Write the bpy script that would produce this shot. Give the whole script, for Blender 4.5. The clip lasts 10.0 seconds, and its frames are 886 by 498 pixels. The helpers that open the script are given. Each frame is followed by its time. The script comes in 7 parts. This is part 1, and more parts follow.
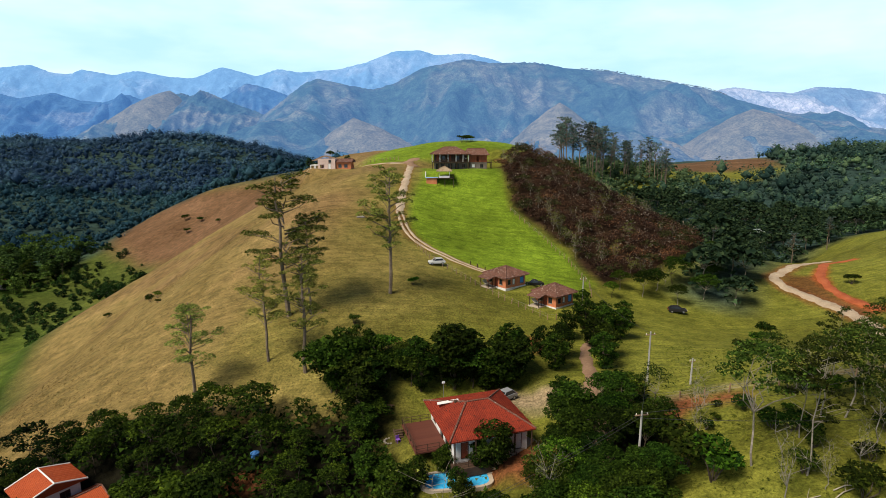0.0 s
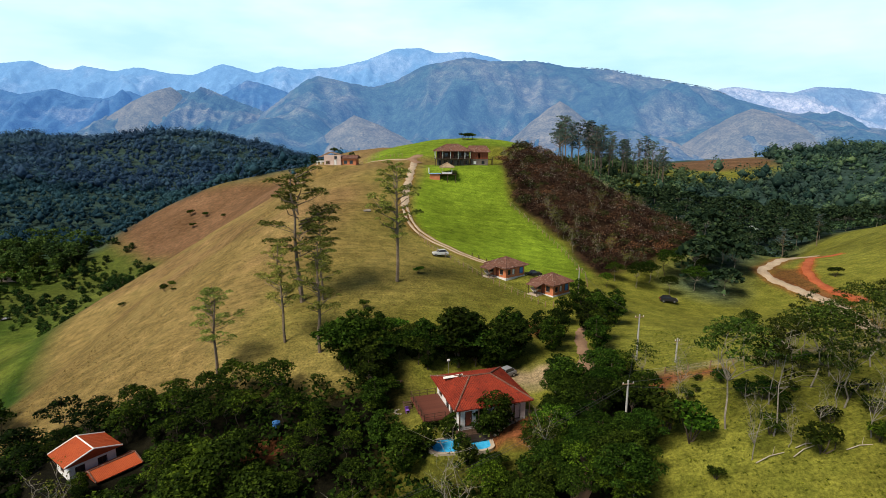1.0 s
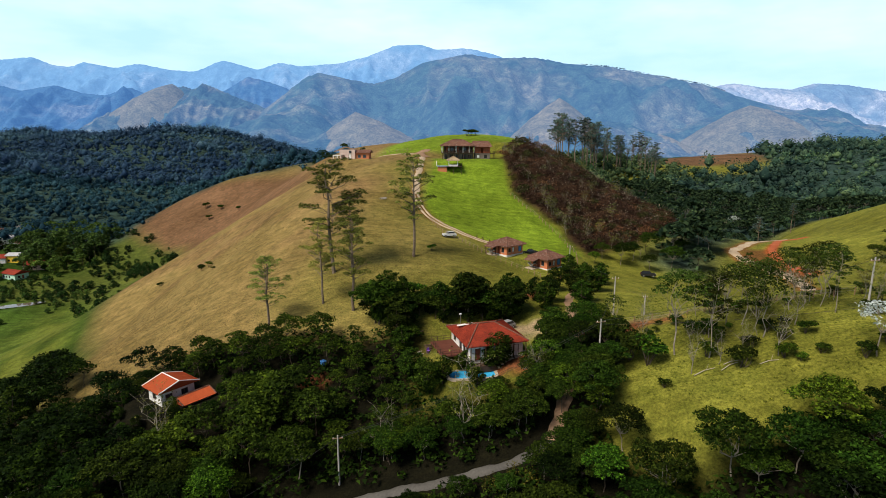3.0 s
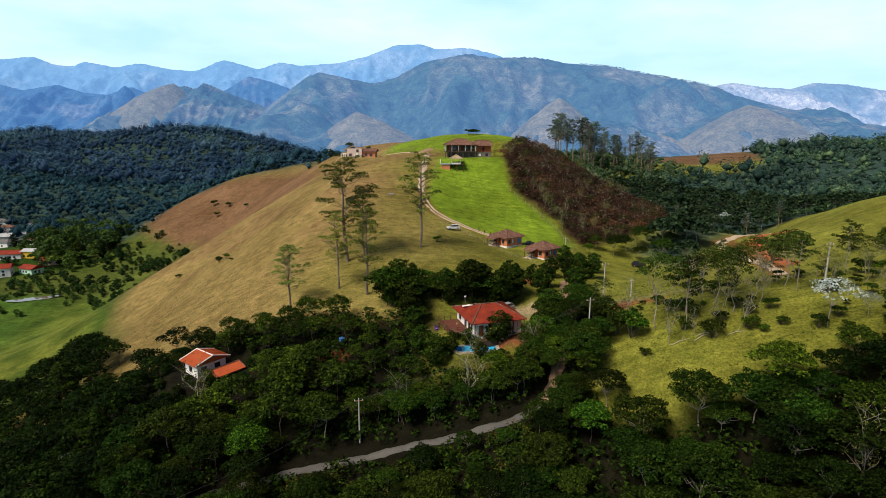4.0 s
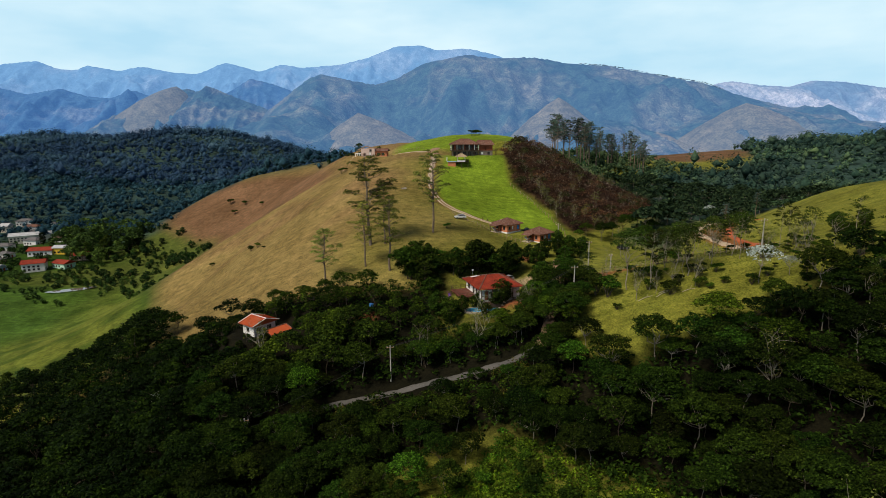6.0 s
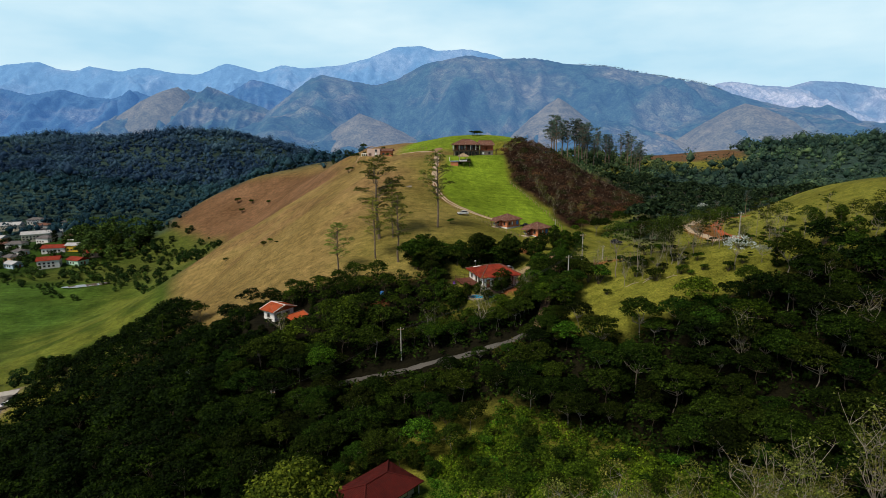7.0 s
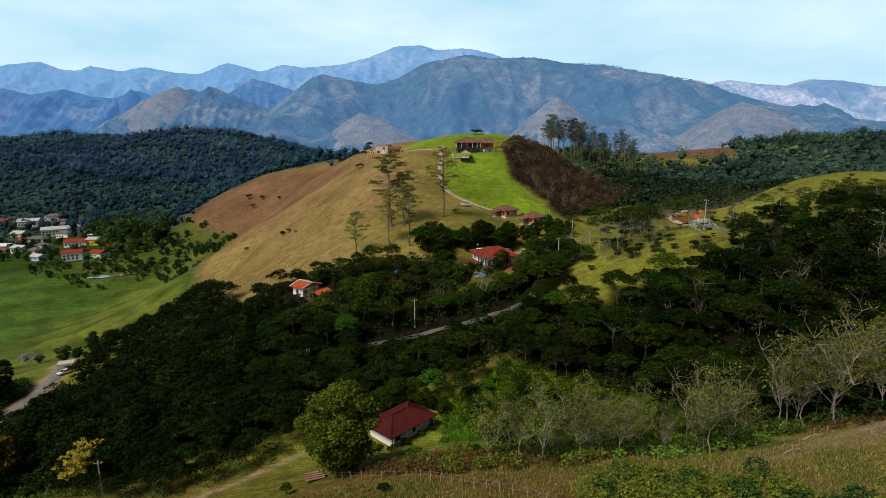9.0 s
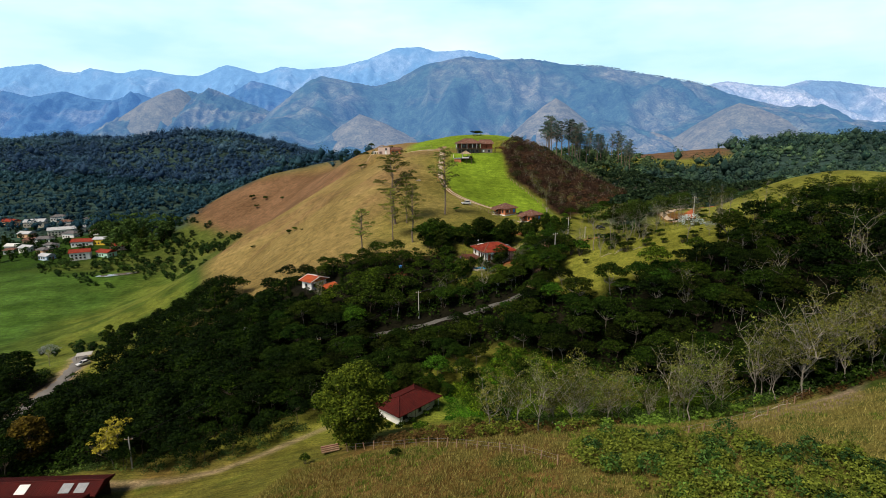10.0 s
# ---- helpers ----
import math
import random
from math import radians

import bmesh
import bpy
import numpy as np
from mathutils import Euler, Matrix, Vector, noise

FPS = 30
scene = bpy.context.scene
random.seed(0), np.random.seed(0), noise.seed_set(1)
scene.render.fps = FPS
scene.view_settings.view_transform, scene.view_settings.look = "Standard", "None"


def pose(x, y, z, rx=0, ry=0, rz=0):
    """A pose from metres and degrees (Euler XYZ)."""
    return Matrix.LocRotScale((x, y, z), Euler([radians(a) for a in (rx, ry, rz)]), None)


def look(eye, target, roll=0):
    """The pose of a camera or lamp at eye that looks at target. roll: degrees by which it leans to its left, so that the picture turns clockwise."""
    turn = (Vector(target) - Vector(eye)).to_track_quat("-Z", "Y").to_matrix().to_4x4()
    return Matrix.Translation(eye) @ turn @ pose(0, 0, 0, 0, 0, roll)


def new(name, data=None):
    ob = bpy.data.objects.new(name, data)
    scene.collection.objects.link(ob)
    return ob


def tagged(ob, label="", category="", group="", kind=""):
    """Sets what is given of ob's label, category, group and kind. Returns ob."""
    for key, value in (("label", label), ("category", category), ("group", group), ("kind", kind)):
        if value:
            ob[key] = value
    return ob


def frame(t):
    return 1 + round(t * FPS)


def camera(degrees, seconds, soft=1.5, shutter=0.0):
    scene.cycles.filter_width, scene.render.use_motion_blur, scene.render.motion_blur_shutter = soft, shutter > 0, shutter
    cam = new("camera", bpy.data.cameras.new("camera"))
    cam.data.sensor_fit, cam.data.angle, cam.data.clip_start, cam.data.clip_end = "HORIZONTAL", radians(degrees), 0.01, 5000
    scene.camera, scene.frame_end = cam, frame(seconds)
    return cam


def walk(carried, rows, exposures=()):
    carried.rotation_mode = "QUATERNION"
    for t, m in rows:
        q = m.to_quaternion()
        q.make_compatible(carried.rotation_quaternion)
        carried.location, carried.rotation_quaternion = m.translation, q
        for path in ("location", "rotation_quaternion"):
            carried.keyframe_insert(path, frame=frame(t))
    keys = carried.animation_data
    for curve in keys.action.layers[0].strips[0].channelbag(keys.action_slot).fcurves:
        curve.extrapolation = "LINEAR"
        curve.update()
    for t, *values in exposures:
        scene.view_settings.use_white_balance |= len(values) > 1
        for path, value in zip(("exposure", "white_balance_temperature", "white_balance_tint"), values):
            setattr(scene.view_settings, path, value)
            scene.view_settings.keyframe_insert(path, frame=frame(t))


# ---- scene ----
cam = camera(78.0, 10.0, soft=0.45)
PATH = [
    (0, (-1.324, 2.877, 50.422), (-1.326, 4.84, 50.04), -0.2),
    (0.5, (-1.726, -0.319, 50.354), (-1.727, 1.643, 49.969), -0.1),
    (1, (-2.338, -4.254, 50.18), (-2.338, -2.292, 49.791), 0.1),
    (1.5, (-2.968, -8.886, 50.026), (-2.968, -6.925, 49.633), 0.1),
    (2, (-3.598, -14.0, 49.877), (-3.597, -12.039, 49.48), 0.1),
    (2.5, (-4.298, -19.566, 49.84), (-4.297, -17.606, 49.441), 0.1),
    (4, (-6.378, -37.103, 49.873), (-6.377, -35.144, 49.47), 0.1),
    (4.5, (-7.097, -43.191, 49.796), (-7.097, -41.232, 49.393), 0.0),
    (5, (-7.714, -49.335, 49.778), (-7.715, -47.376, 49.376), -0.1),
    (5.5, (-8.367, -55.63, 49.797), (-8.369, -53.671, 49.395), -0.3),
    (7, (-10.346, -73.962, 50.096), (-10.35, -72.002, 49.695), -0.4),
    (7.5, (-11.004, -79.662, 50.07), (-11.008, -77.703, 49.668), -0.4),
    (8, (-11.513, -85.314, 50.051), (-11.517, -83.355, 49.644), -0.4),
    (8.5, (-11.971, -90.798, 49.993), (-11.974, -88.84, 49.586), -0.4),
    (9, (-12.522, -95.928, 49.942), (-12.525, -93.969, 49.537), -0.5),
    (9.5, (-13.0, -100.31, 49.876), (-13.002, -98.351, 49.473), -0.5),
    (10, (-13.48, -104.524, 49.771), (-13.48, -102.565, 49.371), -0.6),
]
walk(cam, [(t, look(eye, target, roll)) for t, eye, target, roll in PATH],
     exposures=[(t, stops, 6300, 13) for t, stops in ((0, 0.0), (4.6, 0.0), (5.6, -0.24), (7.0, -0.33), (8.5, -0.32), (9.0, -0.26), (9.6, -0.05), (10, 0.0))])

# ---------------------------------------------------------------- light
SUN_WAY = Vector((-0.48, -0.38, 0.79)).normalized()
world = bpy.data.worlds.new("world")
scene.world = world
world.use_nodes = True
wn, wl = world.node_tree.nodes, world.node_tree.links
sky = wn.new("ShaderNodeTexSky")
sky.sky_type, sky.sun_disc = "NISHITA", False
sky.sun_elevation = math.asin(SUN_WAY.z)
sky.sun_rotation = math.atan2(SUN_WAY.x, SUN_WAY.y)
sky.altitude, sky.air_density, sky.dust_density, sky.ozone_density = 700, 1.0, 1.6, 1.0
wn["Background"].inputs["Strength"].default_value = 0.05
# bright haze low over the horizon, all the way round, with thin streaks of cloud
wc = wn.new("ShaderNodeTexCoord")
wsep = wn.new("ShaderNodeSeparateXYZ")
wl.new(wc.outputs["Generated"], wsep.inputs[0])
wlow = wn.new("ShaderNodeMapRange")
wlow.inputs[1].default_value, wlow.inputs[2].default_value = 0.228, 0.285
wlow.inputs[3].default_value, wlow.inputs[4].default_value = 0.95, 0.0
wl.new(wsep.outputs[2], wlow.inputs[0])
wmap = wn.new("ShaderNodeMapping")
wmap.inputs["Scale"].default_value = (2.0, 2.0, 7.0)
wl.new(wc.outputs["Generated"], wmap.inputs[0])
wcloud = wn.new("ShaderNodeTexNoise")
wcloud.inputs["Scale"].default_value, wcloud.inputs["Detail"].default_value = 1.6, 5
wl.new(wmap.outputs[0], wcloud.inputs["Vector"])
wramp = wn.new("ShaderNodeValToRGB")
wramp.color_ramp.elements[0].position, wramp.color_ramp.elements[0].color = 0.36, (12.2, 19.5, 22.8, 1)
wramp.color_ramp.elements[1].position, wramp.color_ramp.elements[1].color = 0.70, (19.3, 24.4, 25.1, 1)
wl.new(wcloud.outputs[0], wramp.inputs[0])
wmix = wn.new("ShaderNodeMix")
wmix.data_type = "RGBA"
wl.new(wlow.outputs[0], wmix.inputs[0])
wl.new(sky.outputs[0], wmix.inputs[6])
wl.new(wramp.outputs[0], wmix.inputs[7])
wl.new(wmix.outputs[2], wn["Background"].inputs["Color"])
sun = new("sun", bpy.data.lights.new("sun", "SUN"))
sun.data.energy, sun.data.angle, sun.data.color = 5.0, radians(24), (1.0, 0.89, 0.70)
sun.matrix_world = look(SUN_WAY * 300, (0, 0, 0))

# ---------------------------------------------------------------- small tools


def material(name, rough=0.9, metal=0.0, spec=0.3):
    m = bpy.data.materials.new(name)
    m.use_nodes = True
    b = m.node_tree.nodes["Principled BSDF"]
    b.inputs["Roughness"].default_value, b.inputs["Metallic"].default_value = rough, metal
    b.inputs["Specular IOR Level"].default_value = spec
    return m, m.node_tree.nodes, m.node_tree.links, b


def ramp(nodes, stops):
    r = nodes.new("ShaderNodeValToRGB")
    e = r.color_ramp.elements
    while len(e) < len(stops):
        e.new(0.5)
    for k, (p, c) in zip(e, stops):
        k.position, k.color = p, (*c, 1)
    return r


def noise_node(nodes, links, scale, detail=4, rough=0.6, coords="Object", vec=None):
    n = nodes.new("ShaderNodeTexNoise")
    n.inputs["Scale"].default_value, n.inputs["Detail"].default_value = scale, detail
    n.inputs["Roughness"].default_value = rough
    if vec is None:
        vec = nodes.new("ShaderNodeTexCoord").outputs[coords]
    links.new(vec, n.inputs["Vector"])
    return n


def mixed(nodes, links, a, b, fac, mode="MIX"):
    m = nodes.new("ShaderNodeMix")
    m.data_type, m.blend_type = "RGBA", mode
    for sock, v in ((m.inputs[6], a), (m.inputs[7], b), (m.inputs[0], fac)):
        if isinstance(v, (int, float)):
            sock.default_value = v
        elif isinstance(v, tuple):
            sock.default_value = (*v, 1)
        else:
            links.new(v, sock)
    return m.outputs[2]


def bump(nodes, links, b, height, strength, distance):
    n = nodes.new("ShaderNodeBump")
    n.inputs["Strength"].default_value, n.inputs["Distance"].default_value = strength, distance
    links.new(height, n.inputs["Height"])
    links.new(n.outputs[0], b.inputs["Normal"])


def two_tone(name, low, high, scale=1.0, fine=8.0, rough=0.9, bump_m=0.02, spec=0.25, metal=0.0, per_object=0.0):
    """A surface that varies between two colours at a wide and a fine scale, with relief."""
    m, n, l, b = material(name, rough, metal, spec)
    wide, small = noise_node(n, l, scale, 3), noise_node(n, l, fine, 5, 0.7)
    add = n.new("ShaderNodeMath")
    add.operation = "MULTIPLY_ADD"
    l.new(small.outputs[0], add.inputs[0])
    add.inputs[1].default_value = 0.5
    half = n.new("ShaderNodeMath")
    half.operation = "MULTIPLY"
    l.new(wide.outputs[0], half.inputs[0])
    half.inputs[1].default_value = 0.5
    l.new(half.outputs[0], add.inputs[2])
    r = ramp(n, [(0.34, low), (0.66, high)])
    l.new(add.outputs[0], r.inputs[0])
    colour = r.outputs[0]
    if per_object:
        info = n.new("ShaderNodeObjectInfo")
        hsv = n.new("ShaderNodeHueSaturation")
        rng = n.new("ShaderNodeMapRange")
        rng.inputs[3].default_value, rng.inputs[4].default_value = 1 - per_object, 1 + per_object
        l.new(info.outputs["Random"], rng.inputs[0])
        l.new(rng.outputs[0], hsv.inputs["Value"])
        l.new(colour, hsv.inputs["Color"])
        colour = hsv.outputs[0]
    l.new(colour, b.inputs["Base Color"])
    if bump_m:
        bump(n, l, b, small.outputs[0], 0.7, bump_m)
    return m


def mesh_of(name, verts, faces, smooth=False):
    """A mesh from an array of places and an array of corners (all faces with the same number of corners)."""
    verts, faces = np.asarray(verts, np.float32), np.asarray(faces, np.int32)
    me = bpy.data.meshes.new(name)
    me.vertices.add(len(verts))
    me.vertices.foreach_set("co", verts.ravel())
    k = faces.shape[1]
    me.loops.add(faces.size)
    me.loops.foreach_set("vertex_index", faces.ravel())
    me.polygons.add(len(faces))
    me.polygons.foreach_set("loop_start", np.arange(0, faces.size, k, dtype=np.int32))
    me.polygons.foreach_set("use_smooth", np.full(len(faces), smooth))
    me.update(calc_edges=True)
    me.validate()
    return me


def part(name, bm, mat, parent=None, label="", smooth=False):
    """Links a bmesh, or a ready mesh, as one object under a thing or a part."""
    if isinstance(bm, bpy.types.Mesh):
        me = bm
    else:
        me = bpy.data.meshes.new(name)
        bm.to_mesh(me)
        bm.free()
        if smooth:
            me.polygons.foreach_set("use_smooth", np.ones(len(me.polygons), bool))
    if mat is not None and not me.materials:
        me.materials.append(mat)
    ob = new(name, me)
    if parent is not None:
        ob.parent = parent
    if label:
        ob["label"] = label
    return ob


def box(bm, x0, y0, z0, x1, y1, z1, bevel=0.0, m=None):
    vs = [bm.verts.new((x, y, z)) for x in (x0, x1) for y in (y0, y1) for z in (z0, z1)]
    fs = [bm.faces.new([vs[i] for i in q]) for q in ((0, 1, 3, 2), (4, 6, 7, 5), (0, 4, 5, 1), (2, 3, 7, 6), (0, 2, 6, 4), (1, 5, 7, 3))]
    if bevel:
        es = list({e for f in fs for e in f.edges})
        r = bmesh.ops.bevel(bm, geom=es, offset=bevel, segments=1, affect="EDGES")
        vs = list({v for f in r["faces"] for v in f.verts} | {v for v in vs if v.is_valid})
    if m is not None:
        bmesh.ops.transform(bm, matrix=m, verts=vs)
    return bm


def boxes(*rows, bevel=0.0):
    bm = bmesh.new()
    for r in rows:
        box(bm, *r, bevel=bevel)
    return bm


def tube(bm, pts, radii, sides=6, cap=True):
    """A tapered tube along points."""
    rings = []
    for i, (p, r) in enumerate(zip(pts, radii)):
        p = Vector(p)
        a = Vector(pts[max(i - 1, 0)])
        b = Vector(pts[min(i + 1, len(pts) - 1)])
        d = (b - a).normalized()
        u = d.orthogonal().normalized()
        if i:
            u = (last - d * last.dot(d)).normalized()
        last = u
        v = d.cross(u)
        rings.append([bm.verts.new(p + (u * math.cos(k * math.tau / sides) + v * math.sin(k * math.tau / sides)) * r) for k in range(sides)])
    for a, b in zip(rings, rings[1:]):
        for k in range(sides):
            bm.faces.new((a[k], a[(k + 1) % sides], b[(k + 1) % sides], b[k]))
    if cap:
        bm.faces.new(rings[-1])
        bm.faces.new(rings[0][::-1])
    return bm


def thing(name, place, turn=0.0, label="", category="", group="", kind=""):
    ob = new(name)
    ob.matrix_world = pose(*place, 0, 0, turn)
    ob.empty_display_size = 0.5
    return tagged(ob, label, category, group, kind)

# ---------------------------------------------------------------- land forms: (x, y, height) of rounded hills and hollows
WIDE_LAND = [
    (300, 300, 21.0), (900, 0, 5.7), (-1200, 0, -6.0), (900, 1200, 3.3), (600, -300, 10.8),
    (-1200, 1500, 9.2), (-900, 0, -15.1), (300, -300, 49.0), (1200, 600, 3.9), (-1200, 1200, 15.7),
    (900, 900, 8.4), (900, 300, 13.1), (-1200, 900, 10.8), (-900, 1200, 21.5), (600, 600, 25.7),
    (900, 600, 15.1),
]
FAR_LAND = [
    (-900, 650, 4.4), (-750, 650, 5.6), (-750, 950, -6.2), (-900, 800, 7.9), (300, 950, -10.7),
    (-600, 1250, 11.8), (-450, 950, -0.9), (-600, 1100, 15.8), (-900, 950, 7.4), (0, 800, 4.9),
    (-900, 1250, 16.7), (-300, 1100, -10.8), (-150, 1250, -7.1), (-450, 1100, 28.0), (-600, 650, 6.2),
    (-300, 1250, -9.2), (150, 1100, 5.0), (150, 1250, 8.8), (-150, 1100, -5.9), (-150, 650, -17.2),
    (-450, 1250, 25.2), (300, 650, 8.0),
]
VALLEY_LAND_1 = [
    (330, 150, -6.6), (30, 450, 1.3), (-270, -150, -8.0), (-195, 0, -12.0), (-420, 300, -10.3),
    (405, 450, 2.2), (180, -150, -5.2), (-45, 375, 9.0), (-420, 225, -6.4), (-420, 375, -12.8),
    (405, 0, 0.1), (-270, -75, -8.5), (-420, 75, -3.5), (-345, -75, -5.0), (-120, -75, -18.8),
    (-195, -150, -4.0), (-345, 225, -13.7), (-195, 150, -16.4), (255, 375, -8.9), (30, -150, 7.1),
    (-270, 75, -11.7), (180, 300, -10.8), (-195, 375, -11.8), (255, 300, -7.0), (105, 450, 16.0),
    (-345, -150, -6.6), (-345, 0, -7.3), (-195, 300, -17.3), (255, 0, 0.4), (-45, 300, 34.6),
]
VALLEY_LAND_2 = [
    (330, 375, -11.0), (-420, 450, -9.5), (-270, 150, -17.7), (405, 375, -7.3), (-345, 375, -8.3),
    (-120, 450, 22.4), (405, 225, -10.4), (-195, 450, 10.8), (105, 300, -1.3),
]
NEAR_LAND_1 = [
    (20, 190, 5.4), (-80, -60, 4.1), (120, -35, -2.6), (-155, 190, -8.2), (-105, -35, -0.8),
    (20, 265, 5.9), (145, 265, -2.0), (95, 265, -5.1), (45, 265, 4.1), (-105, 65, -5.2),
    (-55, -10, -5.7), (170, 165, 4.5), (-5, -35, 6.1), (45, -60, -5.5), (-155, 265, -1.2),
    (-5, 115, 4.6), (-105, 215, 4.8), (95, 15, 5.4), (-30, 90, 2.8), (45, 40, 7.8),
    (-55, 265, 2.9), (70, 190, 5.3), (95, 215, -9.0), (95, 115, -2.9), (-5, 265, 5.4),
    (120, 240, -5.7), (70, -60, -2.4), (95, 240, -6.3), (45, -35, 4.6), (170, 65, 1.3),
]
NEAR_LAND_2 = [
    (170, 190, 2.5), (45, 190, 5.1), (-80, 240, 7.4), (-30, 40, -10.9), (-80, 90, -2.0),
    (70, 65, 2.2), (120, 215, -10.1), (70, 140, -4.3), (-130, 240, -4.8), (170, 140, 5.0),
    (20, 165, -3.9), (95, -35, -2.9), (45, -10, -4.1), (120, 265, -4.4), (-80, 15, -4.8),
    (-155, 115, -5.5), (-55, -35, -1.0), (20, 65, -0.1), (-30, 115, 1.1), (-155, 140, -3.1),
    (-155, 215, -6.3), (120, 165, -4.4), (70, 115, -5.5), (-105, 40, -7.1), (20, -10, -10.8),
    (-30, 190, 9.8), (-80, 165, 3.3), (-130, 115, -1.7), (95, 40, 2.4), (-30, -10, -4.4),
]
NEAR_LAND_3 = [
    (20, 90, -4.4), (45, 15, -17.8), (-130, 65, -2.0), (-80, 215, 7.5), (-30, 165, 7.9),
    (20, 215, 8.7), (95, 90, -1.1), (-5, -60, -6.0), (-55, 140, 5.5), (-130, -60, -1.9),
    (45, 240, 9.0), (-5, 15, -9.7), (-30, 240, 3.6),
]
WEST_LAND_1 = [
    (-350, 309, 0.9), (-350, 342, 2.4), (-350, 375, 1.4), (-350, 474, -1.1), (-350, 507, -1.7),
    (-350, 540, -1.3), (-317, 342, 1.4), (-317, 408, -1.3), (-317, 441, -3.3), (-317, 474, -5.2),
    (-317, 507, -4.3), (-317, 540, -2.3), (-284, 375, -1.1), (-284, 408, -3.6), (-284, 441, -4.4),
    (-284, 474, -5.5), (-284, 507, -2.9), (-251, 309, -0.8), (-251, 375, -0.7), (-251, 408, -2.1),
    (-218, 177, -1.8), (-218, 210, -3.9), (-218, 243, -1.5), (-218, 276, -1.5), (-218, 309, -3.2),
    (-218, 375, 0.6), (-218, 441, 1.5), (-218, 474, 1.2), (-185, 144, -0.8), (-185, 177, -0.8),
]
WEST_LAND_2 = [
    (-185, 210, -3.9), (-185, 243, -4.7), (-185, 309, -2.6), (-185, 342, -0.9), (-185, 441, 3.8),
    (-185, 474, 2.8), (-152, 144, -2.3), (-152, 177, 7.4), (-152, 210, 12.6), (-152, 243, -3.7),
    (-152, 276, 1.4), (-152, 309, -3.1), (-152, 342, -1.4), (-152, 375, -0.8), (-152, 441, 1.4),
    (-119, 144, -5.2), (-119, 177, -3.6), (-119, 243, 2.3), (-119, 276, 1.0), (-119, 309, -5.3),
    (-119, 408, -1.4), (-119, 441, 3.6), (-119, 474, 2.0), (-119, 507, -1.3), (-119, 540, -0.6),
    (-86, 177, 1.5), (-86, 210, -7.2), (-86, 243, -9.9), (-86, 276, -3.5), (-86, 309, 3.2),
]
WEST_LAND_3 = [
    (-86, 342, 1.7), (-86, 375, -0.7), (-86, 408, -2.8), (-86, 441, 1.9), (-86, 474, 2.0),
    (-86, 507, -1.3), (-86, 540, -0.7), (-53, 177, -1.1), (-53, 210, 4.6), (-53, 243, 0.8),
    (-53, 276, -3.7), (-53, 408, -0.8),
]
VALLEY_LAND = VALLEY_LAND_1 + VALLEY_LAND_2
WEST_LAND = WEST_LAND_1 + WEST_LAND_2 + WEST_LAND_3
NEAR_LAND = NEAR_LAND_1 + NEAR_LAND_2 + NEAR_LAND_3
# levelled yards: (x, y, radius, height)
PADS = [
    (3.2, 72.4, 9.0, 10.7), (0.5, 64.0, 4.0, 8.6), (8.5, 82.0, 4.0, 11.6), (-56, 70, 7.0, 1.6), (13.4, 128.8, 5.5, 17.2), (22.9, 118.6, 5.0, 15.6),
    (4.5, 209.0, 15.0, 41.0), (-46, 227, 9.0, 40.2), (-21, 8.5, 8.5, -9.8), (-82, -20, 10.0, -13.0), (-140, 74, 6.0, -25.4),
    (-234, 256, 10.0, -39.4),
]


def ground(x, y):
    """The height of the land, for arrays or numbers: wide forms, valley forms, the western ridges and near forms."""
    x, y = np.asarray(x, float), np.asarray(y, float)
    z = np.full(np.broadcast(x, y).shape, -10.0)
    for forms, r in ((WIDE_LAND, 300.0), (FAR_LAND, 150.0), (VALLEY_LAND, 75.0), (WEST_LAND, 28.0), (NEAR_LAND, 26.0)):
        for cx, cy, h in forms:
            z = z + h * np.exp(-((x - cx) ** 2 + (y - cy) ** 2) / (2 * r * r))
    for cx, cy, r, h in PADS:
        k = np.clip(1.6 - np.hypot(x - cx, y - cy) / r, 0, 0.6) / 0.6
        k = k * k * (3 - 2 * k)
        z = z * (1 - k) + h * k
    return z


def high(x, y):
    return float(ground(x, y))


def inside(poly, x, y):
    """Signed distance to a plan outline, positive inside."""
    x, y = np.asarray(x, float), np.asarray(y, float)
    odd, near = np.zeros(x.shape, bool), np.full(x.shape, 1e9)
    for (ax, ay), (bx, by) in zip(poly, poly[1:] + poly[:1]):
        with np.errstate(divide="ignore", invalid="ignore"):
            odd ^= ((ay > y) != (by > y)) & (x < (bx - ax) * (y - ay) / (by - ay if by != ay else 1e-9) + ax)
        dx, dy = bx - ax, by - ay
        k = np.clip(((x - ax) * dx + (y - ay) * dy) / (dx * dx + dy * dy), 0, 1)
        near = np.minimum(near, np.hypot(x - ax - k * dx, y - ay - k * dy))
    return np.where(odd, near, -near)


def along(line, x, y):
    """Distance from a line in plan."""
    x, y = np.asarray(x, float), np.asarray(y, float)
    near = np.full(x.shape, 1e9)
    for (ax, ay), (bx, by) in zip(line, line[1:]):
        dx, dy = bx - ax, by - ay
        k = np.clip(((x - ax) * dx + (y - ay) * dy) / (dx * dx + dy * dy), 0, 1)
        near = np.minimum(near, np.hypot(x - ax - k * dx, y - ay - k * dy))
    return near


def wobble(x, y, size, seed=0.0):
    """Smooth unevenness between -1 and 1, from a few crossed waves."""
    s = 0
    for k in range(5):
        a = 1.7 * k + seed
        s = s + np.sin((x * math.cos(a) + y * math.sin(a)) / size * (1 + 0.37 * k) * 2.2 + 3.1 * k + seed * 5) / (1 + 0.5 * k)
    return s / 2.2


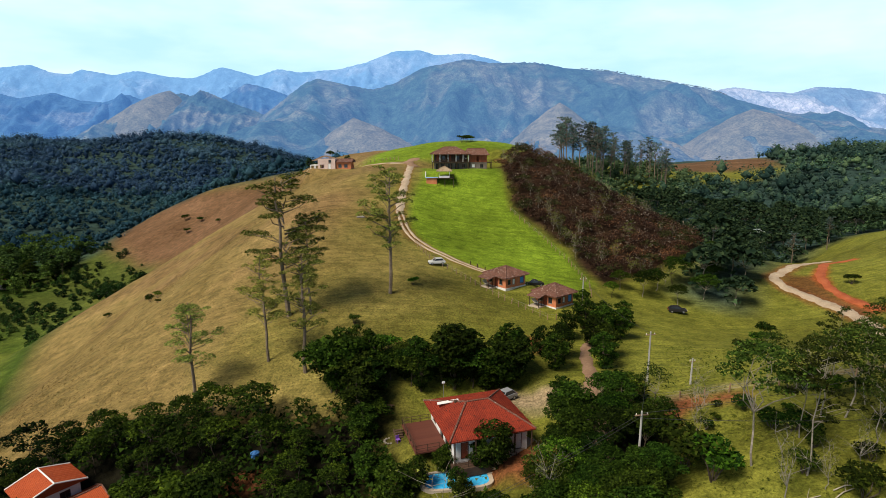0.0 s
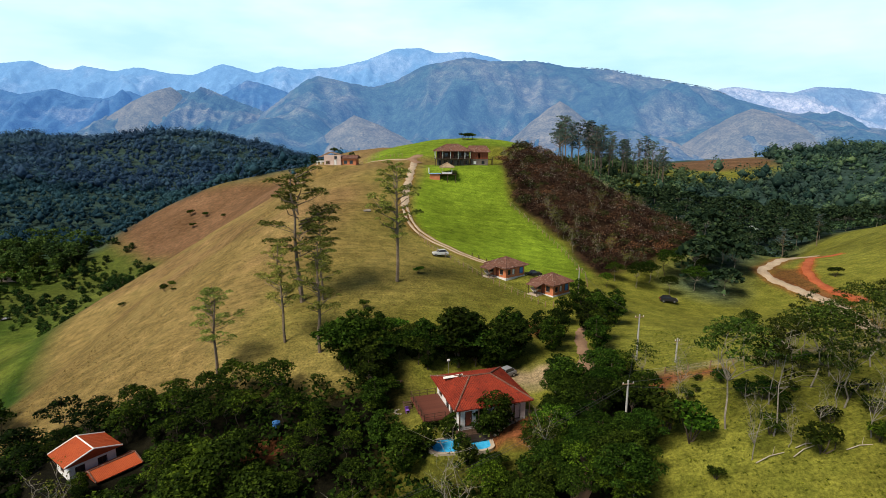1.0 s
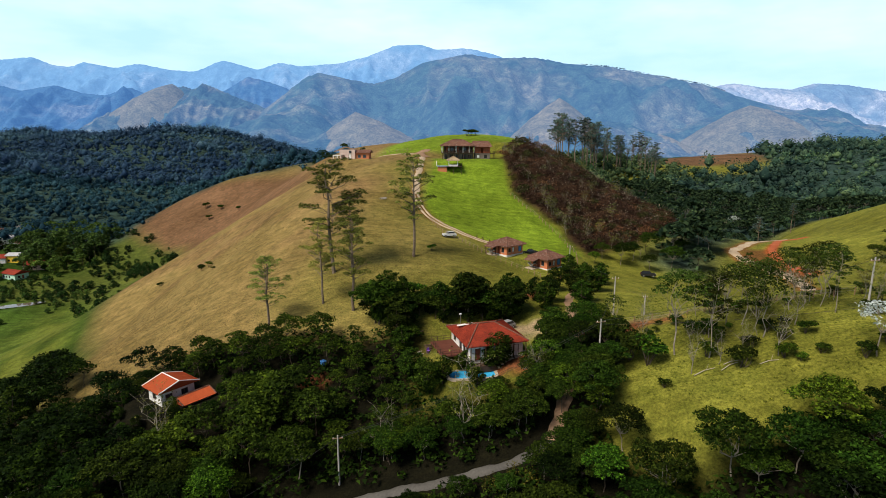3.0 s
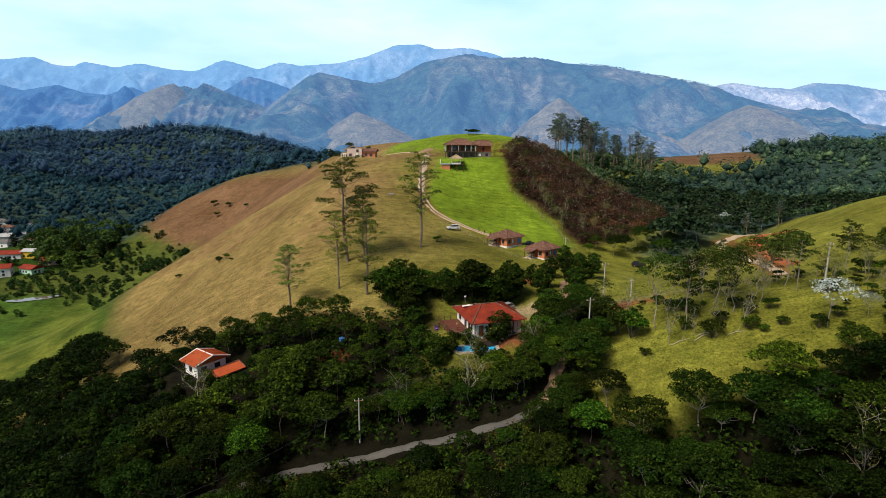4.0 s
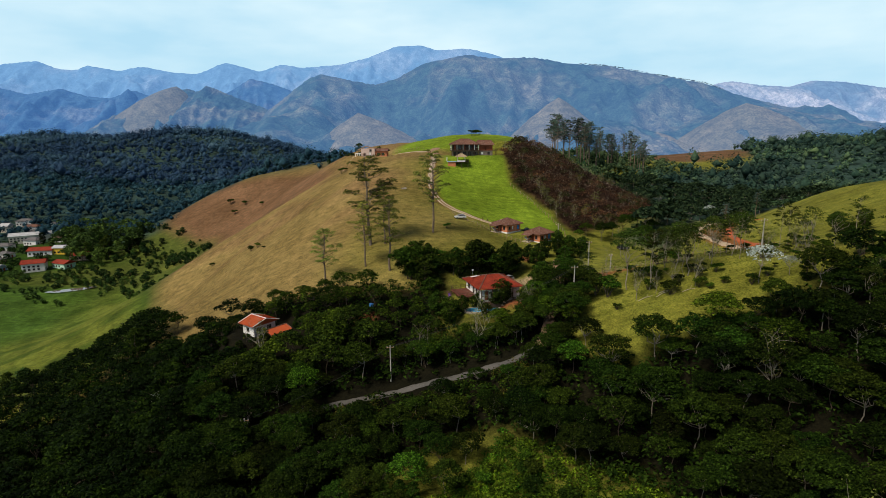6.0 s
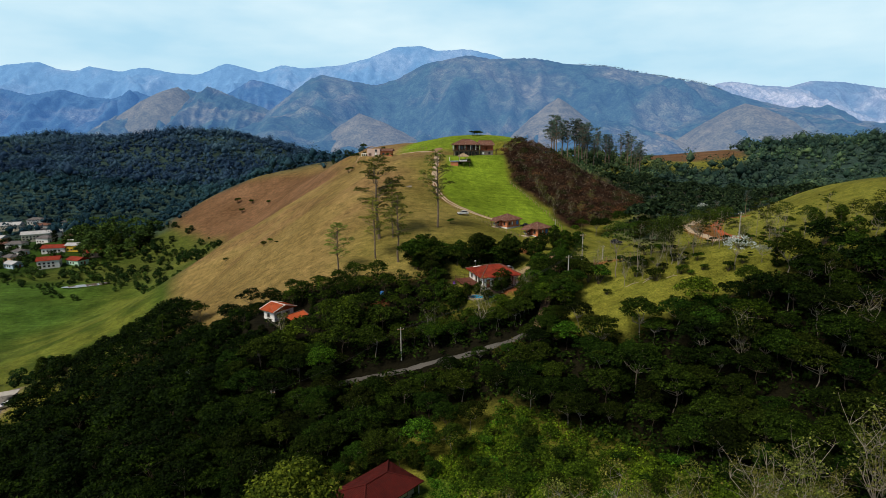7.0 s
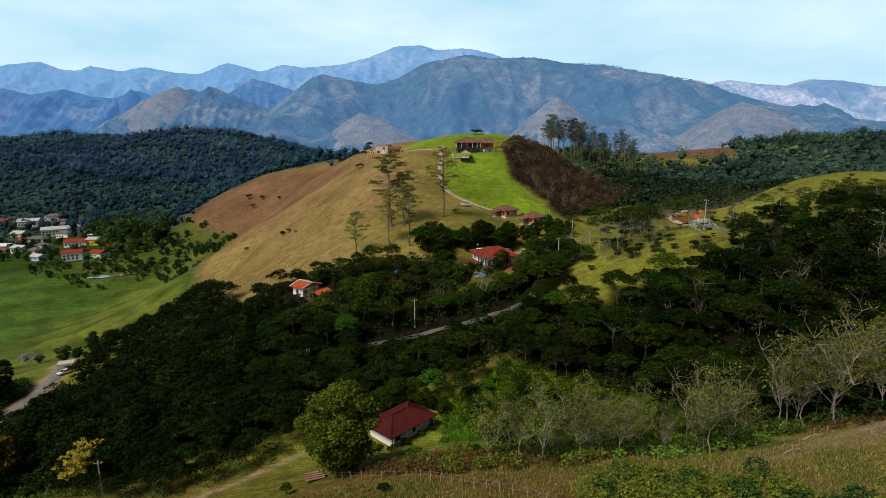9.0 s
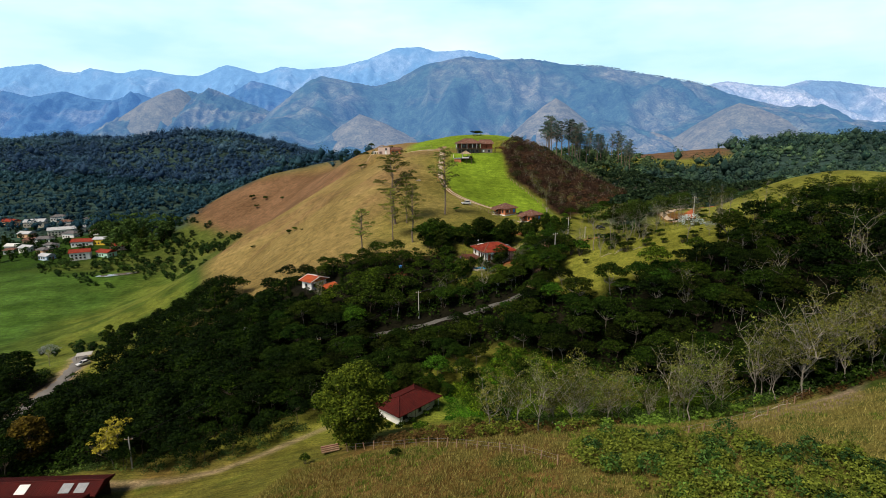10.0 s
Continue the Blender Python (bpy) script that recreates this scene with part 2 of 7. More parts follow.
# plan outlines of the land cover
LAWN = [(-10, 208), (19, 208), (20, 178), (34, 158), (38, 140), (30, 128), (21, 136), (10, 139), (-2, 142), (-11, 155), (-12, 170), (-8.5, 190)]
SCRUB = [(19, 211), (36, 234), (56, 220), (74, 200), (84, 180), (76, 166), (57, 150), (40, 140), (35, 158), (21, 178)]
LOW_WOOD = [(-170, 20), (-165, 60), (-150, 66), (-128, 60), (-108, 66), (-86, 80), (-58, 86), (-42, 83), (-24, 79), (-10, 82), (-9, 60), (14, 60), (21, 78), (26, 84), (28, 70), (22, 56), (17, 46), (24, 38), (44, 38), (62, 40), (98, 34), (112, 10), (110, -34), (60, -30), (47, -26), (42, -12), (40, -2), (34, 6), (22, 15), (2, 30), (-14, 30), (-26, 22), (-40, 12), (-55, 6), (-74, 0), (-100, -8), (-160, -10)]
VALLEY_PASTURE = [(-430, 60), (-150, 66), (-136, 100), (-138, 140), (-143, 165), (-154, 186), (-172, 216), (-205, 256), (-300, 266), (-430, 276)]
VALLEY_SCRUB = [(-172, 216), (-205, 256), (-300, 268), (-262, 300), (-250, 330), (-262, 395), (-226, 373), (-202, 350), (-175, 326), (-160, 290), (-160, 250)]
FAR_WOOD_WEST = [(-1300, 330), (-460, 340), (-420, 400), (-300, 400), (-262, 350), (-250, 390), (-245, 445), (-190, 458), (-130, 430), (-90, 400), (-30, 430), (30, 440), (0, 900), (-200, 1500), (-1300, 1500)]
FAR_WOOD_EAST = [(60, 142), (80, 160), (86, 190), (72, 212), (84, 290), (120, 340), (200, 420), (300, 480), (330, 590), (420, 640), (1200, 900), (900, 200), (420, 160), (230, 215), (150, 225), (122, 205), (104, 190), (98, 170), (84, 150), (72, 132)]
BROWN_SLOPE = [(-72, 238), (-80, 285), (-116, 392), (-160, 424), (-205, 446), (-262, 440), (-278, 425), (-257, 412), (-226, 373), (-202, 350), (-175, 326), (-150, 285), (-125, 252), (-95, 236)]
HILL_DRIVE = [(-62, 226), (-40, 226), (-22, 222), (-14, 219), (-13.5, 205), (-13.9, 187), (-14.4, 176), (-14.4, 164.6), (-12.4, 156.7), (-9.8, 151), (-5, 146.2), (1, 141.7), (8, 138), (13, 135)]
LOW_ROAD = [(-60, 34), (-45, 42), (-32, 46), (-24, 46.8), (-13.6, 46.6), (-4.6, 46.0), (5, 45.6), (11, 47.2), (18, 62), (20, 76), (22, 84), (24, 96), (30, 108)]
HOUSE_LANE = [(20, 78), (14, 80), (8, 81)]
SPUR_TRACK = [(26, 73), (36, 73.8), (44, 73.6), (51, 71.6), (64, 70)]
YARD_TRACK = [(-92, -13), (-77, -12.8), (-64.5, -14), (-55.7, -12.2), (-46, -4), (-38, 4), (-30, 4)]
EAST_TRACK = [(78, 92), (87, 107), (91, 117.6), (92.4, 125), (91, 136.6), (89.3, 143.4), (89.5, 150), (93.4, 153), (104, 162), (120, 172)]
VALLEY_ROAD = [(-128, 20), (-133, 41), (-135, 58), (-140, 74), (-150, 90)]

COVER = dict(
    # wood floor is near black: the shade under the trees is in its colour
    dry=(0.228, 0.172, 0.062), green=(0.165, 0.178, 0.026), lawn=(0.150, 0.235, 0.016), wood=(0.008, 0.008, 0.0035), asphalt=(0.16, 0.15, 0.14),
    scrub=(0.045, 0.026, 0.015), pasture=(0.062, 0.132, 0.018), soil=(0.22, 0.085, 0.035), brown=(0.165, 0.096, 0.050), lush=(0.06, 0.145, 0.010),
    # far wood floor is lightened and blued to paint in distant haze
    track=(0.36, 0.28, 0.19), farwood_hazed=(0.035, 0.07, 0.062), red=(0.34, 0.085, 0.025), rust=(0.150, 0.088, 0.028),
)


def cover_at(x, y, z):
    """The land cover's colour over the plan, with tree shade and distant haze painted into the woods."""
    c = {k: np.array(v) for k, v in COVER.items()}
    w1, w2 = wobble(x, y, 26, 1.0), wobble(x, y, 9, 2.0)

    def lay(col, new_col, amount):
        a = np.clip(amount, 0, 1)[..., None]
        return col * (1 - a) + new_col * a

    def soft(d, width):
        return np.clip(d / width + 0.5, 0, 1)

    col = np.broadcast_to(c["green"], (*x.shape, 3)).copy()
    hill = soft(-16 - x + 14 * w1 + (y - 120) * 0.10, 50) * soft(y - 60, 30) * soft(420 - y, 30) * soft(x + 137 + np.clip(y - 150, -80, 70) * 0.38, 6)
    col = lay(col, c["dry"], hill)
    col = lay(col, c["brown"] * 0.8 + c["dry"] * 0.25, soft(w1 + 0.6 * w2 - 0.35 + (y - 175) * 0.008, 0.9) * soft(y - 130, 60) * soft(-20 - x, 30) * 0.65)
    col = lay(col, c["lush"] * 0.4, soft(-156 - x - (y - 215) * 0.5 + 4 * w1, 14) * soft(y - 90, 30))
    col = lay(col, c["lush"] * 0.5 + c["dry"] * 0.22, soft(inside(VALLEY_SCRUB, x, y) + 6 * w2, 16) * soft(w1 + 0.9, 1.2))
    col = lay(col, c["brown"], soft(inside(BROWN_SLOPE, x, y) + 6 * w1, 14))
    col = lay(col, c["pasture"], soft(inside(VALLEY_PASTURE, x, y) + 3 * w1, 14))
    col = lay(col, c["green"] * 0.9, soft(inside(VALLEY_PASTURE, x, y), 12) * soft(x + 215 + 18 * w1, 50) * 0.7)
    col = lay(col, c["lush"] * 0.42, soft(w2 + 0.5 * w1 - 0.3, 0.8) * soft(inside(VALLEY_PASTURE, x, y), 12) * 0.7)
    near = soft(-14 + 8 * w1 - y, 16)
    w3, w4 = wobble(x, y, 6, 3.0), wobble(x, y, 2.6, 4.0)
    col = lay(col, c["dry"] * 0.42 + c["green"] * 0.25, near * 0.8)
    col = lay(col, c["rust"], near * soft(w3 + 0.6 * w4 + 0.35 - np.clip((x - 6) / 22, -0.3, 1.6), 0.9) * 0.85)
    col = lay(col, c["lush"] * 0.55, near * soft(w3 - 0.7 * w4 - 0.5 + np.clip((x - 2) / 30, -0.2, 0.3), 0.7) * 0.8)
    col = lay(col, c["green"] * 0.85, soft(inside([(-86, -36), (-44, -34), (-34, -20), (-33, -8), (-46, -6), (-64, -15), (-86, -18)], x, y) + 2 * w2, 8) * 0.8)
    col = lay(col, c["lush"], soft(14 - np.hypot((x - 12) / 2.0, y - 2) + 3 * w2, 5) * 0.9)
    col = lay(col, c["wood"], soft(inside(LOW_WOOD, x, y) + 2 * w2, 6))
    col = lay(col, c["farwood_hazed"], soft(inside(FAR_WOOD_WEST, x, y) + 12 * w1, 30))
    col = lay(col, c["farwood_hazed"], soft(inside(FAR_WOOD_EAST, x, y) + 5 * w1, 14))
    col = lay(col, c["lawn"], soft(inside(LAWN, x, y) + 0.6 * w2, 2.5))
    col = lay(col, c["lawn"] * 0.95, soft(y - 226 - 0.1 * x, 5) * soft(300 - y, 20) * soft(x + 34, 8) * soft(46 - x, 10))
    col = lay(col, c["scrub"], soft(inside(SCRUB, x, y) + 1.5 * w2, 4))
    col = lay(col, c["brown"] * 0.9, soft(inside([(150, 470), (300, 500), (340, 600), (280, 720), (120, 700)], x, y) + 6 * w1, 14))
    col = lay(col, c["dry"] * 1.1, soft(inside([(80, 720), (300, 730), (260, 980), (60, 1000)], x, y) + 6 * w1, 20))
    col = lay(col, c["track"] * 0.6, soft(inside([(24, -37), (28, -32), (38, -28), (50, -27), (46, -33), (34, -36)], x, y) + 0.8 * w2, 2))
    col = lay(col, c["farwood_hazed"], soft(y - 1250 + 60 * w1, 200))
    for line, wide, tone in ((HILL_DRIVE, 1.2, "soil"), (HOUSE_LANE, 2.6, "track"), (SPUR_TRACK, 0.6, "track"), (EAST_TRACK, 2.4, "soil"), (YARD_TRACK, 0.7, "track"), (VALLEY_ROAD, 3.0, "track")):
        col = lay(col, c[tone], soft(wide - along(line, x, y) + 0.5 * w2, 1.8) * 0.8)
    for bx, by, r in ((13, 98, 3.2), (16, 96, 2.6), (24, 72, 2.2), (28, 69, 1.8), (31, 71, 2.0), (-6, -17, 2.0), (-29, 69.5, 1.6), (10, 66, 4.5), (36, 70, 1.6)):
        col = lay(col, c["soil"], soft(r - np.hypot((x - bx) / 1.5, y - by) + 0.8 * w2, 1.5))
    col = lay(col, c["soil"] * 0.75, soft(inside([(91, 118), (98, 121), (97, 131), (98.6, 140), (101.6, 148.5), (95, 152), (90, 146), (91, 136)], x, y) + 0.8 * w2, 2) * 0.8)
    col = lay(col, c["red"], soft(1.3 - along([(98, 121), (97, 131), (98.6, 140), (101.6, 148.5), (112, 162), (123, 165.5)], x, y) + 0.6 * w2, 1.2))
    return col


def grade(lo, hi, fine_lo, fine_hi, step, grow):
    """Plan lines that lie close together between fine_lo and fine_hi and spread out beyond."""
    out = list(np.arange(fine_lo, fine_hi, step))
    for end, sign in ((hi, 1), (lo, -1)):
        v, s = (out[-1] if sign > 0 else out[0]), step
        side = []
        while (end - v) * sign > 0:
            s *= grow
            v += sign * s
            side.append(v)
        out = out + side if sign > 0 else side[::-1] + out
    return np.array(out)


def surface(x, y):
    """The land with its fine unevenness near the camera."""
    near = np.clip(1.2 - np.hypot(x, y - 90) / 600, 0, 1)
    return ground(x, y) + near * (0.16 * wobble(x, y, 5, 0.3) + 0.25 * wobble(x, y, 14, 0.7))


def build_ground():
    xs = grade(-3800, 3800, -130, 130, 1.5, 1.045)
    ys = grade(-400, 4600, -62, 240, 1.5, 1.04)
    gx, gy = np.meshgrid(xs, ys)
    gz = surface(gx, gy)
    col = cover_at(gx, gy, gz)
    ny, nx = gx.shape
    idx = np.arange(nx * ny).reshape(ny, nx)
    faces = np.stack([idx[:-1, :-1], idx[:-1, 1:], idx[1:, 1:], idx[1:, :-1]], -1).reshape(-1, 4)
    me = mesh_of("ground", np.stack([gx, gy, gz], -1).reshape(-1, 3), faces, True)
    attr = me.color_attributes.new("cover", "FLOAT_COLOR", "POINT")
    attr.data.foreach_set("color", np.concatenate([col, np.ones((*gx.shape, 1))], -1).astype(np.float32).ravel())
    m, n, l, b = material("hill_grass", 0.95, 0, 0.1)
    a = n.new("ShaderNodeAttribute")
    a.attribute_name = "cover"
    wide, mid, fine = noise_node(n, l, 0.035, 4), noise_node(n, l, 0.35, 5, 0.65), noise_node(n, l, 2.6, 6, 0.75)
    tc = n.new("ShaderNodeTexCoord")
    turned = n.new("ShaderNodeMapping")
    turned.inputs["Rotation"].default_value, turned.inputs["Scale"].default_value = (0, 0, radians(28)), (0.10, 0.9, 0.5)
    l.new(tc.outputs["Object"], turned.inputs[0])
    streak = noise_node(n, l, 1.0, 4, 0.65, vec=turned.outputs[0])
    r4 = ramp(n, [(0.35, (0.82, 0.82, 0.80)), (0.65, (1.16, 1.16, 1.15))])
    l.new(streak.outputs[0], r4.inputs[0])
    r1 = ramp(n, [(0.3, (0.68, 0.66, 0.60)), (0.7, (1.25, 1.25, 1.3))])
    r2 = ramp(n, [(0.3, (0.62, 0.66, 0.6)), (0.7, (1.3, 1.24, 1.3))])
    r3 = ramp(n, [(0.34, (0.45, 0.46, 0.44)), (0.66, (1.5, 1.45, 1.4))])
    for noise_tex, r in ((wide, r1), (mid, r2), (fine, r3)):
        l.new(noise_tex.outputs[0], r.inputs[0])
    c = mixed(n, l, a.outputs[0], r1.outputs[0], 1.0, "MULTIPLY")
    c = mixed(n, l, c, r2.outputs[0], 1.0, "MULTIPLY")
    c = mixed(n, l, c, r3.outputs[0], 1.0, "MULTIPLY")
    c = mixed(n, l, c, r4.outputs[0], 1.0, "MULTIPLY")
    l.new(c, b.inputs["Base Color"])
    both = n.new("ShaderNodeMath")
    both.operation = "MULTIPLY_ADD"
    l.new(streak.outputs[0], both.inputs[0])
    both.inputs[1].default_value = 3.0
    l.new(fine.outputs[0], both.inputs[2])
    bump(n, l, b, both.outputs[0], 0.9, 0.26)
    ob = part("ground", me, m)
    return tagged(ob, "hilly farmland with dry grass, lawn and bare soil", "ground", kind="structure")


build_ground()


def ribbon(name, line, half, offset, mat, label, lift=0.10, seed=0.0):
    """A worn strip that lies on the land along a line."""
    pts = []
    for (ax, ay), (bx, by) in zip(line, line[1:]):
        n = max(1, int(math.hypot(bx - ax, by - ay) / 0.8))
        pts += [(ax + (bx - ax) * k / n, ay + (by - ay) * k / n) for k in range(n)]
    p = np.array(pts + [line[-1]])
    for _ in range(6):
        p[1:-1] = (p[:-2] + 2 * p[1:-1] + p[2:]) / 4
    d = np.gradient(p, axis=0)
    d /= np.linalg.norm(d, axis=1)[:, None]
    side = np.stack([d[:, 1], -d[:, 0]], 1)
    run = np.arange(len(p))
    wide = half * (1 + 0.16 * np.sin(run * 0.9 + seed) + 0.12 * np.sin(run * 2.3 + seed * 3))
    cols = []
    for f in (-1, -0.85, 0, 0.85, 1):
        q = p + side * (offset + f * wide)[:, None] if isinstance(offset, np.ndarray) else p + side * (offset + f * wide)[:, None]
        z = surface(q[:, 0], q[:, 1]) + (lift if abs(f) < 0.9 else -0.15)
        cols.append(np.concatenate([q, z[:, None]], 1))
    v = np.stack(cols, 1)
    idx = np.arange(len(p) * 5).reshape(-1, 5)
    f = np.stack([idx[:-1, :-1], idx[:-1, 1:], idx[1:, 1:], idx[1:, :-1]], -1).reshape(-1, 4)
    return tagged(part(name, mesh_of(name, v.reshape(-1, 3), f, True), mat), label, "road", kind="structure")


pale_dirt = two_tone("pale_dirt", (0.27, 0.20, 0.13), (0.50, 0.41, 0.30), 0.3, 3.0, 0.95, 0.04)
old_asphalt = two_tone("old_asphalt", (0.055, 0.053, 0.05), (0.11, 0.105, 0.098), 0.25, 3.0, 0.9, 0.03)
brown_dirt = two_tone("brown_dirt", (0.17, 0.10, 0.06), (0.32, 0.21, 0.135), 0.3, 3.0, 0.95, 0.04)
red_soil = two_tone("red_soil", (0.25, 0.055, 0.018), (0.45, 0.13, 0.05), 0.3, 3.0, 0.95, 0.08)
lower_drive = HILL_DRIVE[7:]
ribbon("road_rut", lower_drive, 0.42, -0.72, pale_dirt, "pale wheel rut of the farm drive", 0.12)
ribbon("road_rut", lower_drive, 0.42, 0.72, pale_dirt, "pale wheel rut of the farm drive", 0.12, 2.0)
ribbon("road", HILL_DRIVE[2:8], 1.3, 0.0, pale_dirt, "pale dirt drive climbing to the hilltop house", 0.12)
ribbon("road", HILL_DRIVE[:3], 0.7, 0.0, pale_dirt, "narrow dirt path along the ridge", 0.12)
ribbon("road", LOW_ROAD[:8], 0.68, 0.0, old_asphalt, "narrow grey asphalt road through the wood", 0.14)
ribbon("road", LOW_ROAD[7:], 1.1, 0.0, brown_dirt, "brown dirt road between the trees", 0.14)
ribbon("road", EAST_TRACK, 1.5, 0.0, pale_dirt, "pale dirt track across the pasture", 0.14)
ribbon("road", [(-12, 215), (-16, 221), (-12, 228)], 2.2, 0.0, brown_dirt, "worn turning place beside the hilltop house", 0.14)
ribbon("road", VALLEY_ROAD, 2.3, 0.0, two_tone("village_paving", (0.10, 0.095, 0.09), (0.19, 0.18, 0.17), 0.25, 3.0, 0.9, 0.03), "pale paved village road in the valley", 0.14)
ribbon("bank", [(98, 121), (97, 131), (98.6, 140), (101.6, 148.5), (112, 162), (123, 165.5)], 1.2, 0.0, red_soil, "bare red soil bank cut in the pasture", 0.16)

# ---------------------------------------------------------------- far mountains
FAR_RANGE = (4100, [(-3452, 539), (-3199, 590), (-2952, 610), (-2817, 552), (-2676, 540), (-2602, 576), (-2371, 533), (-2204, 565), (-1984, 522), (-1802, 507), (-1591, 589), (-1411, 543), (-1351, 519), (-1185, 574), (-1043, 547), (-757, 567), (-552, 614), (-347, 692), (-145, 696), (-64, 661), (180, 673), (384, 627), (631, 519), (1087, 421)])
EAST_RANGE = (3900, [(1629, 310), (1914, 405), (2010, 416), (2189, 390), (2406, 376), (2557, 417), (2794, 406), (3066, 365), (3390, 351)])
MAIN_RANGE = (3000, [(-1057, 128), (-866, 261), (-741, 355), (-664, 384), (-530, 355), (-380, 326), (-259, 355), (-108, 436), (11, 456), (131, 479), (250, 457), (474, 463), (640, 432), (881, 415), (1094, 375), (1399, 324), (1587, 260), (1869, 193), (2182, 134), (2496, 90)])
WEST_RANGE = (3500, [(-2965, 394), (-2760, 361), (-2625, 327), (-2409, 362), (-2240, 311), (-2100, 301), (-1947, 349), (-1846, 308), (-1718, 244), (-1358, 330), (-1211, 414), (-1073, 381), (-935, 330), (-658, 229)])
BARE_RANGE = (3100, [(-2011, 99), (-1877, 157), (-1681, 228), (-1437, 322), (-1376, 304), (-1311, 334), (-1145, 262), (-1023, 220), (-839, 131)])
LOWER_HILLS = (2300, [(-911, 80), (-744, 122), (-565, 186), (-495, 168), (-439, 118), (-344, 139), (-228, 58), (-110, 54), (32, 63), (173, 66), (315, 82), (451, 197), (596, 113), (714, 111), (858, 74), (974, 90), (1111, 136), (1247, 178), (1390, 160), (1558, 130), (1703, 103), (1920, 76)])


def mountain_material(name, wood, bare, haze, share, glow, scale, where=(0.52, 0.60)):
    """Wooded slopes with bare patches, as if through kilometres of air: haze is mixed into the base colour and glows
    faintly.
    """
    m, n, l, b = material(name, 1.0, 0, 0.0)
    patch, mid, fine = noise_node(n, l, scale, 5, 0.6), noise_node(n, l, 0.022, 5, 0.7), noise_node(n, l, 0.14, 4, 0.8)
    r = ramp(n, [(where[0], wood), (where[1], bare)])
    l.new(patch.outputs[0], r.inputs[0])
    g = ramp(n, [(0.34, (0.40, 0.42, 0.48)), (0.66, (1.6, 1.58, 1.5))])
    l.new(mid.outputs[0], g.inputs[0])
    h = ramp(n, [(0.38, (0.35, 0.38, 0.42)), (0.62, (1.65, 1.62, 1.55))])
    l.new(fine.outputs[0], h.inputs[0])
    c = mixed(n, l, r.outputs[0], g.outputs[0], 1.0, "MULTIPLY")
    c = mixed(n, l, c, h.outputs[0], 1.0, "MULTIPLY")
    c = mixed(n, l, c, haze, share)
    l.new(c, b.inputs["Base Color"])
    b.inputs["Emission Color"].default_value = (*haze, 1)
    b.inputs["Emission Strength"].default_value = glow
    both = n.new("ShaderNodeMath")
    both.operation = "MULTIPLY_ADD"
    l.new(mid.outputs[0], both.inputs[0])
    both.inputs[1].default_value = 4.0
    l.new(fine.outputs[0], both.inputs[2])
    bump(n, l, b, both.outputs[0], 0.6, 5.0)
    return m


def smooth_line(values, rounds):
    """A line with its kinks worn down."""
    s = np.array(values, float)
    for _ in range(rounds):
        s[1:-1] = (s[:-2] + 2 * s[1:-1] + s[2:]) / 4
    return s


def ridged(x, y, size, seed):
    """Sharp crests between rounded hollows, from -1 to 1."""
    return 1 - 2.4 * np.abs(wobble(x, y, size, seed))


def mountain_range(name, crest, reach, rough, mat, label, seed):
    """A ridge with spurs and gullies that run down towards the valley."""
    depth, line = crest
    xs = np.linspace(line[0][0], line[-1][0], 260)
    top = np.interp(xs, [p[0] for p in line], [p[1] for p in line])
    rng = np.random.default_rng(int(seed * 7))
    top = smooth_line(top, 3) + rng.normal(size=260) * 1.6
    foot = smooth_line(top, 60)
    v = np.concatenate([np.linspace(-0.35, 0, 12)[:-1], np.linspace(0, 1, 54)])
    gx, gv = np.meshgrid(xs, v)
    run = np.abs(gv)
    drift = reach * 0.22 * wobble(gx * 0.3, gv * reach, reach * 0.6, seed + 1) * run
    spur = ridged(gx + drift, gv * reach * 0.30, reach * 0.34, seed) + 0.45 * ridged(gx - drift, gv * reach * 0.35, reach * 0.12, seed + 2)
    fall = np.clip(1 - run, 0, 1) ** 1.15
    z = -40 + (top[None] * (1 - run) + foot[None] * run + 40) * fall + rough * spur * np.sin(np.clip(run, 0, 1) * math.pi) 
    z += rough * 0.20 * ridged(gx, gv * reach * 0.6, reach * 0.05, seed + 4) * np.clip(run * 6, 0, 1)
    gx = gx + reach * 0.10 * wobble(gv * 900, gx * 0.3, 500, seed) * run
    gy = depth - gv * reach
    idx = np.arange(gx.size).reshape(gx.shape)
    faces = np.stack([idx[:-1, :-1], idx[1:, :-1], idx[1:, 1:], idx[:-1, 1:]], -1).reshape(-1, 4)
    ob = part(name, mesh_of(name, np.stack([gx, gy, z], -1).reshape(-1, 3), faces, True), mat)
    return tagged(ob, label, "mountain", kind="structure")




